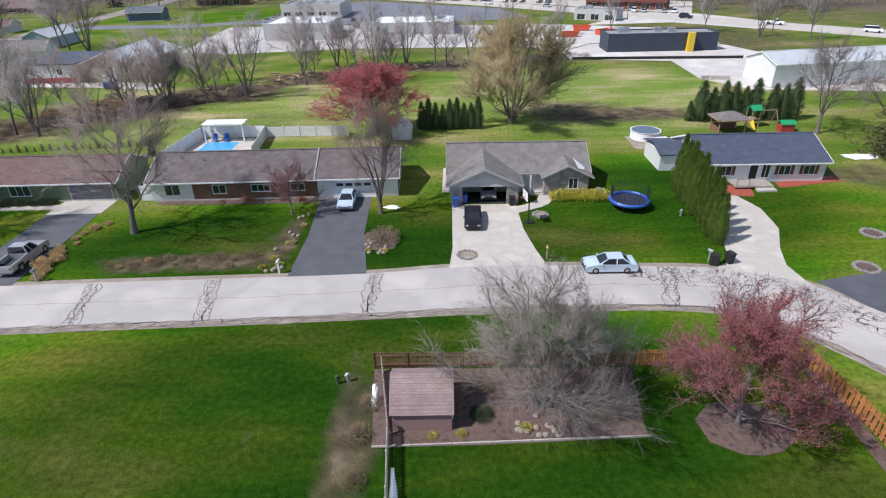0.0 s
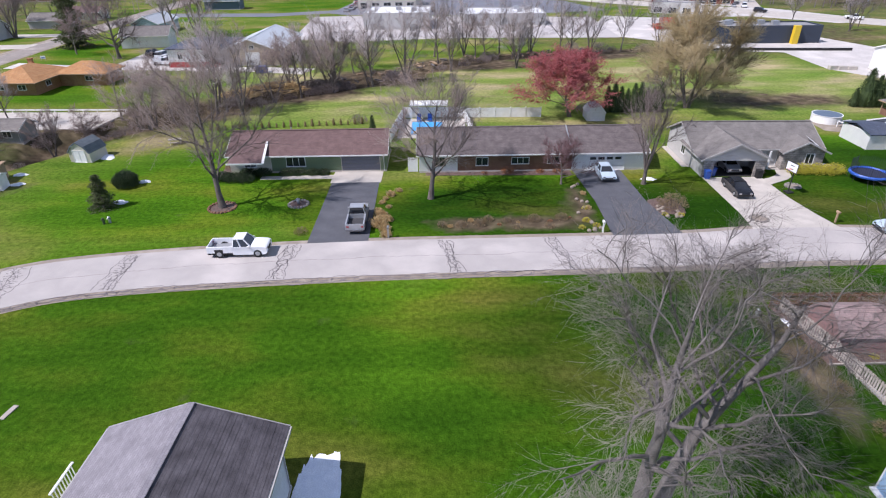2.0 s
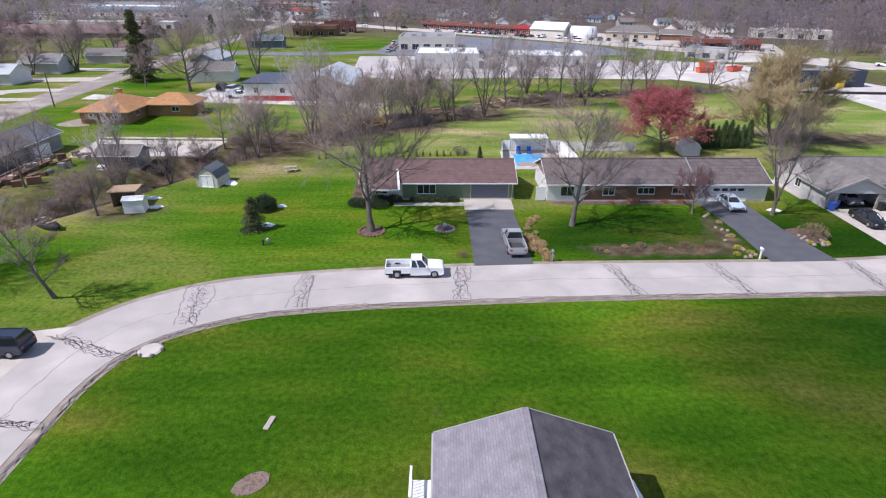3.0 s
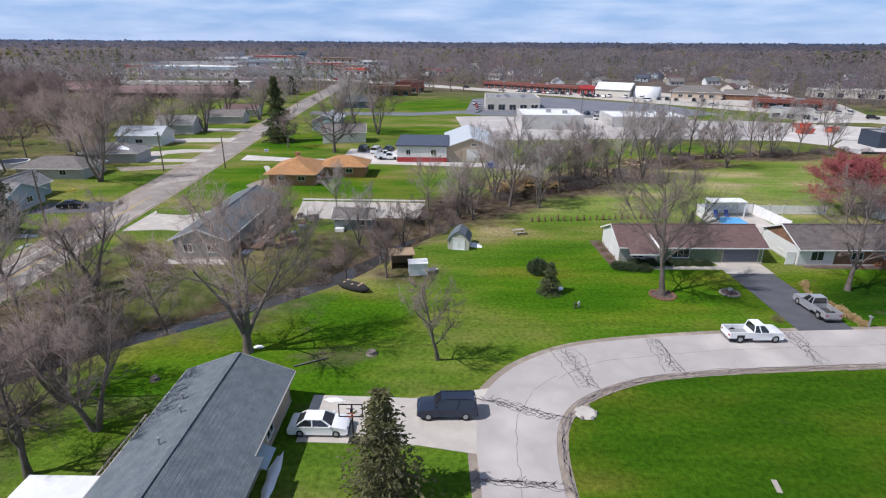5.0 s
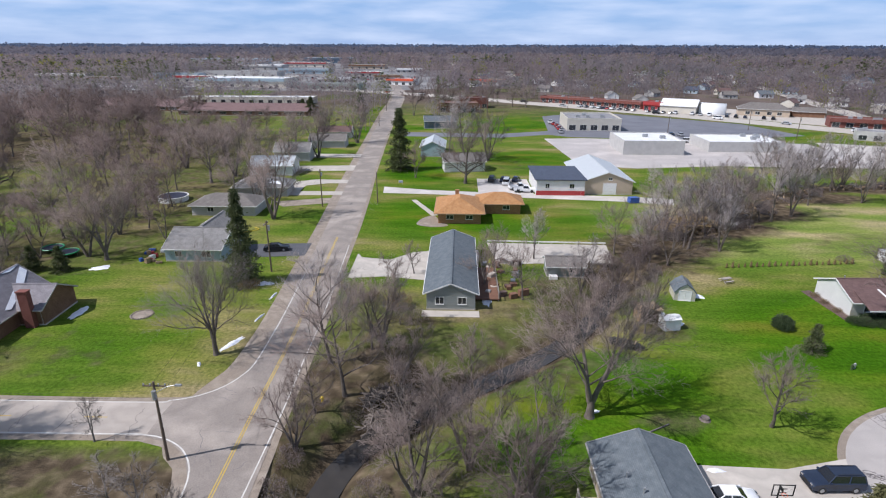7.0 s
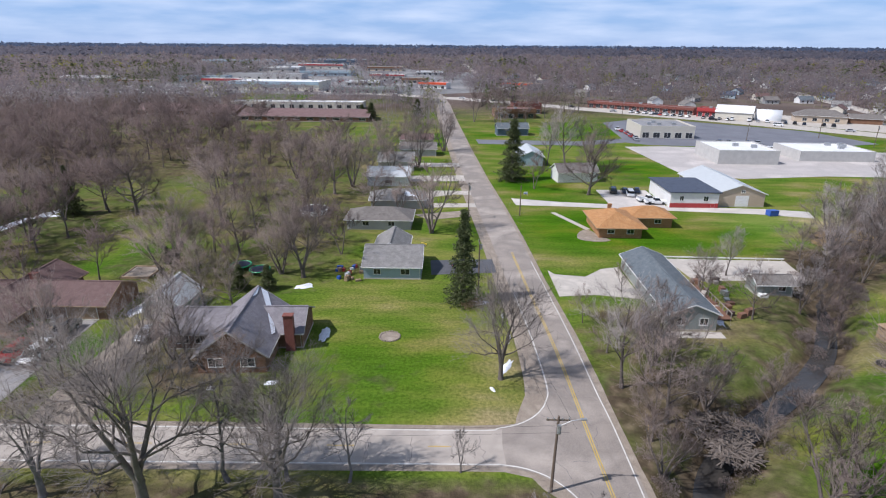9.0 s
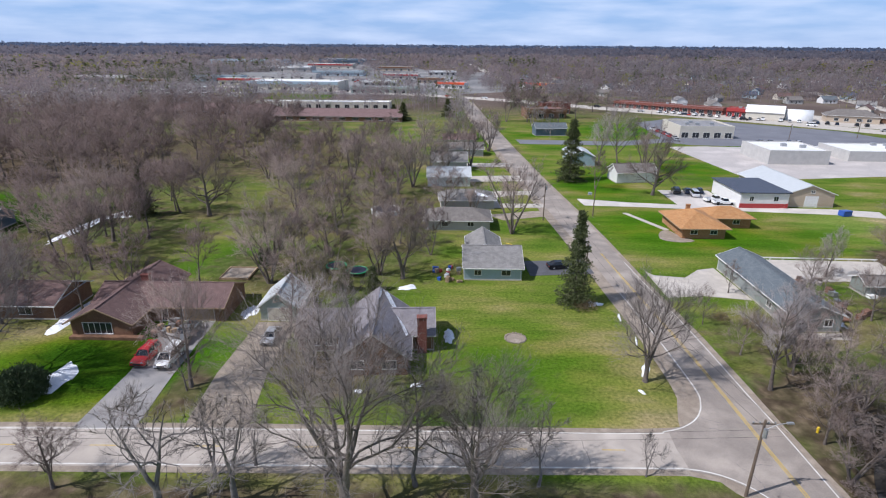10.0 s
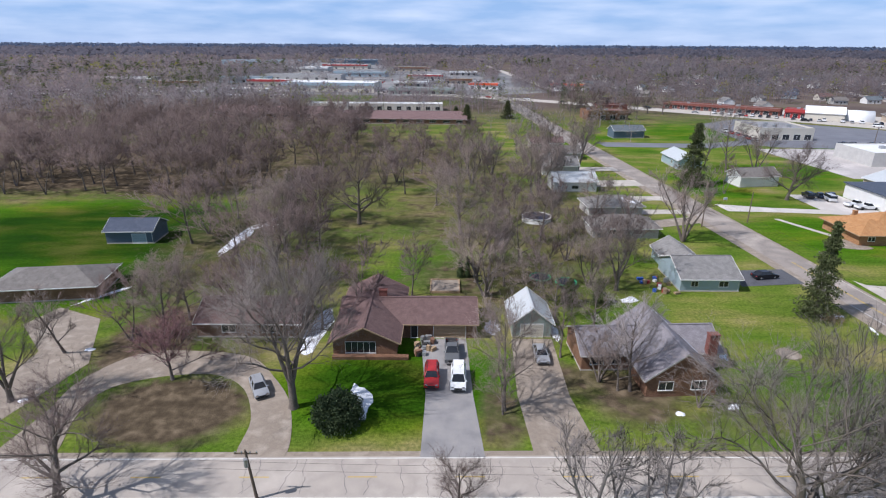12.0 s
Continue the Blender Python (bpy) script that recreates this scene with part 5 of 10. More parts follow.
MB().box(-9.2, -8.35, -4.2, 4.0, -0.2, 0.06).part("side_slab", M["concrete"], hA)
MB().quad((6.9, -5.8, 3.25), (7.3, -5.8, 3.0), (8.0, -4.0, 2.9), (6.6, -3.2, 3.9)).part("metal_flashing", M["white"], hA, "white metal flashing")

# long white and brown ranch house
hB = ranch(-20.3, 66.3, 1, 29.6, 9.2, 2.6, 1.9, "brick_brown", "roof_tan", "long low house, half white siding, half brown brick")
wB, dB = 29.6, 9.2
MB().box(-wB / 2 - 0.04, -wB / 2 + 5.0, -dB / 2 - 0.04, -dB / 2 + 0.05, 0.2, 2.58).box(-wB / 2 - 0.04, -wB / 2 + 0.05, -dB / 2, dB / 2, 0.2, 2.58).part("siding", M["white_siding"], hB, "white lap siding")
MB().box(5.2, wB / 2 + 0.04, -dB / 2 - 0.05, -dB / 2 + 0.06, 0.1, 2.58).part("siding", M["white_siding"], hB, "white lap siding round the garage")
window(hB, "S", wB, dB + 0.1, -12.2, 0.85, 1.7, 1.25)
window(hB, "S", wB, dB, -6.6, 0.95, 1.5, 1.0)
window(hB, "S", wB, dB, -1.6, 1.1, 2.2, 0.8, panes=3)
window(hB, "S", wB, dB, 2.8, 1.1, 1.6, 0.8)
garage_door(hB, "S", wB, dB + 0.12, 9.6, M["white"], 5.0)
each("door_pane", M["glass"], hB, [(7.5 + k * 1.1, 8.3 + k * 1.1, -dB / 2 - 0.16, -dB / 2 - 0.1, 1.5, 1.85) for k in range(4)])
window(hB, "W", wB, dB, 0.5, 1.0, 1.2, 1.0)
MB().bar((5.0, -5.1, 2.6), (5.0, 0, 4.75), 0.16, 0.1).part("valley_flashing", M["galv"], hB, "pale metal strip on the roof")
vents(hB, [(-11.8, -1.2, 4.1), (-9.0, -1.6, 3.95)])
MB().box(-16.3, -15.0, -4.3, -4.2, 0.05, 1.95).part("gate_panel", M["white"], hB, "white garden gate beside the wall")

# green and brown ranch house
hD = ranch(-49.7, 66.2, 1, 20.4, 8.4, 2.55, 1.75, "green_siding", "roof_brown", "low green house with a brown shingle roof")
wD, dD = 20.4, 8.4
MB().box(-wD / 2 - 0.05, -wD / 2 + 0.04, -dD / 2, dD / 2, 0.2, 2.5).part("siding", M["white_siding"], hD, "white gable siding")
MB().add([(-wD / 2 - 0.05, -4.2, 2.5), (-wD / 2 - 0.05, 4.2, 2.5), (-wD / 2 - 0.05, 0, 4.2)], ((0, 2, 1),)).part("gable", M["white_siding"], hD, "white gable siding")
MB().box(-wD / 2 - 0.05, -wD / 2 + 5.4, -dD / 2 - 0.05, -dD / 2 + 0.05, 0.2, 2.5).part("siding", M["cream_siding"], hD, "pale front siding")
window(hD, "S", wD, dD + 0.1, -7.6, 0.9, 1.5, 1.1)
window(hD, "S", wD, dD, -1.6, 0.9, 2.4, 1.2, panes=3)
window(hD, "W", wD, dD + 0.1, 0.6, 1.0, 1.2, 1.0)
garage_door(hD, "S", wD, dD, 6.9, M["asphalt_lot"], 5.0, frame_mat=M["cream_siding"])
slopes(hD, M["roof_brown"], "porch_roof", ((-9.6, -7.0, 2.35), (-5.2, -7.0, 2.35), (-5.6, -2.2, 3.6), (-9.2, -2.2, 3.6)))
MB().bar((-9.7, -7.05, 2.3), (-5.1, -7.05, 2.3), 0.06, 0.2).bar((-5.1, -7.05, 2.32), (-5.5, -2.2, 3.62), 0.3, 0.06).part("porch_fascia", M["white"], hD)
vents(hD, [(-3.0, 1.2, 4.0), (-8.8, 0.6, 4.1)])

# white house with dark blue-grey roof
hC = base("house", 39.6, 69.2, -0.5, 0, "white ranch house with a dark blue-grey roof", "house")
wC, dC = 15.2, 9.8
walls(hC, wC, dC, 2.6, M["white_siding"], 1.9)
gable_roof(hC, wC, dC, 2.6, 1.9, M["roof_navy"], M["white"])
MB().box(-wC / 2 - 3.6, -wC / 2 - 0.1, -0.6, 5.6, 0, 2.3).part("side_room", M["white_siding"], hC)
slopes(hC, M["roof_navy"], "side_roof", ((-wC / 2 - 3.9, -1.0, 2.3), (-wC / 2, -1.0, 2.3), (-wC / 2, 2.5, 3.1), (-wC / 2 - 3.9, 2.5, 3.1)), ((-wC / 2, 6.0, 2.3), (-wC / 2 - 3.9, 6.0, 2.3), (-wC / 2 - 3.9, 2.5, 3.1), (-wC / 2, 2.5, 3.1)))
for u in (-4.6, 2.6, 5.6):
    window(hC, "S", wC, dC, u, 0.95, 1.3, 1.1, shutters=M["brick_red"])
door(hC, "S", wC, dC, -1.2, M["dark"])
window(hC, "S", wC, dC, 0.3, 0.6, 0.9, 1.6)
MB().box(-4.2, 0.4, -dC / 2 - 2.4, -dC / 2 - 0.02, 0.25, 0.42).part("deck", M["fence_grey"], hC, "low grey timber deck")
mb = MB()
for x in (-4.1, -2.6):
    mb.box(x - 0.05, x + 0.05, -dC / 2 - 2.35, -dC / 2 - 2.25, 0.42, 1.3)
mb.box(-4.15, -2.55, -dC / 2 - 2.35, -dC / 2 - 2.28, 1.25, 1.33).part("railing", M["fence_grey"], hC)
MB().box(-1.8, 0.4, -dC / 2 - 3.3, -dC / 2 - 2.42, 0, 0.22).part("step", M["concrete"], hC)

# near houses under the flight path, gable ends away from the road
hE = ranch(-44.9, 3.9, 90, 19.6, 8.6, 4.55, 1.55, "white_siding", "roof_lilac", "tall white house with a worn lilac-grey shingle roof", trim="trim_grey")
window(hE, "E", 19.6, 8.6, -2, 1.2, 1.2, 1.2), window(hE, "E", 19.6, 8.6, 2, 1.2, 1.2, 1.2)
window(hE, "N", 19.6, 8.6, -5, 1.2, 1.2, 1.2), window(hE, "S", 19.6, 8.6, 5, 1.2, 1.2, 1.2)
dk = MB().box(6.5, 8.4, 4.3, 5.9, 2.8, 2.98).part("balcony", M["white"], hE, "small white side deck with railing")
each("baluster", M["white"], dk, [(6.6 + k * 0.2, 6.64 + k * 0.2, 5.9, 5.94, 3.0, 3.95) for k in range(9)])
each("rail", M["white"], dk, [(6.5, 8.4, 5.86, 5.98, 3.93, 4.0), (6.5, 8.4, 5.88, 5.96, 3.0, 3.05)])
each("post", M["white"], dk, [(x - 0.06, x + 0.06, 5.84, 5.96, 0, 2.9) for x in (6.6, 8.3)])
# the slope turned from the sun gets its shade through a darker shingle colour
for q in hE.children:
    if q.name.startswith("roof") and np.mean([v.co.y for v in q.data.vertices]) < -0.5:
        q.data.materials[0] = M["roof_shaded"]
vents(hE, [(1.0, -1.6, 5.8)])

hF = ranch(-101.4, 14.2, 90, 29.0, 8.2, 2.85, 1.55, "tan_siding", "roof_teal", "long low house with a grey shingle roof", trim="trim_grey")
window(hF, "S", 29.0, 8.2, 9.0, 0.9, 1.4, 1.2), window(hF, "S", 29.0, 8.2, 4.5, 0.9, 1.4, 1.2)
door(hF, "S", 29.0, 8.2, 6.8, M["white"])
slopes(hF, M["roof_teal"], "cross_roof", ((-9.5, -5.2, 2.62), (4.6, -5.2, 2.62), (3.2, -0.3, 4.56), (-7.5, -0.3, 4.56)))
MB().bar((5.6, -4.3, 2.0), (5.6, -5.3, 1.6), 2.2, 0.06).part("window_awning", M["blue_siding"], hF, "pale blue window awning")
vents(hF, [(7.5, 1.6, 4.0), (9.5, 2.4, 3.7), (4.0, 1.4, 4.1)])
MB().box(3.0, 10.5, 4.2, 6.2, 0.0, 0.5).part("deck", M["fence_grey"], hF, "weathered side deck")
mb = MB()
for k in range(14):
    mb.box(3.1 + k * 0.56, 3.16 + k * 0.56, 6.1, 6.18, 0.5, 1.45)
mb.box(3.0, 10.5, 6.08, 6.2, 1.4, 1.48).part("deck_rail", M["fence_grey"], hF)
MB().box(-4.6, 2.8, 4.75, 9.6, 2.35, 2.5).box(-4.5, -4.4, 9.4, 9.5, 0, 2.35).box(2.6, 2.7, 9.4, 9.5, 0, 2.35).box(-0.9, -0.8, 9.4, 9.5, 0, 2.35).part("awning", M["roof_flat_white"], hF, "white patio cover")

# grey-green house on the street, gable end towards the creek
hH = ranch(-119.3, 74.6, 90, 25.2, 7.4, 2.85, 1.5, "grey_siding", "roof_teal", "long grey-green house with a blue-grey roof")
window(hH, "W", 25.2, 7.4, -1.7, 1.0, 1.2, 1.1), window(hH, "W", 25.2, 7.4, 1.7, 1.0, 1.2, 1.1)
window(hH, "N", 25.2, 7.4, 6, 1.0, 1.4, 1.0)
window(hH, "S", 25.2, 7.4, -8, 1.0, 1.4, 1.0)
MB().box(-9.5, 3.5, -7.6, -3.8, 0.3, 0.5).part("deck", M["fence_brown"], hH, "weathered brown rear deck")
mb = MB()
for k in range(10):
    mb.box(-9.4 + k * 1.4, -9.28 + k * 1.4, -7.55, -7.43, 0, 1.5)
mb.box(-9.5, 3.5, -7.55, -7.45, 1.35, 1.45).part("railing", M["fence_grey"], hH)
MB().box(4.0, 8.0, -4.7, -3.75, 0, 2.1).part("lean_to", M["white"], hH, "white lean-to on the side wall")
slab("patio", M["concrete"], [(-123.6, 61.6), (-115, 61.6), (-115, 59.6), (-123.6, 59.6)], "pale patio under the gable", 0.06, False, "patio")

# orange-roofed brick house in two hipped parts
hO = base("house", -118.1, 111.6, 0, 0, "orange brick ranch house with two orange-tan hipped roofs", "house")
walls(hO, 9.6, 12.6, 2.6, M["brick_orange"])
ro = new("hip")
ro.parent = hO
ro.matrix_local = pose(0, 0, 0, 0, 0, 90)
hip_roof(ro, 12.6, 9.6, 2.6, 2.3, M["roof_orange"], M["wood"], 0.9)
r2 = new("rear_wing")
r2.parent = hO
r2.matrix_local = pose(9.6, 5.4, 0)
walls(r2, 9.8, 7.2, 2.6, M["brick_orange"])
hip_roof(r2, 9.8, 7.2, 2.6, 1.9, M["roof_orange"], M["wood"], 0.8)
window(hO, "S", 9.6, 12.6, -2.2, 1.1, 1.5, 0.9), window(hO, "S", 9.6, 12.6, 2.2, 1.1, 1.5, 0.9)
window(hO, "E", 9.6, 12.6, -2.0, 1.1, 1.5, 0.9), window(r2, "S", 9.8, 7.2, 1.5, 1.1, 1.5, 0.9)
chimney(hO, -0.6, 2.6, 3.6, 5.6, M["brick_orange"])
slab("planting_bed", M["gravel"], [(-127.3, 107.5), (-127.6, 104.2), (-124, 102.6), (-120.6, 103.6), (-122.3, 106.5), (-124, 111), (-126, 110)], "pale stone-edged planting bed", 0.06, True, "garden bed")
slab("walkway", M["concrete"], [(-124.6, 111), (-130.6, 125), (-129.4, 125.4), (-123.3, 111.6)], "narrow pale front walk", 0.045, False, "walkway")

# houses west of the street
hL = ranch(-167.2, 85.6, 0, 10.6, 10.8, 2.6, 2.2, "blue_siding", "roof_grey", "pale blue house with a grey roof", name="house")
window(hL, "S", 10.6, 10.8, -2.8, 1.0, 1.2, 1.0), window(hL, "S", 10.6, 10.8, 2.4, 1.0, 1.6, 1.0), window(hL, "E", 10.6, 10.8, 1.5, 1.0, 1.4, 1.0)
lw = new("rear_wing")
lw.parent = hL
lw.matrix_local = pose(-1.2, 7.0, 0, 0, 0, 90)
walls(lw, 10, 6.4, 2.6, M["blue_siding"], 1.9)
gable_roof(lw, 10, 6.4, 2.6, 1.9, M["roof_grey"], M["white"])
hL2 = ranch(-173.5, 113.5, 0, 15, 8.4, 2.5, 2.0, "greywall", "roof_greybrown", "grey house with a low hipped roof", hip=True)
window(hL2, "S", 15, 8.4, -3, 1.0, 1.4, 1.0), window(hL2, "S", 15, 8.4, 3, 1.0, 1.4, 1.0)
hL3 = ranch(-171, 131, 4, 14, 8.4, 2.6, 2.0, "greywall", "roof_grey", "grey house with patches of snow on its roof", hip=True)
MB().add([(2.0, -3.2, 3.5), (5.4, -3.6, 3.2), (4.2, -1.0, 4.05), (2.2, -0.9, 4.25)], ((0, 1, 2, 3),)).part("roof_snow", M["snow"], hL3, "melting snow on the roof")
hL4 = ranch(-176, 156, 2, 13, 9, 3.2, 2.0, "white_siding", "roof_metal", "white house with a pale metal roof")
window(hL4, "S", 13, 9, 0, 1.0, 2.0, 1.0)
hL5 = ranch(-176, 178, 2, 12, 8, 3.4, 2.4, "greywall", "roof_grey", "tall grey house among bare trees")
hL6 = ranch(-170, 205, 2, 14, 8, 2.8, 2.0, "greywall", "roof_greybrown", "grey-roofed house beside the street")
hL7 = ranch(-172, 228, 2, 14, 8, 2.8, 1.8, "cream_siding", "roof_brown", "cream house with a brown roof")

# corner house and its neighbours along the side street
hR = ranch(-187.0, 58.3, 3, 19.0, 7.5, 2.7, 2.0, "brick_brown", "roof_lilac", "dark brick house under steep grey cross-gabled roofs", trim="trim_grey")
window(hR, "S", 19.0, 7.5, -7.4, 1.0, 1.8, 1.2), window(hR, "S", 19.0, 7.5, -4.9, 1.0, 1.4, 1.2)
rx = new("cross_wing")
rx.parent = hR
rx.matrix_local = pose(1.5, -3.0, 0, 0, 0, 90)
walls(rx, 14.0, 9.0, 2.7, M["brick_brown"], 3.4)
gable_roof(rx, 14.0, 9.0, 2.7, 3.4, M["roof_lilac"], M["trim_grey"])
for u in (-0.6, 3.6):
    opening(hR, "window", (u, -10.02), 0, 1.0, 1.8, 1.2, M["glass"], M["white"])
chimney(hR, 7.9, -4.2, 0.0, 5.6, M["brick_red"], 1.3, 0.9)
for q in (((2.0, 4.0), (2.9, 4.1), (4.4, 0.6), (4.0, -0.4), (3.2, 1.2)), ((4.2, -1.2), (4.9, -1.0), (6.0, -4.6), (5.7, -5.4), (5.0, -3.4)), ((1.7, 4.2), (2.0, 2.0), (1.75, 0.5), (1.6, 2.0))):
    MB().add([(x, y, 6.37 - abs(x - 1.5) * 0.7556) for x, y in q], (tuple(range(len(q))),)).part("roof_snow", M["snow"], hR, "melting snow on the roof")
hK = ranch(-201.7, 66.8, 90, 7.2, 5.8, 2.5, 2.3, "sage_siding", "roof_metal", "small grey-green garage with a pale gable roof", name="garage")
garage_door(hK, "W", 7.2, 5.8, 0, M["cream_siding"], 3.4, 2.1)
hM = base("house", -220.3, 67.2, 0, 0, "brown brick ranch house with a dark red-brown roof", "house")
walls(hM, 20.4, 9.0, 2.6, M["brick_brown"], 1.9)
gable_roof(hM, 20.4, 9.0, 2.6, 1.9, M["roof_brown"], M["wood"])
mw = new("front_wing")
mw.parent = hM
mw.matrix_local = pose(-5.8, -1.0, 0, 0, 0, 90)
walls(mw, 17.6, 9.0, 2.6, M["brick_brown"], 2.2)
gable_roof(mw, 17.6, 9.0, 2.6, 2.2, M["roof_brown"], M["wood"], 0.6, 0.8)
window(mw, "W", 17.6, 9.0, -0.6, 0.6, 4.2, 1.7, panes=5)
MB().box(-10.3, 0.4, -10.8, -9.9, 0, 0.45).part("planter", M["brick_brown"], hM, "low brick planter")
garage_door(hM, "S", 20.4, 9.0, 6.2, M["wood"], 4.8)
door(hM, "S", 20.4, 9.0, 0.9, M["dark"])
chimney(hM, -4.2, 0.8, 4.0, 5.6, M["brick_red"], 1.2, 0.7)
hN = ranch(-244.2, 67.0, 0, 15.6, 9.0, 2.6, 1.9, "brick_brown", "roof_brown", "low brown house with a brown roof")
window(hN, "S", 15.6, 9.0, -3, 0.9, 2.0, 1.2), window(hN, "S", 15.6, 9.0, 3, 0.9, 2.0, 1.2)
MB().add([(7.6, -4.4, 2.78), (8.1, -4.4, 2.75), (8.1, 3.6, 3.1), (7.6, 3.4, 3.15)], ((0, 1, 2, 3),)).part("roof_snow", M["snow"], hN, "snow along the roof edge")
hQ = ranch(-284, 79, 8, 17, 9.5, 2.6, 2.0, "brick_brown", "roof_greybrown", "low house with a grey roof", hip=True)
hU = ranch(-284.3, 107.2, 3, 10.2, 7.4, 3.0, 1.7, "dblue_siding", "roof_navy", "blue-grey outbuilding with a dark roof", name="outbuilding")
garage_door(hU, "S", 10.2, 7.4, 2.0, M["blue_siding"], 3.0)

# white workshop and pale metal barn
hW = base("workshop", -91.2, 139.6, 0, 0, "white workshop with a dark flat-pitched roof and red base", "workshop")
walls(hW, 12.8, 17.0, 4.2, M["white_siding"])
MB().box(-6.9, 6.9, -9.0, 9.0, 4.2, 4.45).part("roof", M["roof_navy"], hW)
MB().box(-6.45, 6.45, -8.56, -8.4, 0.1, 1.3).part("base_band", M["red"], hW, "red painted base")
window(hW, "S", 12.8, 17.0, -3.5, 2.0, 1.0, 1.2), window(hW, "S", 12.8, 17.0, 3.0, 2.0, 1.2, 1.2)
door(hW, "S", 12.8, 17.0, 5.0, M["white"])
hBn = ranch(-78.4, 145.4, 90, 25.5, 13.4, 3.6, 2.4, "tan_siding", "roof_metal", "tan metal barn with a pale ribbed roof", name="barn")
garage_door(hBn, "W", 25.5, 13.4, 0.6, M["white"], 3.4, 3.0)
window(hBn, "W", 25.5, 13.4, 0.6, 4.0, 1.0, 0.6)
hBh = ranch(-117, 163, 8, 13, 7.5, 3.4, 2.0, "white_siding", "roof_greybrown", "small white house with an open porch")
window(hBh, "S", 11, 7, -3, 1, 1.2, 1.1), window(hBh, "S", 11, 7, 2.5, 1, 1.2, 1.1)
hBl = ranch(-128, 192, 90, 16, 8.4, 3.4, 2.0, "blue_siding", "roof_metal", "pale blue house with a metal roof")
window(hBl, "N", 16, 8.4, 2, 1.2, 1.2, 1.1)
hBl2 = ranch(-128, 259, 5, 15, 8, 3.6, 2.0, "dblue_siding", "roof_teal", "dark blue house with a blue-grey roof")
# ---------------------------------------------------------------- trees
def bare_tree(seed, height, spread, trunk_r, limbs, subs, twigs, fork=0.3, droop=0.0, buds=0, twig_w=0.022, leaders=1, up=0.55, width=1.0, limb_r=0.55, light=False, crook=0.13, sway=0.06, split=0.0, leans=(), bud_size=0.042):
    """Limbs and twigs of a leafless tree, as two mesh collectors (and buds)."""
    rng = random.Random(seed)
    wood, fine, bud = MB(), MB(), MB()

    def jag(a, d, length, n, wob, lift):
        pts, p, q = [Vector(a)], Vector(a), Vector(d).normalized()
        for _ in range(n):
            q = (q + Vector((rng.gauss(0, wob), rng.gauss(0, wob), rng.gauss(0, wob) + lift))).normalized()
            p = p + q * length / n
            pts.append(p.copy())
        return pts

    def aside(d, ang):
        d = Vector(d).normalized()
        s = d.orthogonal().normalized()
        s.rotate(Matrix.Rotation(rng.uniform(0, 2 * math.pi), 3, d))
        return d * math.cos(ang) + s * math.sin(ang)

    def blade(p, e, w):
        s = (e - p).cross(Vector((rng.gauss(0, 1), rng.gauss(0, 1), rng.gauss(0, 1)))).normalized() * w / 2
        fine.add((p - s, p + s, e), ((0, 1, 2),))

    def spray(p, d, length, n):
        """One long twig that carries n short ones."""
        q = aside(d, rng.uniform(0.15, 0.75))
        e = p + Vector((q.x, q.y, q.z + 0.12 - droop)).normalized() * length * rng.uniform(0.7, 1.2)
        blade(p, e, twig_w * 1.7)
        for _ in range(n):
            c = p.lerp(e, rng.uniform(0.15, 0.95))
            q = aside(e - p, rng.uniform(0.3, 1.0))
            t = c + Vector((q.x, q.y, q.z + 0.1 - droop * 1.3)).normalized() * length * rng.uniform(0.25, 0.6) * (1 + droop)
            blade(c, t, twig_w)
            for _ in range(buds):
                g = c.lerp(t, rng.uniform(0.2, 1.0)) + Vector((rng.gauss(0, 0.06), rng.gauss(0, 0.06), rng.gauss(0, 0.06)))
                u, v = (Vector((rng.gauss(0, 1), rng.gauss(0, 1), rng.gauss(0, 1))).normalized() * bud_size for _ in range(2))
                bud.add((g + u, g + v, g - u), ((0, 1, 2),))

    starts = []
    if split:
        wood.tube([(0, 0, -0.15), (0, 0, 0.4), (0.03, 0, split * 0.6), (0, 0, split + 0.3)], [trunk_r * 1.6, trunk_r * 1.15, trunk_r, trunk_r * 0.9], 9, False)
    for k in range(leaders):
        lean = Vector((rng.gauss(0, 0.1), rng.gauss(0, 0.1), 1)) if leaders == 1 else Vector((math.cos(k * 6.28 / leaders + seed) * 0.36, math.sin(k * 6.28 / leaders + seed) * 0.36, 1))
        if leans:
            lean = Vector(leans[k])
        tall = height * (0.78 if leaders == 1 or leans else rng.uniform(0.6, 0.8))
        t = jag((0.12 * (k - leaders / 2 + 0.5), 0, split - 0.1), lean, tall - split, 7, sway, 0.05)
        r = trunk_r if leaders == 1 else trunk_r * 0.72
        radii = [r * (1.35 if not split else 1.0)] + [r * (1 - 0.85 * i / 7) for i in range(1, 8)]
        wood.tube(t, radii, 7, False)
        starts.append((t, radii))
    for k in range(limbs):
        t, radii = starts[k % leaders]
        f = fork + (0.97 - fork) * (k + 0.5) / limbs
        i = min(6, int(f * 7))
        p = t[i].lerp(t[i + 1], f * 7 - i)
        r = radii[i] * limb_r
        a = k * 2.4 + rng.uniform(-0.4, 0.4)
        steep = up + 0.75 * f + rng.uniform(-0.15, 0.15) - droop * 0.4
        length = spread * (1.12 - 0.55 * f) * rng.uniform(0.8, 1.15)
        limb = jag(p, (math.cos(a) * width, math.sin(a) * width, steep), length, 5, crook, 0.05 - droop * 0.12)
        wood.tube(limb, [max(0.02, r * (1 - 0.8 * j / 5)) for j in range(6)], 5, False)
        for s in range(subs):
            g = 0.25 + 0.75 * (s + rng.random()) / subs
            j = min(4, int(g * 5))
            q = limb[j].lerp(limb[j + 1], g * 5 - j)
            d = (limb[j + 1] - limb[j]).normalized()
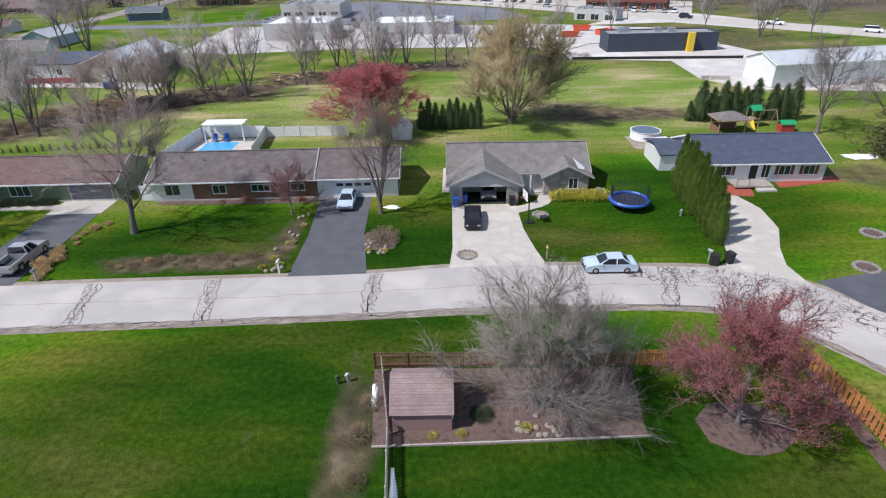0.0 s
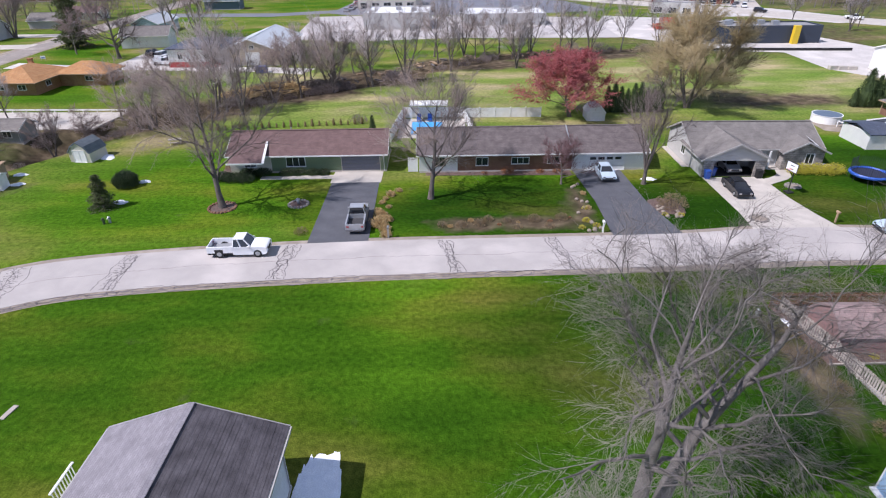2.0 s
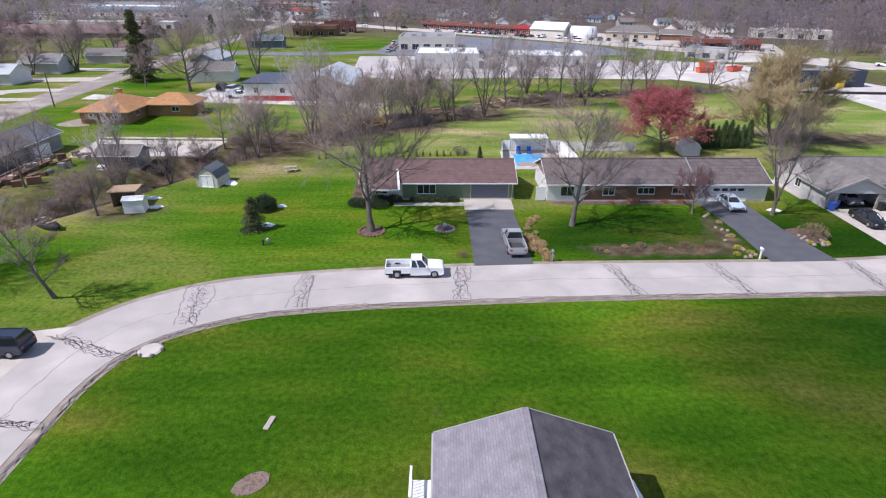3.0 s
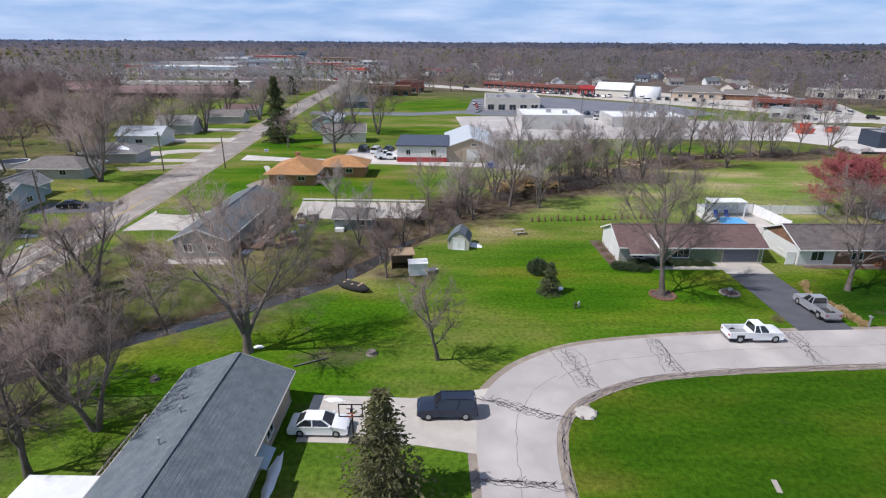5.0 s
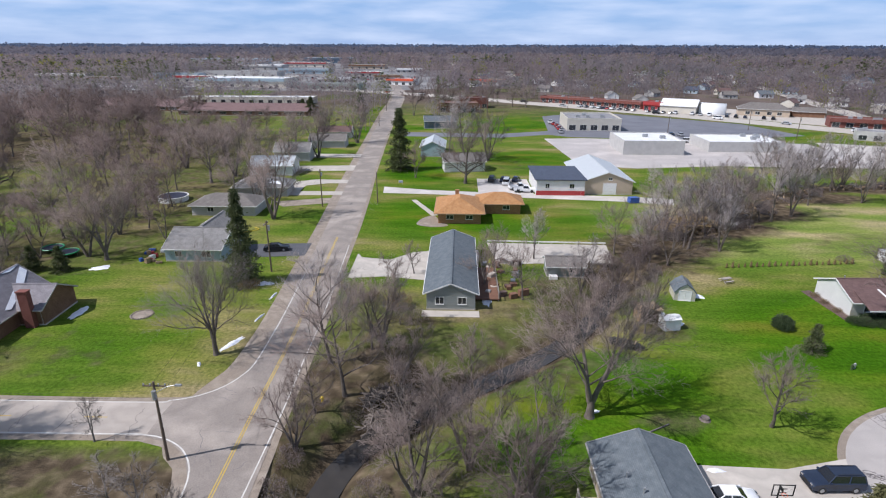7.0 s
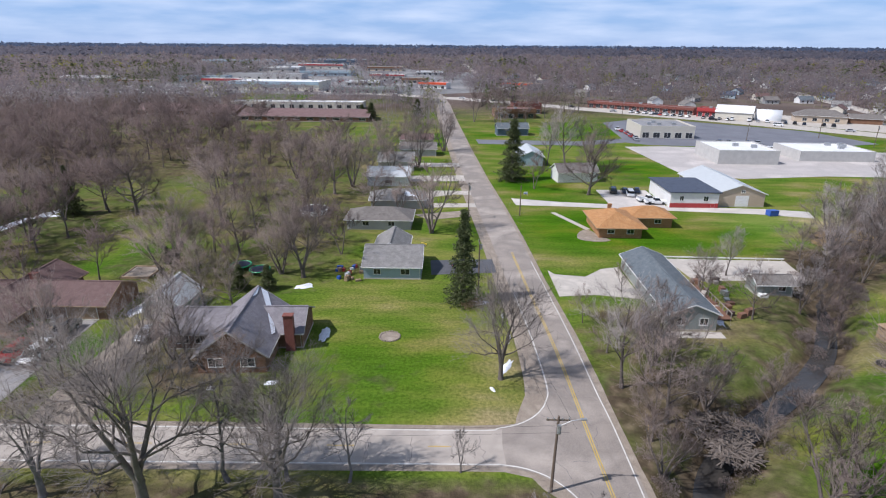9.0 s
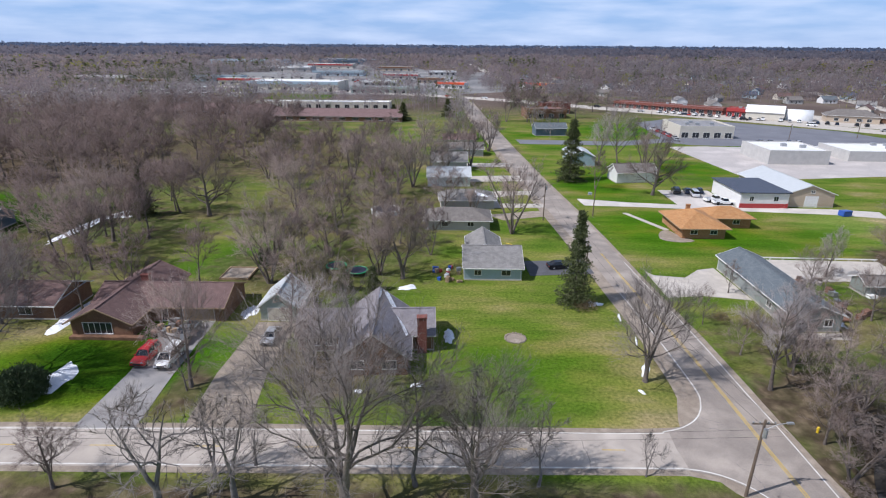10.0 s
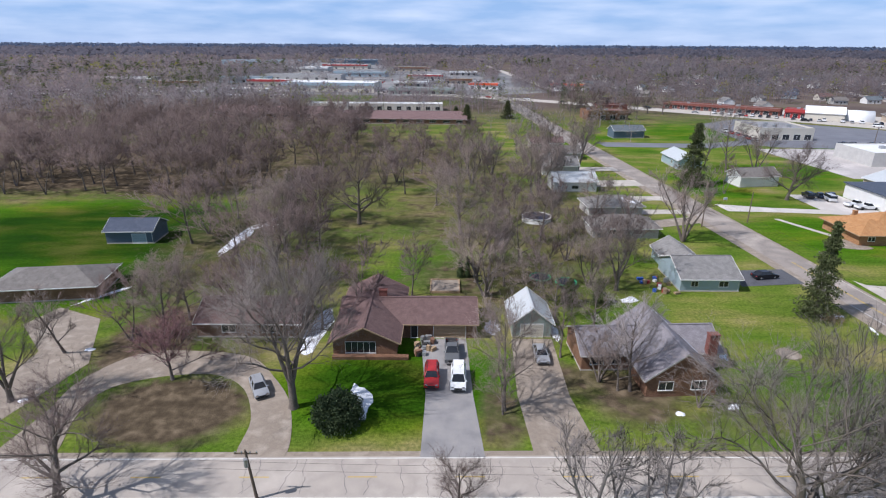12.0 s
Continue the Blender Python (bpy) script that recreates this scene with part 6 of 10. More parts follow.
            br = jag(q, aside(d, rng.uniform(0.5, 1.0)) + Vector((0, 0, 0.2 - droop * 0.4)), length * rng.uniform(0.28, 0.5) * (1.2 - 0.5 * g), 3, 0.18, 0.04 - droop * 0.1)
            if light:
                for e0, e1 in zip(br, br[1:]):
                    blade(e0, e1, max(0.03, r * 0.5))
            else:
                wood.tube(br, [max(0.012, r * 0.3 * (1 - 0.75 * j2 / 3)) for j2 in range(4)], 3, False)
            for m in range(7):
                b = br[m % 3].lerp(br[m % 3 + 1], rng.random())
                spray(b, br[3] - br[0], length * rng.uniform(0.2, 0.36), twigs)
        for m in range(4):
            spray(limb[4].lerp(limb[5], m / 3), limb[5] - limb[4], length * 0.3, twigs)
    for t, radii in starts:
        for m in range(5):
            spray(t[6].lerp(t[7], m / 4), t[7] - t[6], spread * 0.3, twigs)
    return wood, fine, bud


def tree_kind(label, bark, twig, bud_mat=None, category="tree", **k):
    ob = base("tree", 0, 0, 0, 0, label, category, "bare trees")
    wood, fine, bud = bare_tree(**k)
    wood.part("trunk", M[bark], ob, smooth=True)
    cr = fine.part("crown", M[twig], ob, round_at=(0, 0, k["height"] * 0.5))
    if bud.v:
        bud.part("bud_haze", M[bud_mat], cr)
    return ob


kinds = {
    "big": tree_kind("large leafless shade tree with a broad grey-brown crown", "bark", "twig", seed=1, height=14, spread=7.5, trunk_r=0.32, limbs=15, subs=9, twigs=11, fork=0.2, twig_w=0.022, limb_r=0.42),
    "big2": tree_kind("large leafless shade tree with spreading limbs", "bark", "twig", seed=2, height=14, spread=8, trunk_r=0.36, limbs=15, subs=9, twigs=11, fork=0.14, leaders=4, split=1.8, up=0.75, twig_w=0.022, limb_r=0.42),
    "multi": tree_kind("leafless tree with several stems from one base", "bark", "twig", seed=3, height=13, spread=5.5, trunk_r=0.3, limbs=16, subs=7, twigs=7, fork=0.22, leaders=4, up=0.9, twig_w=0.03, light=True),
    "slim": tree_kind("slim upright leafless young tree", "bark", "twig", seed=5, height=11, spread=3.6, trunk_r=0.16, limbs=12, subs=6, twigs=7, fork=0.2, up=0.9),
    "oak": tree_kind("old leafless oak with heavy crooked limbs", "bark", "twig_wood", seed=6, height=13, spread=8.0, trunk_r=0.42, limbs=16, subs=9, twigs=12, fork=0.18, up=0.4, twig_w=0.018, crook=0.3),
    "oak2": tree_kind("old leafless oak with dark crooked limbs", "bark", "twig_wood", seed=26, height=11.5, spread=6.4, trunk_r=0.3, limbs=13, subs=8, twigs=12, fork=0.18, up=0.4, twig_w=0.018, crook=0.3),
    "gnarl": tree_kind("gnarled dark leafless tree with stubby crooked branches", "bark_pale", "bark_pale", seed=52, height=12.5, spread=6.2, trunk_r=0.32, limbs=13, subs=6, twigs=4, fork=0.2, leaders=2, split=2.2, up=0.6, twig_w=0.03, crook=0.34, limb_r=0.55),
    "red": tree_kind("red-budding maple with a rounded crown", "bark_pale", "twig_rust", "bud_red", seed=7, height=8.5, spread=4.8, trunk_r=0.15, limbs=26, subs=9, twigs=12, fork=0.06, buds=1, up=0.45, limb_r=0.4, twig_w=0.02, bud_size=0.06),
    "redfar": tree_kind("red-budding maple with a dense rounded pink crown", "bark", "twig_red", "bud_red", seed=47, height=8.2, spread=4.8, trunk_r=0.17, limbs=24, subs=8, twigs=9, fork=0.2, buds=2, up=0.4, limb_r=0.4, twig_w=0.024, bud_size=0.085),
    "willow": tree_kind("yellow-green budding willow with leaning trunks", "bark", "twig_willow", "bud_green", seed=8, height=13, spread=6.8, trunk_r=0.26, limbs=34, subs=10, twigs=18, fork=0.08, leaders=5, buds=0, twig_w=0.036, up=0.65, limb_r=0.3),
    "plum": tree_kind("small dusky purple ornamental tree", "bark", "twig_plum", seed=9, height=5, spread=3.2, trunk_r=0.11, limbs=14, subs=7, twigs=8, fork=0.2, up=0.45),
    "greyshrub": tree_kind("grey many-stemmed leafless garden tree", "bark_pale", "twig_grey", seed=10, height=8, spread=5.0, trunk_r=0.13, limbs=30, subs=9, twigs=14, fork=0.06, leaders=5, up=0.85, droop=0.05, twig_w=0.013, limb_r=0.4),
    "lot": tree_kind("leafless boundary tree among brush", "bark", "twig", seed=11, height=12, spread=6.4, trunk_r=0.2, limbs=13, subs=7, twigs=7, fork=0.22, up=0.55, twig_w=0.02, light=True),
    "lot2": tree_kind("leafless boundary tree with a narrow crown", "bark", "twig", seed=12, height=12, spread=5.6, trunk_r=0.2, limbs=13, subs=7, twigs=7, fork=0.25, leaders=3, up=0.65, twig_w=0.02, light=True),
    "green": tree_kind("tree with a haze of pale green new leaves", "bark", "twig", "bud_green", seed=13, height=9, spread=4.5, trunk_r=0.2, limbs=12, subs=7, twigs=5, fork=0.2, buds=1),
    "near": tree_kind("tall grey leafless tree with crooked limbs and drooping fine twigs", "bark_pale", "twig_near", seed=24, height=20, spread=7.6, trunk_r=0.62, limbs=26, subs=9, twigs=11, fork=0.34, droop=0.24, twig_w=0.012, up=0.5, limb_r=0.42, sway=0.065, crook=0.27, leaders=2, split=2.0, leans=((-0.34, 0.02, 1), (0.13, 0.17, 1))),
    "oakbig": tree_kind("great old leafless oak with upright crooked limbs", "bark", "twig_near", seed=63, height=14, spread=8.6, trunk_r=0.36, limbs=24, subs=9, twigs=9, fork=0.14, leaders=4, split=2.6, up=0.65, twig_w=0.017, crook=0.26, limb_r=0.5),
    "whip": tree_kind("slender leafless street tree with long crooked whips", "bark_pale", "bark_pale", seed=71, height=14, spread=4.2, trunk_r=0.2, limbs=11, subs=5, twigs=4, fork=0.28, up=0.95, twig_w=0.035, crook=0.24, limb_r=0.5, sway=0.1),
    "creek": tree_kind("tall grey leafless creek-side tree with several stems", "bark", "twig_pale", seed=81, height=17, spread=6.2, trunk_r=0.3, limbs=20, subs=7, twigs=7, fork=0.24, leaders=4, up=0.95, twig_w=0.026, light=True),
    "creek2": tree_kind("tall leafless creek-side tree with a brown crown", "bark", "twig_pale", seed=82, height=17, spread=6.6, trunk_r=0.26, limbs=16, subs=7, twigs=7, fork=0.26, up=0.85, twig_w=0.026, light=True),
    "wood": tree_kind("leafless woodland tree with a hazy brown crown", "bark", "twig_wood", seed=14, height=13, spread=7.0, trunk_r=0.2, limbs=12, subs=6, twigs=4, fork=0.3, up=0.6, twig_w=0.055, light=True),
    "wood2": tree_kind("leafless woodland tree with a rounded mauve crown", "bark", "twig_wood", seed=15, height=13.5, spread=6.6, trunk_r=0.22, limbs=12, subs=6, twigs=4, fork=0.28, leaders=2, up=0.65, twig_w=0.055, light=True),
    "wood3": tree_kind("leafless woodland tree with a broad thin crown", "bark", "twig_wood", seed=16, height=12, spread=7.6, trunk_r=0.2, limbs=12, subs=6, twigs=4, fork=0.34, up=0.5, twig_w=0.055, light=True),
}
used = set()


def plant(kind, x, y, size=1.0, rot=0.0, z=-0.02, label="", wide=1.0):
    z += float(ground_z(np.array(x), np.array(y), creek_gap(np.array(x), np.array(y))))
    m = pose(x, y, z, 0, 0, rot) @ Matrix.Diagonal((size * wide, size * wide, size, 1))
    ob = kinds[kind]
    if kind in used:
        ob = copy_thing(ob, pose(0, 0, 0))
    used.add(kind)
    ob.matrix_world = m
    return tagged(ob, label) if label else ob


TREES = [("big", -33.4, 53.2, 1.05, 20, 0.95), ("big", -57.4, 51.2, 1.2, 100, 0.95), ("near", -22.4, 9.4, 1.0, 0, 1.0), ("big2", -7.0, 57.0, 0.9, 60, 0.7), ("plum", -17.2, 57.2, 1.1, 0, 1.1),
         ("greyshrub", 6.7, 26.6, 1.12, 0, 1.08), ("red", 18.5, 25.0, 1.0, 0, 1.06), ("redfar", -10.2, 86.8, 1.24, 50, 1.6), ("willow", 11.6, 91.5, 1.3, 20, 1.0), ("big", 57.5, 83, 1.0, 45, 0.9), ("big2", 64, 77, 0.9, 0, 1.0),
         ("big2", -103.8, 36.7, 1.15, 10, 1.0), ("slim", -84.8, 35.7, 1.02, 0, 1.15), ("multi", -111.8, 24.6, 1.0, 0, 1.0), ("oak2", -113.6, 19.6, 1.0, 60, 0.9), ("oakbig", -149.6, 48.0, 0.95, 200, 0.85), ("lot", -131.1, 39.6, 1.15, 30, 1.1),
         ("creek2", -134.3, 46.5, 0.95, 60, 1.0), ("multi", -128.5, 52, 1.0, 0, 1.0), ("slim", -116.3, 44.8, 1.0, 20, 1.0), ("multi", -121.8, 25.0, 1.05, 40, 1.0), ("multi", -117, 28.5, 0.95, 80, 1.0), ("oakbig", -184.4, 25.2, 1.4, 0, 1.0), ("gnarl", -195.2, 26.8, 0.95, 0, 1.0),
         ("whip", -166.1, 29.4, 0.78, 0, 1.0), ("whip", -172.3, 29.4, 1.02, 90, 1.0), ("gnarl", -202.0, 26.0, 1.05, 110, 1.0), ("gnarl", -194.8, 31.6, 0.5, 20, 0.9), ("whip", -178.2, 29.2, 1.18, 200, 1.0), ("creek2", -191.0, 49.5, 0.85, 50, 1.0), ("oakbig", -172.5, 27.0, 0.95, 130, 1.15), ("gnarl", -198.5, 30.2, 0.75, 60, 0.8), ("gnarl", -155.0, 31.0, 0.45, 60, 0.6), ("oak2", -213.5, 28.0, 0.7, 30, 0.9),
         ("oakbig", -233.2, 45.5, 1.35, 80, 0.95), ("whip", -144.0, 20.5, 0.6, 40, 1.0), ("gnarl", -140.6, 18.2, 0.55, 10, 0.8), ("whip", -147.5, 22.0, 0.5, 150, 1.2), ("gnarl", -132.0, 18.6, 0.7, 200, 0.8), ("big", -207.6, 45.2, 1.05, 70, 0.75), ("big2", -268.3, 46.3, 1.0, 0, 0.9), ("slim", -269, 57.7, 1.1, 0, 1.1), ("oak", -251.5, 29.5, 0.95, 160, 1.1),
         ("plum", -250.6, 51.2, 1.7, 30, 1.2), ("multi", -207.7, 77.5, 1.05, 0, 1.1), ("big", -248.8, 99, 1.2, 60, 1.0), ("oak", -236.0, 119, 1.3, 20, 0.9), ("multi", -234.0, 160, 1.1, 0, 1.0), ("multi", -230.5, 163, 1.05, 80, 1.0),
         ("big", -211.2, 111, 1.2, 100, 1.0), ("multi", -199.2, 174, 1.1, 20, 1.0), ("multi", -177.0, 172.0, 0.95, 50, 1.1), ("green", -197.2, 68.0, 1.1, 20, 1.0), ("slim", -198.4, 57.4, 1.0, 200, 1.0), ("green", -191.5, 66.0, 1.05, 100, 1.0),
         ("big2", -247.5, 87.4, 1.1, 300, 1.0), ("big", -193.4, 107.2, 0.9, 0, 1.0), ("big2", -183.9, 80.5, 1.0, 40, 1.0), ("multi", -161.0, 107.5, 1.5, 80, 1.0), ("multi", -168.5, 181.0, 1.5, 30, 0.9), ("wood2", -131.5, 150.6, 0.85, 0, 0.9), ("big", -182.6, 160.4, 1.0, 0, 1.0),
         ("multi", -206.5, 161, 1.4, 60, 1.0), ("multi", -186.8, 151, 1.5, 70, 1.0), ("big", -190.5, 142, 1.2, 70, 1.0), ("oak", -116.5, 144.0, 1.2, 20, 0.9), ("creek2", -116.5, 181, 1.35, 20, 1.0), ("multi", -108.3, 177.5, 1.5, 60, 0.9), ("creek2", -122, 186, 1.1, 140, 0.9),
         ("big2", -209, 84, 1.0, 200, 1.0), ("green", -204, 82, 1.05, 0, 1.0), ("multi", -188.4, 82, 1.0, 0, 1.0), ("lot", -200, 92, 1.1, 20, 1.1), ("lot2", -201, 74, 1.0, 20, 1.0), ("big", -257, 62, 0.9, 0, 0.9), ("lot", -255.5, 68, 1.0, 0, 1.1),
         ("lot", -135.5, 64, 0.5, 0, 0.8), ("lot2", -126.5, 57, 0.55, 0, 0.9), ("slim", -126.0, 76, 0.65, 0, 1.0), ("big", 70, 70, 0.95, 0, 1.0), ("multi", -190, 95, 0.9, 0, 1.0), ("lot", -192.6, 49.5, 0.75, 0, 1.0), ("lot2", -183.6, 46.2, 0.75, 40, 1.0), ("multi", -194.5, 51.6, 0.7, 80, 1.0), ("lot", -207.8, 44.4, 0.6, 10, 1.0), ("big", -177, 124, 0.85, 0, 1.0), ("multi", -169.5, 121.5, 0.8, 60, 1.0),
         ("green", -76, 352, 1.5, 0, 1.3), ("green", -84, 357, 1.3, 80, 1.2), ("wood2", -144.5, 306, 1.5, 0, 1.0), ("wood", -133, 304, 1.4, 60, 1.0), ("wood2", -126, 316, 1.3, 90, 1.0), ("multi", -160, 212, 1.4, 0, 1.0), ("multi", -174, 215, 1.3, 40, 1.0), ("wood", -117, 296, 1.2, 30, 1.1), ("wood3", -102, 322, 1.2, 70, 1.1), ("big", -181, 196, 0.9, 0, 1.0), ("big", -186, 214, 0.9, 80, 1.0)]
for kind, x, y, size, rot, wide in TREES:
    plant(kind, x, y, size, rot, wide=wide)
rng = random.Random(21)
# boundary trees along the creek
for k in range(22):
    i = rng.randrange(62, len(creek_pts) - 8)
    cx, cy = creek_pts[i]
    if cy < 58 or cx > 8:
        continue
    plant(rng.choice(("lot", "lot2", "multi", "lot", "slim")), cx + rng.gauss(0, 3.5), cy + rng.gauss(0, 3.5), rng.uniform(0.8, 1.1), rng.uniform(0, 360), wide=1.1)
for x, y, s in ((-121, 37, 0.55), (-134.5, 31, 0.6), (-133.8, 36.4, 0.75), (-120, 21, 0.6), (-125, 43, 0.6), (-129.5, 50, 0.65), (-113.8, 71, 0.7), (-134, 55, 0.6), (-112, 76, 0.75), (-108, 66, 0.7)):
    plant(rng.choice(("multi", "lot", "lot2")), x, y, s * rng.uniform(0.9, 1.2), rng.uniform(0, 360))
for x, y, s in ((-92, 55.6, 0.62), (-94, 66, 0.7), (-91.4, 74, 0.7), (-87.2, 76.5, 0.6), (-82.5, 83.5, 0.62), (-98.5, 61, 0.6), (-64, 111.5, 0.95), (-56, 112, 0.9), (-60, 114, 0.8)):
    plant(rng.choice(("oak2", "multi", "oak2")), x, y, s * rng.uniform(0.95, 1.1), rng.uniform(0, 360), wide=0.85)
# tall trees along the creek behind the meadow
for x, y, s, k in ((-54.2, 111, 1.05, 0), (-46.4, 110, 1.0, 1), (-39.8, 114, 1.08, 0), (-34, 142, 0.95, 1), (-26.3, 143, 0.98, 0), (-17, 144, 0.95, 1), (-9.1, 143.5, 1.0, 0), (-1.9, 141, 0.95, 1), (-72.3, 91.5, 1.05, 1), (-67, 89.5, 0.9, 0),
                   (-74.7, 99, 1.05, 0), (-14.6, 127, 0.9, 0), (-30, 124, 0.85, 1), (7, 146, 0.9, 0), (16, 149, 0.85, 1), (27, 152, 0.8, 0), (-60, 108, 0.85, 1),
                   (-82, 88, 0.8, 0), (-104, 84, 0.6, 1), (-98, 70, 0.65, 0), (38, 190, 0.7, 1), (58, 204, 0.75, 0), (84, 190, 0.8, 1), (96, 178, 0.85, 0), (108, 172, 0.9, 1)):
    plant(("creek", "creek2")[k], x, y, s, x * 37, wide=0.9)
# woods west of the houses
WOODS = ("wood", "wood2", "wood3")


def grove(x0, x1, y0, y1, step, lo, hi, skip=()):
    """Woodland trees on a loose grid."""
    for i in range(int((x1 - x0) / step)):
        for j in range(int((y1 - y0) / step)):
            x, y = x0 + (i + 0.5 + rng.uniform(-0.45, 0.45)) * step, y0 + (j + 0.5 + rng.uniform(-0.45, 0.45)) * step
            if not any(a < x < b and c < y < d for a, b, c, d in skip):
                plant(rng.choice(WOODS), x, y, rng.uniform(lo, hi), rng.uniform(0, 360), wide=rng.uniform(0.95, 1.25))


grove(-400, -262, 143, 185, 10, 1.0, 1.3)
grove(-390, -250, 185, 290, 14, 1.0, 1.35)
grove(-262, -190, 165, 240, 14, 0.75, 0.95)
grove(-274, -236, 62, 140, 12, 0.95, 1.25, [(-276, -258, 60, 96)])
grove(-236, -205, 126, 165, 15, 0.8, 1.05, [(-236, -226, 126, 140)])
for x, y in ((-206, 96), (-196, 80), (-190, 118), (-201, 120), (-195, 132), (-186, 100), (-181, 92), (-199, 104), (-228, 70), (-222, 76), (-243, 62), (-236, 66), (-262, 60), (-246, 70)):
    plant(rng.choice(WOODS), x + rng.gauss(0, 1.5), y + rng.gauss(0, 1.5), rng.uniform(0.8, 1.05), rng.uniform(0, 360))


def foliage(mb, rng, p, d, size, n, flat=0.5):
    """A clump of small leaf blades round p."""
    for _ in range(n):
        c = p + Vector((rng.gauss(0, size * 0.4), rng.gauss(0, size * 0.4), rng.gauss(0, size * 0.4 * flat)))
        u = (Vector(d) + Vector((rng.gauss(0, 0.6), rng.gauss(0, 0.6), rng.gauss(0, 0.4)))).normalized() * size * rng.uniform(0.35, 0.7)
        v = u.cross(Vector((rng.gauss(0, 1), rng.gauss(0, 1), rng.gauss(0, 1)))).normalized() * size * rng.uniform(0.1, 0.22)
        mb.add((c - v, c + v, c + u), ((0, 1, 2),))


def spruce(seed, height, radius, clumps=1000, blade=0.5):
    rng = random.Random(seed)
    wood, leaf = MB().tube([(0, 0, -0.1), (0, 0, height * 0.97)], [height * 0.018 + 0.05, 0.02], 7), MB()
    for k in range(clumps):
        f = rng.random() ** 1.35
        z = height * (0.06 + 0.93 * f)
        r = radius * (1 - f) ** 0.85 * (0.66 + 0.34 * math.sin(z * 5.2 / max(1, height / 8))) * rng.uniform(0.35, 1.08) + 0.05
        a = rng.uniform(0, 2 * math.pi)
        p = Vector((math.cos(a) * r, math.sin(a) * r, z - r * 0.22))
        foliage(leaf, rng, p, (math.cos(a), math.sin(a), -0.25), blade, 5, 0.35)
        if k % 8 == 0:
            wood.tube([(0, 0, z), p], [0.03, 0.012], 3, False)
    return wood, leaf


def column(seed, height, radius, clumps=700, blade=0.28, taper=2.4):
    rng = random.Random(seed)
    wood, leaf = MB().tube([(0, 0, -0.1), (0, 0, height * 0.8)], [0.1, 0.03], 6), MB()
    lobes = [rng.uniform(0.85, 1.12) for _ in range(9)]
    core = []
    for i in range(7):
        f = i / 6
        core.append(((0, 0, height * (0.03 + 0.9 * f)), radius * 0.76 * (1 - f ** taper) ** 0.8 * (0.7 + 0.3 * min(1, f * 5))))
    leaf.tube([c[0] for c in core], [max(0.03, c[1]) for c in core], 9)
    for k in range(clumps):
        f = rng.random()
        a = rng.uniform(0, 2 * math.pi)
        r = radius * (1 - f ** taper) ** 0.8 * (0.7 + 0.3 * min(1, f * 5)) * lobes[int(a / 6.2832 * 9) % 9] * rng.uniform(0.78, 1.05)
        foliage(leaf, rng, Vector((math.cos(a) * r, math.sin(a) * r, height * (0.02 + 0.96 * f))), (math.cos(a) * 0.5, math.sin(a) * 0.5, 1.0), blade, 4, 1.0)
    return wood, leaf


def shrub(seed, radius, height, clumps=220, blade=0.3, lumps=0.0):
    rng = random.Random(seed)
    wood, leaf = MB(), MB()
    for k in range(26):
        a, t = rng.uniform(0, 6.283), rng.uniform(0.15, 1.0)
        wood.tube([(0, 0, -0.05), (math.cos(a) * radius * t * 0.5, math.sin(a) * radius * t * 0.5, height * 0.55), (math.cos(a) * radius * t, math.sin(a) * radius * t, height * rng.uniform(0.7, 1.0))], [0.02, 0.014, 0.006], 3, False)
    for k in range(clumps):
        a, t, u = rng.uniform(0, 6.283), rng.random() ** 0.5, rng.random()
        k = 1 + lumps * noise.noise(Vector((math.cos(a) * 2.2, math.sin(a) * 2.2, u * 3.0 + seed)))
        p = Vector((math.cos(a) * t * radius * k, math.sin(a) * t * radius * k, height * k * (0.1 + 0.85 * u * (1.05 - 0.55 * t * t))))
        foliage(leaf, rng, p, (math.cos(a) * 0.4, math.sin(a) * 0.4, 1), blade, 5, 0.8)
    return wood, leaf


def ever(kind_maker, bark, leaf_mat, label, category, group):
    ob = base("tree" if category != "shrub" else "shrub", 0, 0, 0, 0, label, category, group)
    w, f = kind_maker
    w.part("trunk" if category != "shrub" else "stem", M[bark], ob)
    f.part("crown", M[leaf_mat], ob)
    return ob


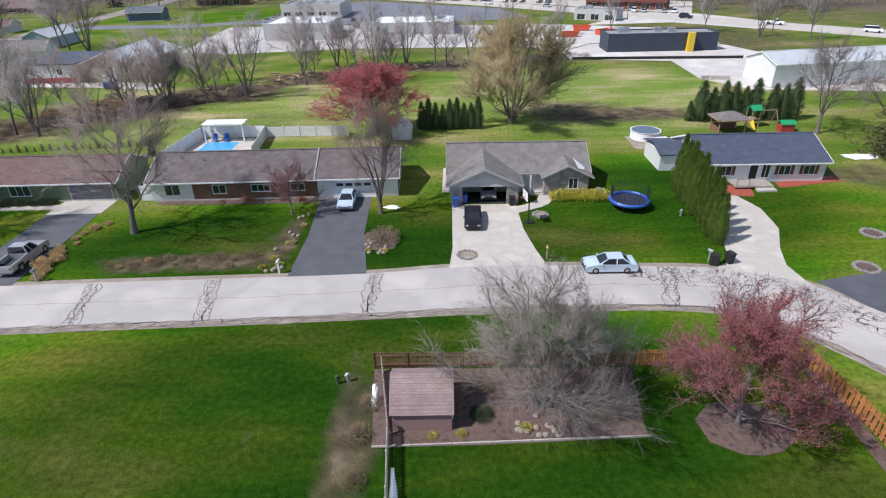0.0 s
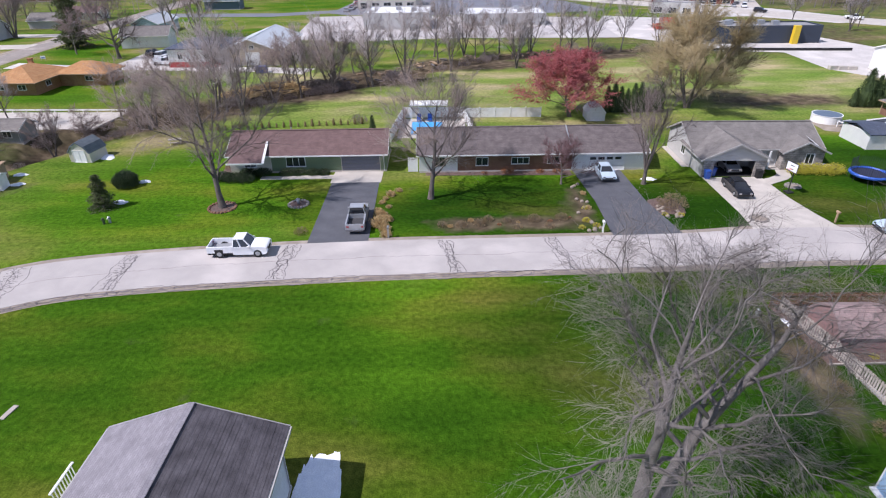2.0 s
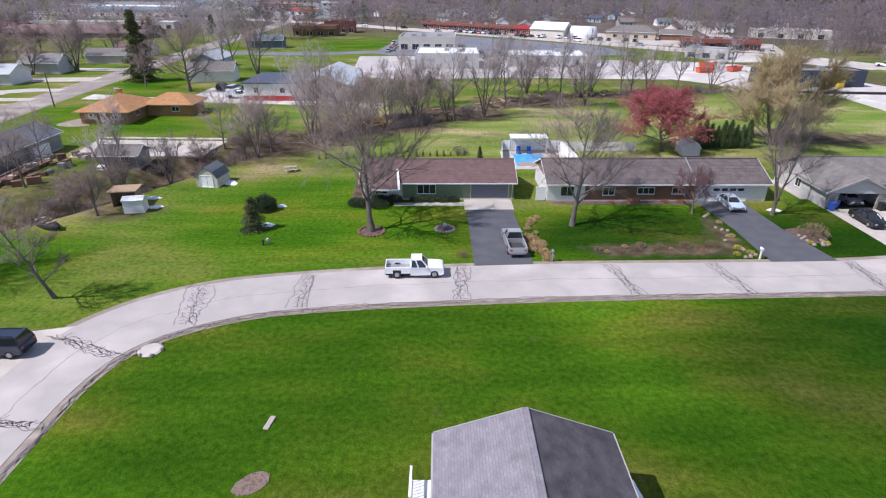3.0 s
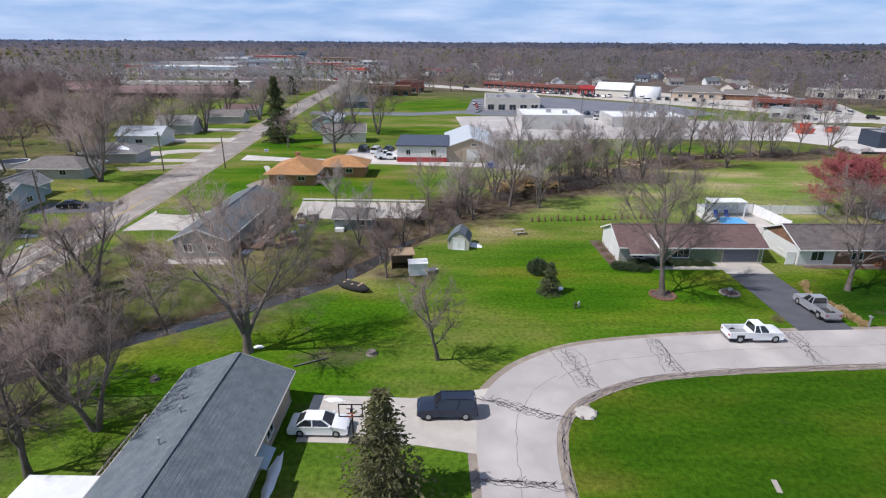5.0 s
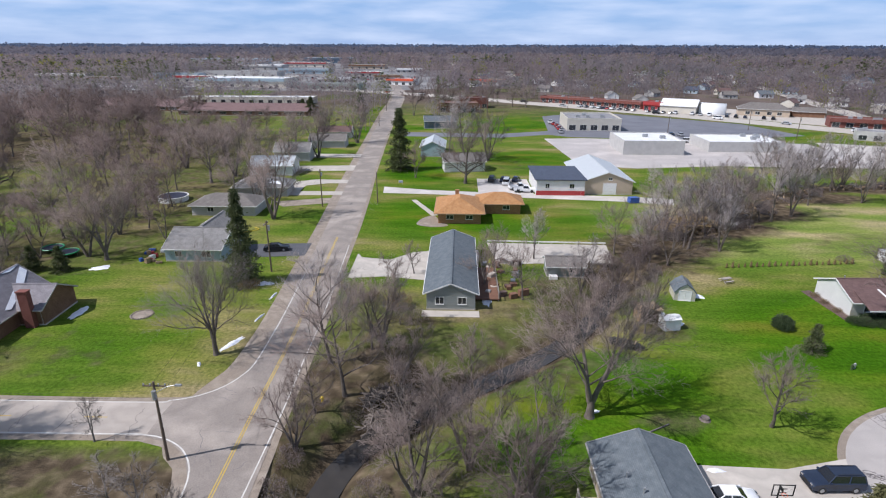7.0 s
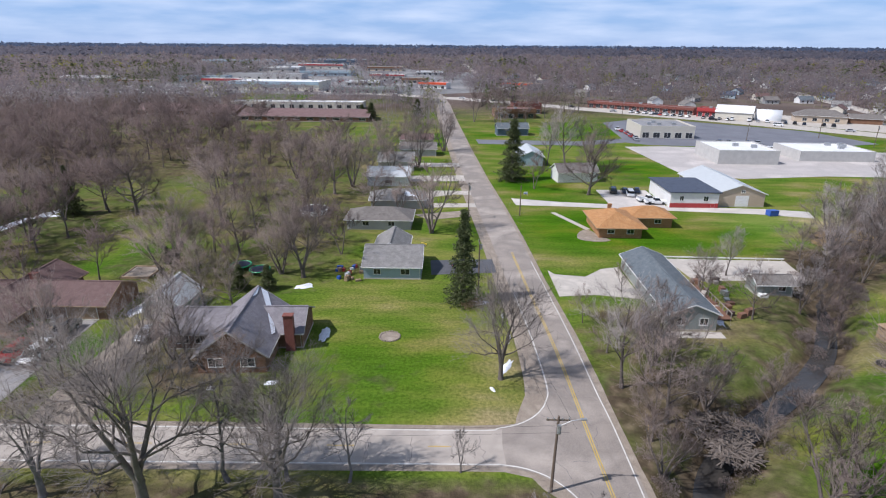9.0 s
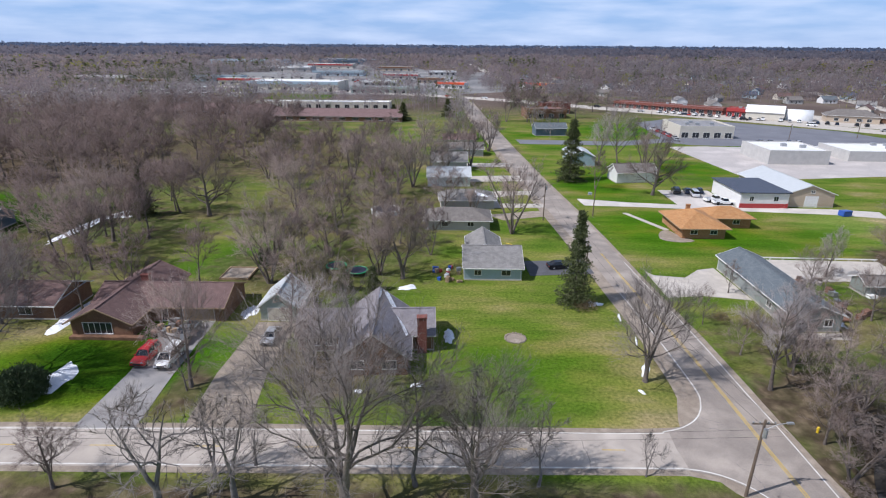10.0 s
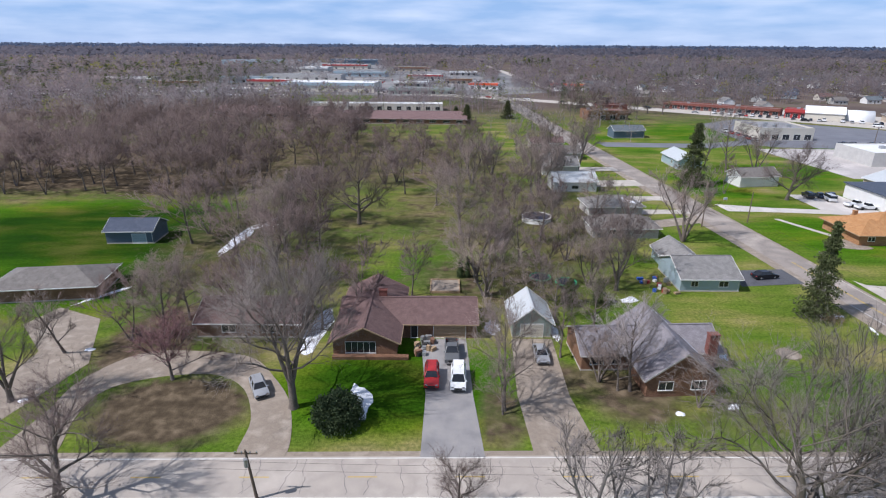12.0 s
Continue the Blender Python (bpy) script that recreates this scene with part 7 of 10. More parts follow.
kinds.update({
    "spruce": ever(spruce(31, 17, 5.3, 2300, 0.8), "bark", "needle", "tall dark green conical spruce", "tree", "evergreens"),
    "spruce_pale": ever(spruce(32, 8.6, 3.5, 1150, 0.55), "bark", "needle_pale", "dusty green spruce beside the driveway", "tree", "evergreens"),
    "pine": ever(spruce(33, 3.7, 1.7, 1000, 0.34), "bark", "needle", "small dark green lawn spruce", "tree", "evergreens"),
    "arbor": ever(column(34, 7.0, 1.12, 1700, 0.24, 1.35), "bark", "arbor", "tall clipped green arborvitae in a row", "tree", "arborvitae row"),
    "arbor_dark": ever(column(35, 4.2, 0.85, 700, 0.24, 1.3), "bark", "arbor_dark", "narrow dark green arborvitae in a row", "tree", "dark arborvitae row"),
    "seedling": ever(column(36, 1.2, 0.3, 60, 0.16), "bark", "dry_olive", "small brown arborvitae seedling", "shrub", "seedling row"),
    "shrub": ever(shrub(37, 1.4, 1.5, 260, 0.24), "bark", "shrub", "dry brown leafless shrub", "shrub", "shrubs"),
    "brush": ever(shrub(38, 2.4, 2.3, 230, 0.36), "bark", "twig", "tangled brown creek-side brush", "shrub", "brush"),
    "hedge": ever(shrub(39, 1.2, 1.0, 800, 0.2), "bark", "shrub_green", "dark green clipped evergreen shrub", "shrub", "shrubs"),
    "bush": ever(shrub(40, 2.3, 3.3, 2200, 0.42, lumps=0.3), "bark", "shrub_green", "large round dark evergreen bush", "shrub", "shrubs"),
    "yellow": ever(shrub(41, 0.8, 0.9, 240, 0.18), "bark", "shrub_yellow", "yellow-green front garden shrub", "shrub", "yellow shrubs"),
    "straw": ever(shrub(43, 0.9, 1.0, 120, 0.55), "bark", "straw", "clump of tall dry straw-coloured grass", "shrub", "dry grass clumps"),
    "rust": ever(shrub(42, 0.8, 0.7, 200, 0.18), "bark", "shrub_rust", "low rust-brown bedding shrub", "shrub", "shrubs"),
})
EVER = [("spruce", -137.2, 161, 1.15, 0), ("spruce_pale", -88.0, 17.6, 1.05, 0), ("pine", -71.3, 51.5, 1.1, 0), ("bush", -71.8, 57.9, 0.6, 0), ("pine", -193.6, 74.7, 1.3, 0),
        ("pine", -188.6, 74.8, 1.3, 40), ("bush", -227.2, 42.6, 1.2, 0), ("arbor_dark", -211.9, 86, 0.9, 0), ("arbor_dark", -210.6, 86, 0.9, 30), ("spruce", -252, 118, 0.75, 20), 
        ("spruce_pale", 61.5, 72.5, 1.45, 0), 
        ("shrub", -6.0, 50.2, 1.15, 0), ("hedge", -58.9, 59.4, 1.0, 0), ("hedge", -57.2, 59.2, 1.0, 40), ("hedge", -60.3, 59.8, 1.0, 80), ("hedge", -52.4, 61.2, 0.8, 30), ("shrub", 8.8, 60.3, 0.6, 0), ("hedge", -57.5, 61.2, 0.9, 0), ("hedge", -55.5, 61.2, 0.9, 0),
        ("hedge", -50.8, 61.3, 0.75, 0), ("hedge", -49.0, 61.3, 0.75, 50), ("hedge", -47.6, 61.3, 0.7, 0), ("rust", -23.4, 61.2, 1.1, 0), ("rust", -19.2, 61.2, 0.7, 0), ("rust", -17.0, 61.2, 0.7, 0),
        ("rust", -26.5, 60.9, 0.5, 0), ("hedge", 2.5, 26, 0.6, 0), ("brush", -46.0, 84.5, 0.6, 0), ("arbor_dark", -43.0, 78.5, 0.7, 0), ("shrub", -127.5, 62.5, 1.6, 0), ("brush", -125.0, 58.5, 0.9, 0),
        ("shrub", -152.8, 68.8, 1.3, 0), ("brush", -260.5, 62, 0.8, 0), ("shrub", -131.8, 66, 0.8, 0), ("brush", -6.9, 88.6, 0.8, 0)]
for kind, x, y, size, rot in EVER:
    plant(kind, x, y, size, rot)
plant("spruce", -154.2, 70.6, 0.97, 60, wide=0.74)
for x, y, size in ((-203, 306, 0.6), (-209, 312, 0.5), (-178, 327, 0.62)):
    plant("spruce", x, y, size, x * 31, wide=1.7)
for k in range(9):
    plant("arbor", 27.4 + 0.12 * k, 48.6 + k * 1.66, (0.78, 0.92, 0.98, 0.9, 1.02, 0.96, 1.05, 0.98, 1.02)[k], k * 50, wide=0.98 + 0.06 * math.sin(k * 2.1))
for k in range(9):
    plant("arbor_dark", -3.4 + k * 1.15, 89.0 + 0.05 * k, 1.1 + 0.14 * math.sin(k * 1.7), k * 40)
for k in range(10):
    plant("arbor_dark", 41.0 + k * 1.75 + (1.2 if k > 6 else 0), 91.2, (1.45 + 0.16 * math.sin(k * 2.3)) * (0.55 if k == 0 else 1.0), k * 70, wide=1.15)
for k in range(22):
    plant("seedling", -69.5 + k * 1.15, 80.8 + 0.13 * k, 0.85 + 0.2 * math.sin(k * 1.9), k * 30)
for k in range(7):
    plant("yellow", 13.6 + k * 0.85, 60.1 + 0.25 * math.sin(k), 1.35 + 0.12 * math.sin(k * 2.5), k * 45)
for k in range(11):
    plant("straw", -38.7 + rng.gauss(0, 0.45) + 0.5 * (k < 4), 43.9 + k * 1.15, rng.uniform(0.5, 0.9) * (1.0 if k < 5 else 0.6), k * 50)
for x, y, s in ((-29, 46.2, 0.5), (-26, 46.0, 0.6), (-23.4, 46.6, 0.45), (-20.5, 46.2, 0.6), (-32, 46, 0.5), (-18, 47, 0.5), (-16.5, 49.5, 0.5), (-15.6, 54, 0.6)):
    plant(rng.choice(("straw", "rust", "shrub", "straw")), x + rng.gauss(0, 0.5), y + rng.gauss(0, 0.4), s * rng.uniform(0.35, 0.8), x * 40)
for k in range(38):
    i = rng.randrange(60, len(creek_pts) - 1)
    plant("brush", creek_pts[i][0] + rng.gauss(0, 2.8), creek_pts[i][1] + rng.gauss(0, 2.8), rng.uniform(0.5, 1.1), rng.uniform(0, 360))
for k in range(50):
    i = rng.randrange(12, 62)
    plant("brush", creek_pts[i][0] + rng.choice((-1, 1)) * rng.uniform(3, 6), creek_pts[i][1] + rng.gauss(0, 2.0), rng.uniform(0.3, 0.75), rng.uniform(0, 360))


hr = random.Random(77)
spots = []                                               # small houses among the trees
while len(spots) < 112:
    near = len(spots) < 76
    x, y = (hr.uniform(-130, 330), hr.uniform(350, 760)) if near else (hr.uniform(-900, 500), hr.uniform(600, 1400))
    line = np.interp(x, [q[0] for q in HIGHWAY], [q[1] for q in HIGHWAY])
    if abs(y - line) < 42 or y < line or (-440 < x < -150 and y < 960) or abs(x + 125) < 20 or any(math.dist((x, y), q) < 24 for q in spots):
        continue
    spots.append((x, y))


def far_woods():
    """Leafless woods over the town and out to the horizon: thousands of small domed crowns."""
    g = np.random.default_rng(4)
    tones = {key: ([], []) for key in ("ridge_woods", "horizon_woods", "far_woods", "far_grey_woods", "far_budding_woods", "far_evergreens")}

    def crown(key, x, y, z, h, r, n, blade, wide):
        """A trunk and n small blades spread through a dome (a cone for an evergreen)."""
        pine = key == "far_evergreens"
        a, u, q, w, e, s = g.random((6, n))
        a = a * 6.2832
        f = 1 - u if pine else np.sqrt(np.maximum(0.03, 1 - (1.65 * u - 0.65) ** 2))
        rr = r * f * np.sqrt(0.12 + 0.88 * s)
        c = np.stack([x + np.cos(a) * rr, y + np.sin(a) * rr, z + h * (0.08 + 0.9 * u if pine else 0.24 + 0.7 * u)], 1)
        k = blade * (0.6 + 0.8 * q)
        t = a + (w - 0.5) * 2.4
        out = np.stack([np.cos(t) * k * 0.8, np.sin(t) * k * 0.8, k * (-0.4 if pine else 1) * (0.2 + 0.9 * e)], 1)
        side = np.stack([-np.sin(t) * k, np.cos(t) * k, np.zeros(n)], 1) * wide
        tri = np.stack([c + side, c - side, c + out], 1).reshape(-1, 3)
        trunk = np.array([(x - 0.2, y, z), (x + 0.2, y, z), (x, y, z + h * 0.7)])
        pts = np.concatenate([trunk, tri])
        nrm = pts - np.array((x, y, z + h * 0.42))
        nrm = nrm / (np.linalg.norm(nrm, axis=1)[:, None] + 1e-6) + np.array((0, 0, 2.2))
        tones[key][0].append(pts)
        tones[key][1].append(nrm / np.linalg.norm(nrm, axis=1)[:, None])

    hx, hy = [q[0] for q in HIGHWAY], [q[1] for q in HIGHWAY]
    hs = np.array(spots)

    def built(x, y):
        dx, dy = np.abs(hs[:, 0] - x), hs[:, 1] - y
        if ((dx < 8) & (dy > -9) & (dy < 30)).any():
            return True
        return ((abs(x + 147 + (y - 300) * 0.05) < 14 and y < 600) or (-128 < x < 80 and 195 < y < 350) or (-430 < x < -170 and 485 < y < 960 and noise.noise(Vector((x * 0.03, y * 0.03, 5.0))) < 0.28) or (-690 < x < -330 and 960 <= y < 1320 and noise.noise(Vector((x * 0.02, y * 0.02, 5.0))) < 0.3)
                or (-360 < x < -180 and 285 < y < 350) or (-330 < x < -255 and 425 < y < 490) or abs(y - np.interp(x, hx, hy)) < (34 if x > -200 else 24) or (abs(x - (-157 + (y - 560) * 0.108)) < 10 and 560 < y < 1300))

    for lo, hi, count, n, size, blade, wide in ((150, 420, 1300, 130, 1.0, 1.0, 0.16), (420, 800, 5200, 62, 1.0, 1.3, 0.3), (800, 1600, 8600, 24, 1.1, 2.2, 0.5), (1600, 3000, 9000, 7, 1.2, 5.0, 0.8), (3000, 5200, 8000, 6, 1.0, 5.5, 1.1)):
        for _ in range(count):
            d = math.sqrt(g.uniform(lo * lo, hi * hi))
            a = g.uniform(-0.88, 0.88)
            x, y = -110 + math.sin(a) * d, -10 + math.cos(a) * d
            if built(x, y) or (x > -190 and y < 235 and x < 95) or y < 90 or (x < -190 and y < 270):
                continue
            if hi < 1700 and noise.noise(Vector((x * 0.009, y * 0.009, 3.0))) < (-0.42 if hi > 500 else -0.25):
                continue
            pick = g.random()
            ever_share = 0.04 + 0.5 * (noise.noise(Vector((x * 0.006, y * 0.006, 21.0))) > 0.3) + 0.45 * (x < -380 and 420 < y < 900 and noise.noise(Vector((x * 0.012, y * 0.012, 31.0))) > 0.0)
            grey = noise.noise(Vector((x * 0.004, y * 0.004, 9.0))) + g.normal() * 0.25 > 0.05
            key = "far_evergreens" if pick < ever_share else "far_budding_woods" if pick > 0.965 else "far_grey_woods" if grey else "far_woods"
            # past 1600 m the crowns take the colours with haze painted in
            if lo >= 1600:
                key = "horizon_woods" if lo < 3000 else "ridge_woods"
            pine = key == "far_evergreens"
            h = g.uniform(9, 17) * size * (1.1 if pine else 1) * (1 + 0.4 * noise.noise(Vector((x * 0.01, y * 0.01, 41.0))))
            crown(key, x, y, float(ground_z(x, y, 1e9)), h, h * (0.24 if pine else g.uniform(0.36, 0.52)), n, blade * h / 13, wide * (1.4 if pine else 1))
    for key, mat, label in (("ridge_woods", "twig_ridge", "woods on the farthest ridge, coloured blue for haze"), ("horizon_woods", "twig_horizon", "dark horizon woods with haze put into their colour"), ("far_woods", "twig_far", "distant leafless brown woods greyed for haze"), ("far_grey_woods", "twig_far2", "distant leafless grey woods tinted for haze"), ("far_budding_woods", "bud_far", "distant trees in yellow-green bud"),
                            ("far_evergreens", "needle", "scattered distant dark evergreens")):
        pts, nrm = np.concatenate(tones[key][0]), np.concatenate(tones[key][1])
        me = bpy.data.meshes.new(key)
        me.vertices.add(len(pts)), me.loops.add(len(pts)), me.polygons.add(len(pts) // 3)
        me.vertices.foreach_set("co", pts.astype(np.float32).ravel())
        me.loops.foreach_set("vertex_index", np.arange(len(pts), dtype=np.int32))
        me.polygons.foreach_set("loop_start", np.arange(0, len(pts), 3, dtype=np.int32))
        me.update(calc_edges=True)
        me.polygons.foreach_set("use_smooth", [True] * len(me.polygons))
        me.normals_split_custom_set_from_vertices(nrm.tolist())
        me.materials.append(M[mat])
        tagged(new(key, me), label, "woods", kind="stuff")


far_woods()
# ---------------------------------------------------------------- fences, sheds and yard things
def board_fence(name, pts, mat, label, h=1.5, step=0.2, w=0.14, wavy=0.03, rails=(0.35, 1.15), lean=0.0):
    """Posts, rails and single boards along a line."""
    fe = base(name, *pts[0], 0, 0, label, "fence")
    x0, y0 = pts[0]
    rr = random.Random(int(abs(x0) * 10) + 3)
    plank = MB().box(-w / 2, w / 2, -0.012, 0.012, 0.04, h).mesh("board", mat)
    post_me = MB().box(-0.05, 0.05, -0.05, 0.05, -0.2, h + 0.08).mesh("post", mat)
    for (ax, ay), (bx, by) in zip(pts, pts[1:]):
        d = math.dist((ax, ay), (bx, by))
        rot = math.degrees(math.atan2(by - ay, bx - ax))
        for z in rails:
            MB().bar((ax - x0, ay - y0, z), (bx - x0, by - y0, z), 0.04, 0.09).part("rail", mat, fe)
        for k in range(int(d / 2.4) + 1):
            t = min(1, k * 2.4 / d)
            p = new("post", post_me)
            p.parent = fe
            p.matrix_local = pose(ax + (bx - ax) * t - x0, ay + (by - ay) * t - y0, 0, 0, 0, rot)
        for k in range(int(d / step)):
            t = (k + 0.5) * step / d
            p = new("board", plank)
            p.parent = fe
            off = 0.035 if k % 2 or not lean else -0.035
            p.matrix_local = pose(ax + (bx - ax) * t - x0, ay + (by - ay) * t - y0, rr.uniform(-wavy, wavy), rr.uniform(-1.5, 1.5), 0, rot) @ pose(0, off, 0)
    return fe


board_fence("picket_fence", [(-4.3, 30.3), (-3.4, 24.5), (-3.0, 19.0), (-2.9, 8.0)], M["fence_grey"], "weathered grey picket fence along the lawn", 1.3, 0.21)
board_fence("board_fence", [(-4.9, 30.7), (13.8, 30.6)], M["fence_brown"], "dark red-brown board fence behind the garden plot", 1.4, 0.2)
board_fence("board_fence", [(13.9, 30.6), (25.7, 30.3)], M["fence_orange"], "orange-stained board fence behind the red tree", 1.4, 0.21)
board_fence("shadowbox_fence", [(25.8, 30.3), (26.4, 24.0), (27.0, 14.0)], M["fence_orange"], "orange-stained shadowbox fence with staggered boards", 1.55, 0.2, lean=1.0)


def panel_fence(name, pts, label, h=1.9):
    fe = base(name, *pts[0], 0, 0, label, "fence")
    x0, y0 = pts[0]
    for (ax, ay), (bx, by) in zip(pts, pts[1:]):
        d = math.dist((ax, ay), (bx, by))
        n = max(1, round(d / 2.4))
        for k in range(n + 1):
            t = k / n
            MB().box(-0.065, 0.065, -0.065, 0.065, -0.1, h + 0.12).part("post", M["white"], fe).matrix_local = pose(ax + (bx - ax) * t - x0, ay + (by - ay) * t - y0, 0)
        for k in range(n):
            p, q = [(ax + (bx - ax) * t - x0, ay + (by - ay) * t - y0) for t in ((k + 0.03) / n, (k + 0.97) / n)]
            MB().bar((*p, h / 2), (*q, h / 2), 0.04, h - 0.1).part("panel", M["white"], fe)
    return fe


panel_fence("vinyl_fence", [(-39.8, 74.0), (-38.6, 86.8), (-28.4, 86.8), (-27.4, 76.5)], "white vinyl privacy fence round a swimming pool")
panel_fence("vinyl_fence", [(-28.2, 86.7), (-15.2, 86.6)], "white vinyl fence along the back lawn", 1.7)
pool = base("swimming_pool", -34.6, 80.6, 0, 0, "bright blue in-ground pool with pale surround", "swimming pool")
MB().box(-4.4, 6.4, -4.8, 5.6, -0.2, 0.05).part("surround", M["concrete"], pool)
MB().box(-2.4, 2.6, -3.2, 3.6, 0.0, 0.062).part("water", M["pool"], pool)
MB().box(-2.0, 2.2, -3.0, -1.2, 0.06, 0.068).part("step", M["wood"], pool, "tan pool steps")
gz = base("pergola", -34.2, 85.6, 0, 0, "white flat-roofed pool pergola", "pergola")
MB().box(-3.2, 3.2, -1.5, 1.3, 2.75, 2.95).part("roof", M["white"], gz)
each("post", M["white"], gz, [(x - 0.08, x + 0.08, y - 0.08, y + 0.08, 0, 2.75) for x in (-3, 3) for y in (-1.3, 1.1)])
for cx in (-35.9, -34.1):
    ch = base("pool_chair", cx, 84.6, 0, 0.05, "blue plastic pool chair", "chair", "pool chairs")
    MB().box(-0.35, 0.35, -0.35, 0.35, 0.3, 0.4).part("seat", M["plastic_blue"], ch)
    MB().bar((0, 0.35, 0.35), (0, 0.6, 1.15), 0.7, 0.08).part("backrest", M["plastic_blue"], ch)
    each("leg", M["plastic_blue"], ch, [(x - 0.04, x + 0.04, y - 0.04, y + 0.04, 0, 0.3) for x in (-0.3, 0.3) for y in (-0.3, 0.3)])


def gambrel(name, x, y, rot, w, d, h, wall, roof, label, door_mat="white"):
    """A small barn-roofed shed, ridge along local x, front at -y or its gable at +x."""
    sh = base(name, x, y, rot, 0, label, "shed")
    k, z1, z2 = d / 2, h * 0.78, h
    prof = [(-k, 0), (k, 0), (k, h * 0.52), (k * 0.62, z1), (0, z2), (-k * 0.62, z1), (-k, h * 0.52)]
    for sx in (-1, 1):
        x0, x1 = (-w / 2, -w / 2 + 0.1) if sx < 0 else (w / 2 - 0.1, w / 2)
        MB().add([(x0, a, b) for a, b in prof] + [(x1, a, b) for a, b in prof], [tuple(range(6, -1, -1)), tuple(range(7, 14))] + [(i, (i + 1) % 7, 7 + (i + 1) % 7, 7 + i) for i in range(7)]).part("wall", M[wall], sh)
    each("wall", M[wall], sh, [(-w / 2 + 0.1, w / 2 - 0.1, -k, -k + 0.1, 0, h * 0.52), (-w / 2 + 0.1, w / 2 - 0.1, k - 0.1, k, 0, h * 0.52)])
    o = w / 2 + 0.15
    for s in (-1, 1):
        a, b, c = (s * (k + 0.12), h * 0.48), (s * k * 0.64, z1 + 0.05), (0, z2 + 0.05)
        for p, q in ((a, b), (b, c)):
            mb = MB()
            courses(mb, (-o * s, *p), (o * s, *p), (o * s, *q), (-o * s, *q), 0.02, 0.3)
            mb.part("roof", M[roof], sh)
    opening(sh, "door", (w / 2, 0), 90, 0.05, min(1.8, d * 0.6), h * 0.55, M[door_mat], M["white"], 2)
    return sh


gambrel("shed", -1.25, 26.7, 0, 3.7, 3.8, 3.0, "shed_pink", "shed_roof", "faded mauve barn-roofed garden shed", "shed_pink")
gambrel("shed", -82.2, 68.2, -98, 3.4, 3.2, 2.9, "cream_siding", "roof_teal", "small pale barn-roofed shed with white doors")
gambrel("shed", -6.4, 85.6, -90, 3.2, 3.0, 2.7, "white_siding", "roof_flat_white", "white garden shed with a pale roof")
sh = base("shed", -90.4, 60.0, 10, 0, "small wooden shed with a flat tan roof", "shed")
each("wall", M["wood"], sh, [(-1.5, -1.4, -1.2, 1.2, 0, 2.0), (1.4, 1.5, -1.2, 1.2, 0, 2.0), (-1.4, 1.4, 1.1, 1.2, 0, 2.0)])
MB().box(-1.75, 1.75, -1.5, 1.4, 2.0, 2.12).part("roof", M["wood"], sh)
sh = base("storage_box", -88.0, 57.4, 10, 0, "white plastic storage shed", "shed")
MB().box(-1.2, 1.2, -0.9, 0.9, 0, 1.7).part("body", M["white"], sh)
slopes(sh, M["white"], "roof", ((-1.3, -1.0, 1.68), (1.3, -1.0, 1.68), (1.3, 0, 2.05), (-1.3, 0, 2.05)), ((1.3, 1.0, 1.68), (-1.3, 1.0, 1.68), (-1.3, 0, 2.05), (1.3, 0, 2.05)))
sh = ranch(-99.6, 77.2, 0, 6.4, 3.8, 2.2, 0.9, "grey_siding", "roof_greybrown", "small grey house trailer with front steps", name="cabin")
window(sh, "S", 6.4, 3.8, 1.2, 0.9, 1.2, 0.9)
MB().box(-2.9, -1.5, -3.0, -1.95, 0, 0.55).part("step", M["white"], sh)
gz = base("gazebo", 44.7, 85.2, 0, 0, "open garden shelter with a grey hipped roof", "gazebo")
hip_roof(gz, 4.4, 3.4, 2.3, 0.9, M["roof_greybrown"], M["wood"], 0.3)
each("post", M["wood"], gz, [(x - 0.07, x + 0.07, y - 0.07, y + 0.07, 0, 2.3) for x in (-2, 2) for y in (-1.5, 1.5)])
each("wall", M["fence_brown"], gz, [(-2, 2, 1.45, 1.52, 0, 1.0), (-2.05, -1.98, -1.4, 1.4, 0, 1.0)])
ap = base("round_pool", 31.0, 82.6, 0, 0, "above-ground pool with a blue cover", "swimming pool")
MB().tube([(0, 0, 0), (0, 0, 1.2), (0, 0, 1.26)], [2.2, 2.2, 2.28], 24).part("wall", M["white"], ap)
MB().tube([(0, 0, 1.26), (0, 0, 1.3)], [2.1, 2.0], 24).part("cover", M["dblue_siding"], ap, "dull blue pool cover")
slab("pool_pad", M["gravel"], [(28.2, 83.5), (28.0, 77.6), (31.2, 76.4), (33.8, 79), (34, 84)], "pale gravel pad round the pool", 0.03, False, "patio")
dk = base("pool_deck", 32.2, 78.8, 12, 0, "small raised white pool deck", "deck")
MB().box(-1.2, 1.2, -1.0, 1.0, 0.9, 1.0).part("platform", M["white"], dk)
each("leg", M["white"], dk, [(x - 0.06, x + 0.06, y - 0.06, y + 0.06, 0, 0.9) for x in (-1.1, 1.1) for y in (-0.9, 0.9)])
ap = base("round_pool", -191.9, 122.4, 0, 0, "above-ground pool with a pale rim", "swimming pool")
MB().tube([(0, 0, 0), (0, 0, 1.2), (0, 0, 1.28)], [3.6, 3.6, 3.75], 24).part("wall", M["white"], ap)
MB().tube([(0, 0, 1.28), (0, 0, 1.31)], [3.4, 3.3], 24).part("cover", M["trampoline_mat"], ap, "dark pool cover")

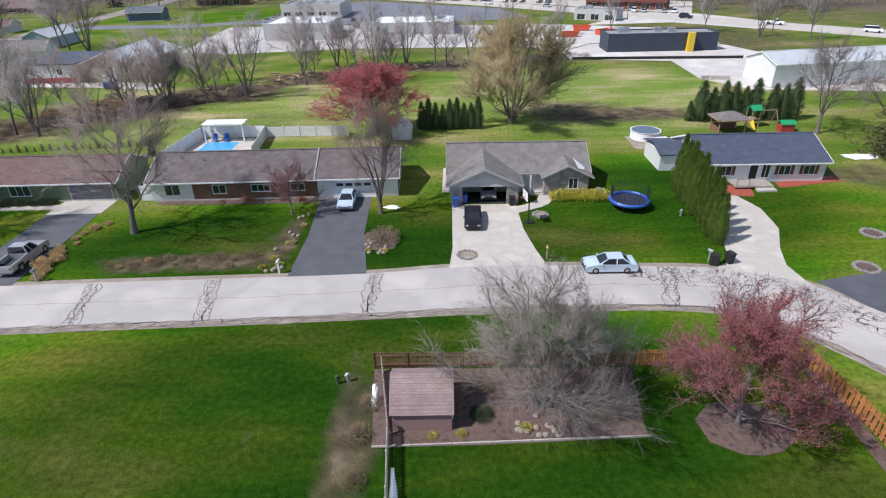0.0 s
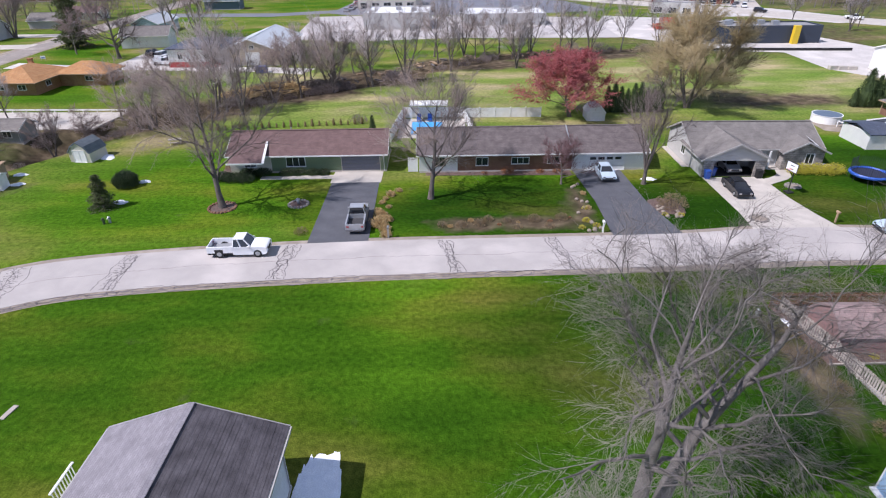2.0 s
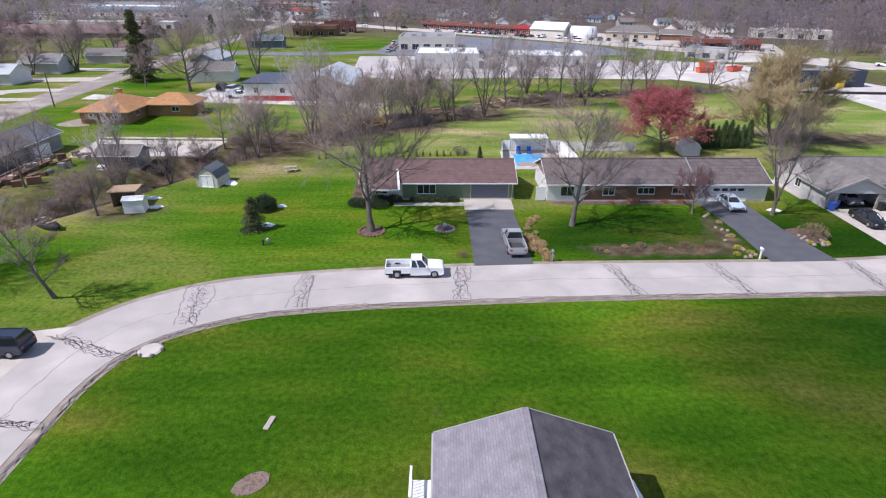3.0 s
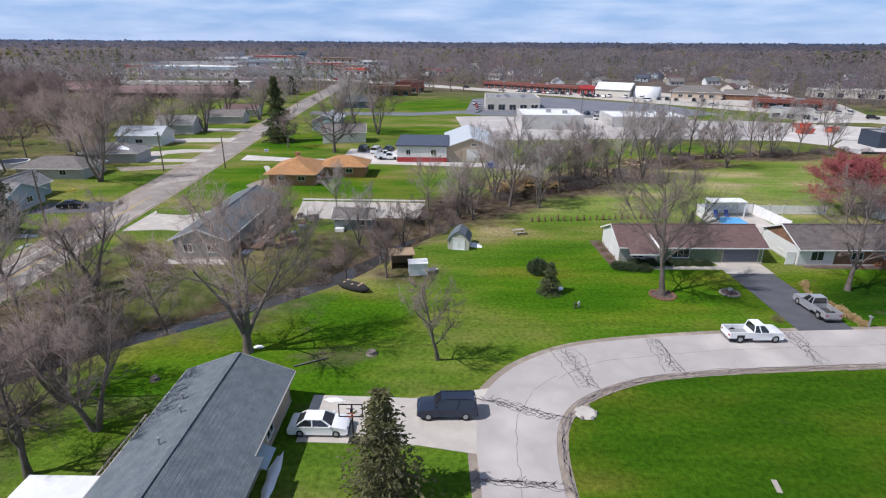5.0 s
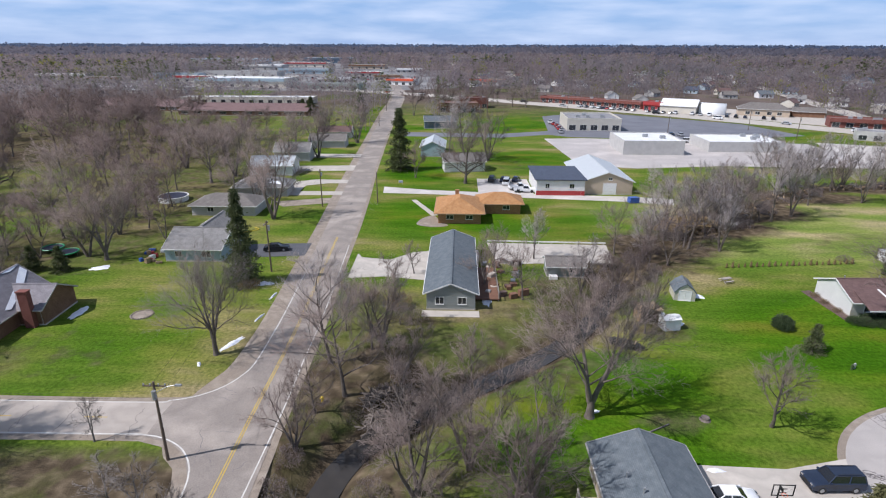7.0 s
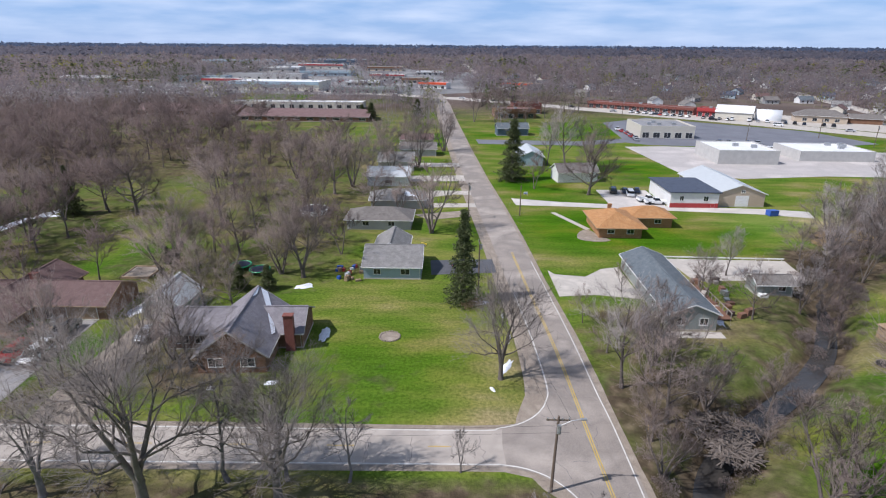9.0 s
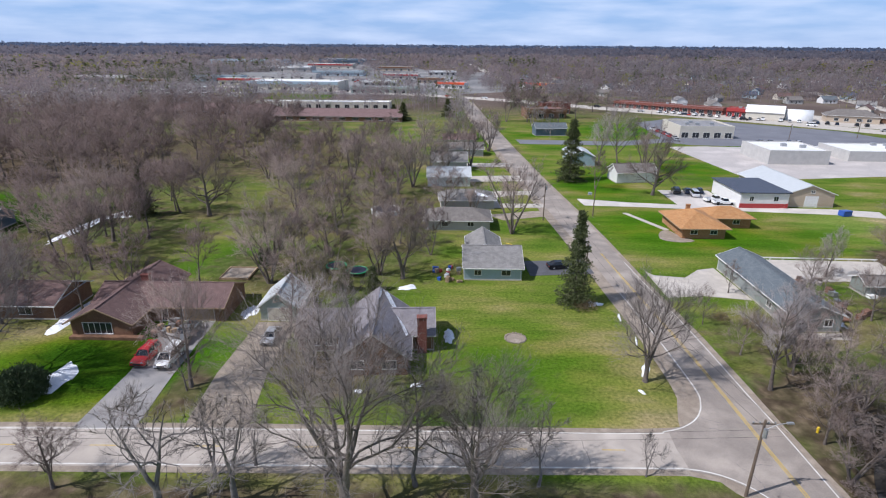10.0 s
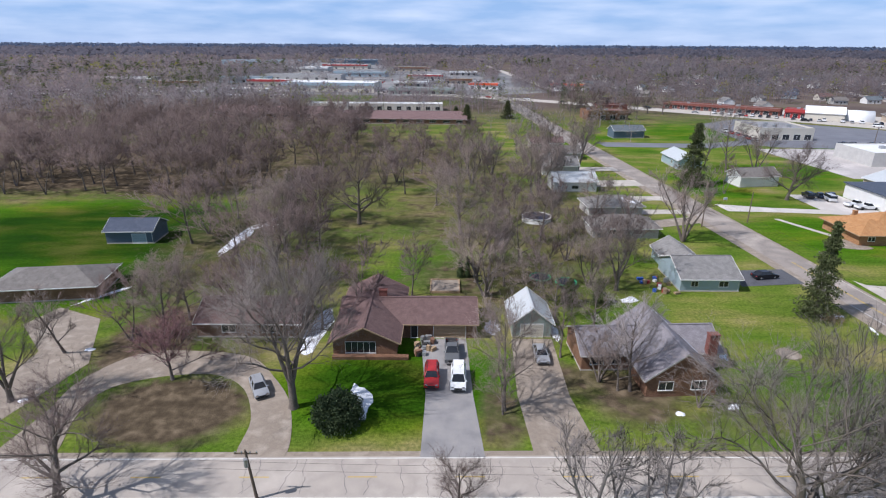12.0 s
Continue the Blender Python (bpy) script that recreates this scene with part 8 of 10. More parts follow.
tp = base("trampoline", 21.2, 57.6, 0, 0, "round trampoline with blue padding and a safety net", "trampoline")
ring = [(math.cos(a) * 2.1, math.sin(a) * 2.1, 0.92) for a in (k * math.pi / 14 for k in range(29))]
MB().tube(ring, [0.2] * 29, 6, False).part("pad", M["plastic_blue"], tp)
MB().tube([(0, 0, 0.86), (0, 0, 0.9)], [1.98, 1.98], 28).part("mat", M["trampoline_mat"], tp)
for k in range(8):
    a = k * math.pi / 4 + 0.2
    MB().tube([(math.cos(a) * 2.15, math.sin(a) * 2.15, 0), (math.cos(a) * 2.15, math.sin(a) * 2.15, 2.6)], [0.025, 0.025], 6).part("pole", M["black"], tp)
for k in range(8):
    a, b = k * math.pi / 4 + 0.2, (k + 1) * math.pi / 4 + 0.2
    for j in range(7):
        t = j / 7
        x, y = (math.cos(a) * (1 - t) + math.cos(b) * t) * 2.12, (math.sin(a) * (1 - t) + math.sin(b) * t) * 2.12
        MB().box(x - 0.012, x + 0.012, y - 0.012, y + 0.012, 0.95, 2.5).part("net_cord", M["trampoline_mat"], tp)

ps = base("playset", 50.6, 87.8, 8, 0, "wooden swing set with a yellow slide and green roof", "playset")
each("post", M["wood"], ps, [(x - 0.06, x + 0.06, y - 0.06, y + 0.06, 0, 2.9) for x in (-1.6, -0.2) for y in (-0.7, 0.7)])
MB().box(-1.7, -0.1, -0.8, 0.8, 1.25, 1.35).part("platform", M["wood"], ps)
slopes(ps, M["plastic_green"], "roof", ((-1.8, -0.95, 2.7), (0, -0.95, 2.7), (0, 0, 3.4), (-1.8, 0, 3.4)), ((0, 0.95, 2.7), (-1.8, 0.95, 2.7), (-1.8, 0, 3.4), (0, 0, 3.4)))
MB().bar((-1.7, -0.9, 1.3), (-2.2, -2.6, 0.15), 0.55, 0.1).part("slide", M["plastic_yellow"], ps)
each("beam", M["wood"], ps, (), [((-0.2, 0, 2.4), (3.0, 0, 2.4), 0.12, 0.14), ((3.0, 0, 2.4), (3.2, -1.0, 0), 0.1, 0.1), ((3.0, 0, 2.4), (3.2, 1.0, 0), 0.1, 0.1)])
pl = base("playhouse", 53.6, 84.8, 0, 0, "red plastic playhouse with a green roof", "playhouse")
each("wall", M["red"], pl, [(-1.0, 1.0, -0.7, -0.62, 0, 1.2), (-1.0, 1.0, 0.62, 0.7, 0, 1.2), (-1.0, -0.92, -0.62, 0.62, 0, 1.2), (0.92, 1.0, -0.62, 0.62, 0, 1.2)])
slopes(pl, M["plastic_green"], "roof", ((-1.15, -0.85, 1.2), (1.15, -0.85, 1.2), (1.15, 0, 1.75), (-1.15, 0, 1.75)), ((1.15, 0.85, 1.2), (-1.15, 0.85, 1.2), (-1.15, 0, 1.75), (1.15, 0, 1.75)))


def hoop(x, y, rot, label):
    h = base("basketball_hoop", x, y, rot, 0, label, "basketball hoop")
    MB().cyl(0, 0, 0, 3.4, 0.07, 8).part("pole", M["black"], h)
    each("backboard_frame", M["black"], h, [(-0.92, 0.92, -0.5, -0.45, 3.78, 3.86), (-0.92, 0.92, -0.5, -0.45, 2.7, 2.78), (-0.92, -0.84, -0.5, -0.45, 2.78, 3.78), (0.84, 0.92, -0.5, -0.45, 2.78, 3.78), (-0.3, 0.3, -0.5, -0.46, 3.0, 3.06), (-0.3, 0.3, -0.5, -0.46, 3.4, 3.46)])
    MB().box(-0.84, 0.84, -0.475, -0.465, 2.78, 3.78).part("backboard", M["roof_flat_white"] if x > 0 else M["clear"], h)
    MB().bar((0, 0, 3.2), (0, -0.46, 3.2), 0.08, 0.3).part("arm", M["black"], h)
    MB().tube([(math.cos(a) * 0.23, -0.76 + math.sin(a) * 0.23, 3.05) for a in (k * math.pi / 6 for k in range(13))], [0.02] * 13, 5, False).part("rim", M["dumpster"], h)
    MB().box(-0.4, 0.4, -0.3, 0.5, 0, 0.16).part("base", M["black"], h)


hoop(9.3, 54.0, -80, "black basketball hoop beside the concrete driveway")
gh = base("greenhouse", -6.75, 12.15, 0, 0, "small garden greenhouse with sky reflection painted on its panes and a white frame", "greenhouse")
each("pane", M["clear"], gh, [(-1.14, 1.14, s * 1.2 - 0.008, s * 1.2 + 0.008, 0.14, 1.8) for s in (-1, 1)])
# gables and roof carry the reflected sky as painted blue
for s in (-1, 1):
    MB().add([(s * 1.15, -1.18, 0.14), (s * 1.15, 1.18, 0.14), (s * 1.15, 1.18, 1.85), (s * 1.15, 0, 2.42), (s * 1.15, -1.18, 1.85), (s * 1.165, -1.18, 0.14), (s * 1.165, 1.18, 0.14), (s * 1.165, 1.18, 1.85), (s * 1.165, 0, 2.42), (s * 1.165, -1.18, 1.85)],
             ((0, 1, 2, 3, 4), (9, 8, 7, 6, 5), (0, 5, 6, 1), (1, 6, 7, 2), (2, 7, 8, 3), (3, 8, 9, 4), (4, 9, 5, 0))).part("gable_pane", M["pale_sky_film"], gh)
    MB().bar((0, s * 1.24, 1.86), (0, s * 0.02, 2.44), 2.36, 0.02).part("roof_pane", M["deep_sky_film"], gh)
for x in (-1.17, 0.0, 1.17):
    each("frame_bar", M["white"], gh, (), [((x, -1.22, 0.1), (x, -1.22, 1.88), 0.07, 0.07), ((x, 1.22, 0.1), (x, 1.22, 1.88), 0.07, 0.07)] + ([((x, -1.24, 1.88), (x, 0, 2.47), 0.08, 0.05), ((x, 1.24, 1.88), (x, 0, 2.47), 0.08, 0.05)] if x else []))
each("frame_bar", M["white"], gh, (), [((-1.2, s * 1.24, 1.88), (1.2, s * 1.24, 1.88), 0.07, 0.06) for s in (-1, 1)] + [((-1.2, 0, 2.48), (1.2, 0, 2.48), 0.08, 0.06)] + [((s * 1.17, y, 0.1), (s * 1.17, y, 2.1), 0.05, 0.05) for s in (-1, 1) for y in (-0.45, 0.45)])
MB().box(-1.45, 1.25, -1.3, 1.3, 0, 0.12).part("sill", M["white"], gh)
for x, y in ((-0.1, 18.5), (-0.05, 14.6)):
    sd = base("snow_saucer", x, y, 25, 0.04, "round red plastic sledging saucer lying on the lawn", "saucer sled", "saucer sleds")
    MB().tube([(0, 0, 0.0), (0, 0, 0.05), (0, 0, 0.12), (0, 0, 0.16)], [0.42, 0.62, 0.86, 0.9], 24).part("dish", M["red"], sd, smooth=True)
    each("handle", M["black"], sd, [(s * 0.5 - 0.04, s * 0.5 + 0.04, -0.2, 0.2, 0.16, 0.22) for s in (-1, 1)])
be = base("garden_bench", 0.35, 16.6, -55, 0, "white plastic garden bench with brown firewood beside it", "bench")
MB().box(-0.5, 0.5, -0.18, 0.18, 0.36, 0.41).part("seat", M["white"], be)
MB().bar((0, 0.2, 0.41), (0, 0.32, 0.74), 1.0, 0.04).part("backrest", M["white"], be)
each("leg", M["white"], be, [(x - 0.04, x + 0.04, y - 0.04, y + 0.04, 0, 0.36) for x in (-0.42, 0.42) for y in (-0.12, 0.12)])
for k in range(7):
    MB().cyl(0, 0, -0.3, 0.3, 0.09, 9).thing("log", M["wood"], "split brown firewood log on the lawn", "log", pose(-0.5 + 0.2 * (k % 4), 16.0 + 0.16 * (k % 3), 0.1 + 0.16 * (k // 4), 90, 0, 40 + 9 * k), "firewood logs")


hoop(-91.0, 23.6, 0, "tall basketball hoop on the driveway edge")


def bin_(x, y, rot, mat, label):
    b = base("wheelie_bin", x, y, rot, 0.05, label, "bin", "bins")
    MB().add([(-0.26, -0.3, 0), (0.26, -0.3, 0), (0.26, 0.3, 0), (-0.26, 0.3, 0), (-0.32, -0.38, 1.0), (0.32, -0.38, 1.0), (0.32, 0.36, 1.0), (-0.32, 0.36, 1.0)], ((3, 2, 1, 0), (0, 1, 5, 4), (1, 2, 6, 5), (2, 3, 7, 6), (3, 0, 4, 7))).part("body", M[mat], b)
    MB().box(-0.34, 0.34, -0.42, 0.4, 1.0, 1.08).part("lid", M[mat], b)
    for s in (-1, 1):
        MB().tube([(s * 0.28, 0.32, 0.1), (s * 0.33, 0.32, 0.1)], [0.1, 0.1], 8).part("wheel", M["black"], b)


bin_(26.8, 44.7, 20, "black", "black wheeled rubbish bin at the driveway mouth")
bin_(25.3, 44.4, 70, "black", "black wheeled bin tipped by the mailbox")
bin_(1.5, 58.6, 0, "plastic_blue", "blue wheeled recycling bin by the garage")
bin_(2.6, 59.6, 0, "plastic_blue", "blue wheeled recycling bin inside the garage")
bin_(8.0, 58.6, 0, "black", "black wheeled bin beside the garage pier")


def mailbox(x, y, rot, post_mat, label):
    b = base("mailbox", x, y, rot, 0.02, label, "mailbox")
    MB().box(-0.07, 0.07, -0.07, 0.07, 0, 1.1).part("post", M[post_mat], b)
    MB().box(-0.1, 0.1, -0.25, 0.25, 1.1, 1.24).tube([(0, -0.25, 1.24), (0, 0.25, 1.24)], [0.11, 0.11], 10).part("box", M[post_mat], b)


mailbox(-15.3, 44.2, 0, "white", "white roadside mailbox in a stone bed")
mailbox(25.0, 44.9, 30, "galv", "grey roadside mailbox on a post")
mailbox(-37.6, 43.4, 0, "galv", "grey roadside mailbox near the driveway")
mailbox(10.0, 46.0, 0, "wood", "wooden lamp and mail post beside the driveway")


def stone_ring(name, x, y, r, label, n=16, fill="mulch", seed=1, mat="stone_grey"):
    ob = base(name, x, y, 0, 0, label, "stone ring")
    rr = random.Random(seed)
    st = MB().tube([(0, 0, -0.05), (0, 0, 0.1), (0, 0, 0.2)], [0.17, 0.18, 0.11], 6).mesh("stone", M[mat])
    for k in range(n):
        a = 2 * math.pi * k / n
        p = new("stone", st)
        p.parent = ob
        p.matrix_local = pose(math.cos(a) * r, math.sin(a) * r, 0, 0, 0, rr.uniform(0, 90)) @ Matrix.Diagonal((rr.uniform(0.8, 1.3), rr.uniform(0.8, 1.2), rr.uniform(0.7, 1.2), 1))
    MB().tube([(0, 0, -0.02), (0, 0, 0.045)], [r, r], 20).part("bed", M[fill], ob)
    return ob


stone_ring("planter_ring", -48.8, 51.9, 1.1, "stone planter ring with a small urn on the lawn", 18)
MB().cyl(-48.8, 51.9, 0.05, 0.7, 0.14, 10, 0.25).thing("urn", M["galv"], "small grey stone garden urn", "urn", smooth=True)
stone_ring("tree_ring", -57.4, 51.1, 1.5, "red-brown stone ring round a shade tree", 24, seed=2, mat="brick_brown")
stone_ring("planter_ring", 10.9, 55.8, 0.8, "round stone planter ring beside the drive", 14, "gravel", 3)
stone_ring("fire_ring", -165.3, 58.7, 1.5, "ring of pale bricks round an old fire pit", 22, "gravel", 4, "gravel")
stone_ring("planter_ring", 43.8, 50.0, 1.0, "oval stone planter ring on the lawn", 22, seed=5)
stone_ring("fire_ring", 38.8, 43.4, 1.0, "stone ring with stacked rings in the middle", 22, seed=6)
stone_ring("planter_ring", 2.4, 47.0, 0.9, "small round planting bed cut in the driveway", 14, "gravel", 7)
stone_ring("flower_bed", -88.0, 19.2, 1.3, "round flower bed edged with pale stones", 16, seed=8)
stone_ring("manhole_ring", -72.2, 27.6, 0.9, "pale concrete drain cover in the lawn", 6, "concrete", 9)
MB().tube([(-72.2, 27.6, 0.04), (-72.2, 27.6, 0.12)], [0.95, 0.8], 18).thing("drain_cover", M["concrete"], "round pale concrete drain cover", "drain cover")


def hydrant(x, y, mat, label):
    h = base("hydrant", x, y, 0, 0, label, "hydrant")
    MB().tube([(0, 0, 0), (0, 0, 0.55), (0, 0, 0.7), (0, 0, 0.78)], [0.14, 0.12, 0.15, 0.05], 10).part("barrel", M[mat], h)
    MB().tube([(-0.22, 0, 0.5), (0.22, 0, 0.5)], [0.07, 0.07], 8).part("nozzle", M[mat], h)


hydrant(-69.0, 47.2, "arbor_dark", "dark green yard pump on the lawn")
hydrant(-68.5, 47.5, "galv", "small grey well cap beside the pump")
hydrant(-7.3, 29.2, "arbor_dark", "dark green utility pedestal on the lawn")
hydrant(-6.6, 29.4, "galv", "pale utility pedestal on the lawn")
hydrant(-133.4, 38.3, "plastic_yellow", "yellow fire hydrant beside the street")
hydrant(26.2, 55.0, "galv", "grey meter box beside the hedge")


def stump(x, y, r, label):
    rr = random.Random(int(x * 7))
    MB().tube([(x, y, -0.05), (x, y, 0.15), (x, y, 0.35)], [r * 1.5, r * 1.05, r], 9).thing("stump", M["bark"], label, "stump")


stump(-91.4, 36.6, 0.45, "cut tree stump on bare soil")
stump(-110.6, 31.6, 0.35, "low cut stump on the lawn")
MB().bar((-98.5, 34.0, 0.1), (-95.6, 35.6, 0.1), 0.12, 0.12).thing("branch", M["bark_pale"], "fallen pale branch on the lawn", "branch")
MB().bar((-60.7, 19.0, 0.03), (-60.5, 20.2, 0.03), 0.36, 0.08).thing("stone_slab", M["fence_grey"], "grey flat stone in the lawn", "stone")

bt = base("boat", -95.6, 51.8, -28, 0, "upturned dark rowing boat by the creek", "boat")
MB().tube([(-2.4, 0, 0.5), (-1.6, 0, 0.42), (0, 0, 0.4), (1.5, 0, 0.44), (2.3, 0, 0.6)], [0.35, 0.6, 0.7, 0.55, 0.06], 10).part("hull", M["dark"], bt, smooth=True)
each("thwart", M["wood"], bt, [(x - 0.15, x + 0.15, -0.55, 0.55, 0.9, 1.0) for x in (-1.2, 0, 1.0)])
tb = base("picnic_table", -72.5, 74.2, 20, 0, "weathered grey picnic table at the brush edge", "table")
MB().box(-0.9, 0.9, -0.4, 0.4, 0.7, 0.76).part("top", M["fence_grey"], tb)
each("bench", M["fence_grey"], tb, [(-0.9, 0.9, s * 0.75 - 0.13, s * 0.75 + 0.13, 0.4, 0.45) for s in (-1, 1)])
each("leg", M["fence_grey"], tb, (), [((x, -0.7, 0), (x, 0.1, 0.7), 0.06, 0.09) for x in (-0.7, 0.7)] + [((x, 0.7, 0), (x, -0.1, 0.7), 0.06, 0.09) for x in (-0.7, 0.7)])


def drift(name, x, y, rx, ry, rot, seed, h=0.22, label="melting snow heap in the shade", square=1.0):
    """An irregular mound of old snow."""
    rr = random.Random(seed)
    n, rings = (18 if square == 1.0 else 60), 4
    wob = [rr.uniform(0.72, 1.2) if square == 1.0 else rr.uniform(0.95, 1.03) for _ in range(n)]
    pts = [(0, 0, h)]
    for k in range(1, rings + 1):
        f = k / rings
        for j in range(n):
            a = 2 * math.pi * j / n
            pts.append((math.copysign(abs(math.cos(a)) ** square, math.cos(a)) * rx * f * wob[j], math.copysign(abs(math.sin(a)) ** square, math.sin(a)) * ry * f * wob[j], h * (1 - f * f) * rr.uniform(0.75, 1.2) - (0.03 if k == rings else 0)))
    faces = [(0, 1 + j, 1 + (j + 1) % n) for j in range(n)]
    faces += [(1 + (k - 1) * n + j, 1 + k * n + j, 1 + k * n + (j + 1) % n, 1 + (k - 1) * n + (j + 1) % n) for k in range(1, rings) for j in range(n)]
    MB().add(pts, faces).thing(name, M["snow"], label, "snow", pose(x, y, 0.01, 0, 0, rot), "snow patches", smooth=True)


SNOW = [(-2.68, 19.2, 0.26, 3.2, 4), (-4.6, 28.0, 0.25, 1.3, 5), (-70.2, 52.9, 0.9, 0.6, 0), (-70.2, 59.2, 0.9, 0.5, 0), (-79.9, 68.6, 1.0, 1.6, 20), (-86.2, 58.6, 1.0, 0.6, 10), (-88.0, 62.0, 1.0, 0.6, 0),
        (-93.6, 28.9, 1.1, 0.4, 0), (-103.0, 37.6, 0.6, 0.3, 0), (-148.6, 50.8, 0.6, 2.3, -24), (-147.5, 58.4, 0.2, 1.4, -12), (-147.9, 66.0, 0.22, 1.5, -8), (-150.8, 45.6, 0.25, 0.7, 25), (-96.2, 19.5, 0.5, 3.2, 4), (-96.4, 14.0, 0.45, 2.0, -6), (-151.4, 70.6, 2.0, 1.0, 10), (-175.2, 59.2, 0.9, 2.3, 0), (-179.3, 46.2, 1.0, 0.5, 20),
        (-234.4, 65.6, 1.9, 7.5, -4), (-225.6, 46.4, 2.0, 4.0, 8), (-274.5, 77, 0.5, 5.0, -38), (-261.6, 106, 1.8, 10, -3), (-258.5, 120, 1.5, 6, -20), (-258.4, 117, 3.5, 1.2, 0), (-207.4, 66.3, 1.3, 2.4, 0), (-197.9, 64.5, 0.7, 2.6, 0), (-186.4, 44.8, 0.6, 0.45, 0),
        (19.2, 62.2, 0.7, 1.3, 0), (-5.9, 58.6, 1.0, 0.6, 0), (57.4, 72.6, 2.6, 1.2, 0), (63, 60, 2.0, 1.5, 0), (-182.6, 76.6, 2.0, 1.2, 30), (-113.6, 66, 0.8, 3.0, 0), (-266, 58.6, 0.8, 0.5, 0), (-267, 46.4, 0.7, 0.5, 0)]
for k, (x, y, rx, ry, rot) in enumerate(SNOW):
    drift("snow_patch", x, y, rx, ry, rot, k)
drift("snow_patch", -39.1, 6.2, 1.55, 10.6, 0, 61, 0.14, "long band of old snow along the house wall", 0.5)


def pole(x, y, h, lean, label, lamp=False, arm=True, rot=0.0):
    p = base("utility_pole", x, y, rot, -0.1, label, "utility pole")
    top = (lean, 0, h)
    MB().tube([(0, 0, 0), top], [0.16, 0.11], 10).part("pole", M["polewood"], p)
    if arm:
        MB().bar((lean - 1.1, 0.1, h - 0.5), (lean + 1.1, 0.1, h - 0.5), 0.1, 0.12).part("crossarm", M["polewood"], p)
        each("insulator", M["galv"], p, [(lean + s - 0.05, lean + s + 0.05, 0.05, 0.15, h - 0.44, h - 0.26) for s in (-1.0, -0.4, 0.4, 1.0)])
        MB().cyl(lean + 0.05, -0.3, h - 1.7, h - 0.8, 0.2, 10).part("transformer", M["galv"], p)
    if lamp:
        MB().tube([(lean, 0, h - 1.2), (lean + 1.2, 0, h - 0.5), (lean + 2.1, 0, h - 0.3)], [0.04] * 3, 6).part("lamp_arm", M["galv"], p)
        MB().box(lean + 2.0, lean + 2.6, -0.12, 0.12, h - 0.38, h - 0.24).part("lamp_head", M["galv"], p)


pole(-146.2, 28.6, 9.0, 0.1, "dark wooden utility pole with a street lamp", True)
pole(-151.4, 76.0, 9.5, 0.0, "dark wooden utility pole beside the street", False, True, 90)
pole(-233.0, 31.0, 6.0, -0.5, "leaning dark wooden utility pole", False, True)
pole(-152.2, 118.0, 9.5, 0.0, "dark wooden utility pole beside the street", False, True, 90)
pole(-139.0, 122.0, 8.0, 0.0, "thin wooden pole at the lawn edge", False, False)
pole(-137.8, 160.0, 9.0, 0.0, "wooden utility pole in front of a spruce", False, True, 90)
for x, y in ((-96, 372), (-52, 338), (-17, 362), (18.4, 256), (27, 231), (70, 226), (104, 186), (-28, 232), (-158, 262), (-163, 330)):
    pole(x, y, 9.5, 0.0, "tall dark utility pole beside the highway", False, True, 40)
for (ax, ay, az), (bx, by, bz) in (((-145.5, 27.3, 8.5), (-151.4, 76.0, 9.0)), ((-151.4, 76.0, 9.0), (-152.2, 118.0, 9.0)), ((-145.5, 27.3, 8.5), (-236.9, 28.4, 6.5))):
    for o in (-0.8, 0.8):
        pts = [(ax + (bx - ax) * t + (o if by - ay > 20 else 0), ay + (by - ay) * t + (0 if by - ay > 20 else o * 0.6), az + (bz - az) * t - 4 * t * (1 - t) * 0.9) for t in (k / 14 for k in range(15))]
        MB().tube(pts, [0.012] * 15, 3, False).thing("overhead_wire", M["black"], "thin black overhead power line", "wire")

# odds and ends in the fenced plot and on the near lawns
board_edge = base("timber_edging", -4.3, 23.5, 0, 0, "pale timber edging of the garden plot", "edging")
each("timber", M["fence_grey"], board_edge, (), [((k * 2.45, k * 0.08, 0.1), (k * 2.45 + 2.4, k * 0.08 + 0.08, 0.1), 0.1, 0.12) for k in range(7)])
rr = random.Random(9)
for k in range(16):
    MB().tube([(0, 0, -0.04), (0, 0, 0.12), (0, 0, 0.22)], [0.2, 0.22, 0.12], 7).thing("garden_stone", M["gravel"], "pale rounded garden stone", "stone", pose(rr.uniform(4.4, 7.6), rr.uniform(24.2, 26.0), 0, 0, 0, rr.uniform(0, 90)), "garden stones")
for k in range(26):
    x = rr.uniform(-17, -15.2) if k < 14 else rr.uniform(-8, -5.2)
    y = rr.uniform(44.4, 57) if k < 14 else rr.uniform(47.6, 50.4)
    MB().tube([(0, 0, -0.04), (0, 0, 0.14), (0, 0, 0.26)], [0.2, 0.24, 0.12], 7).thing("garden_stone", M["gravel"], "pale rounded garden stone", "stone", pose(x, y, 0, 0, 0, rr.uniform(0, 90)), "garden stones")
for x, y, s in ((-15.6, 45.6, 0.5), (-16.4, 46.8, 0.55), (-17.2, 45.2, 0.45), (-5.8, 47.9, 0.5), (-7.4, 48.2, 0.4), (5.2, 24.8, 0.5), (1.2, 24.4, 0.45), (-0.6, 24.3, 0.4), (-15.9, 50.0, 0.4)):
    plant("yellow", x, y, s, x * 40)
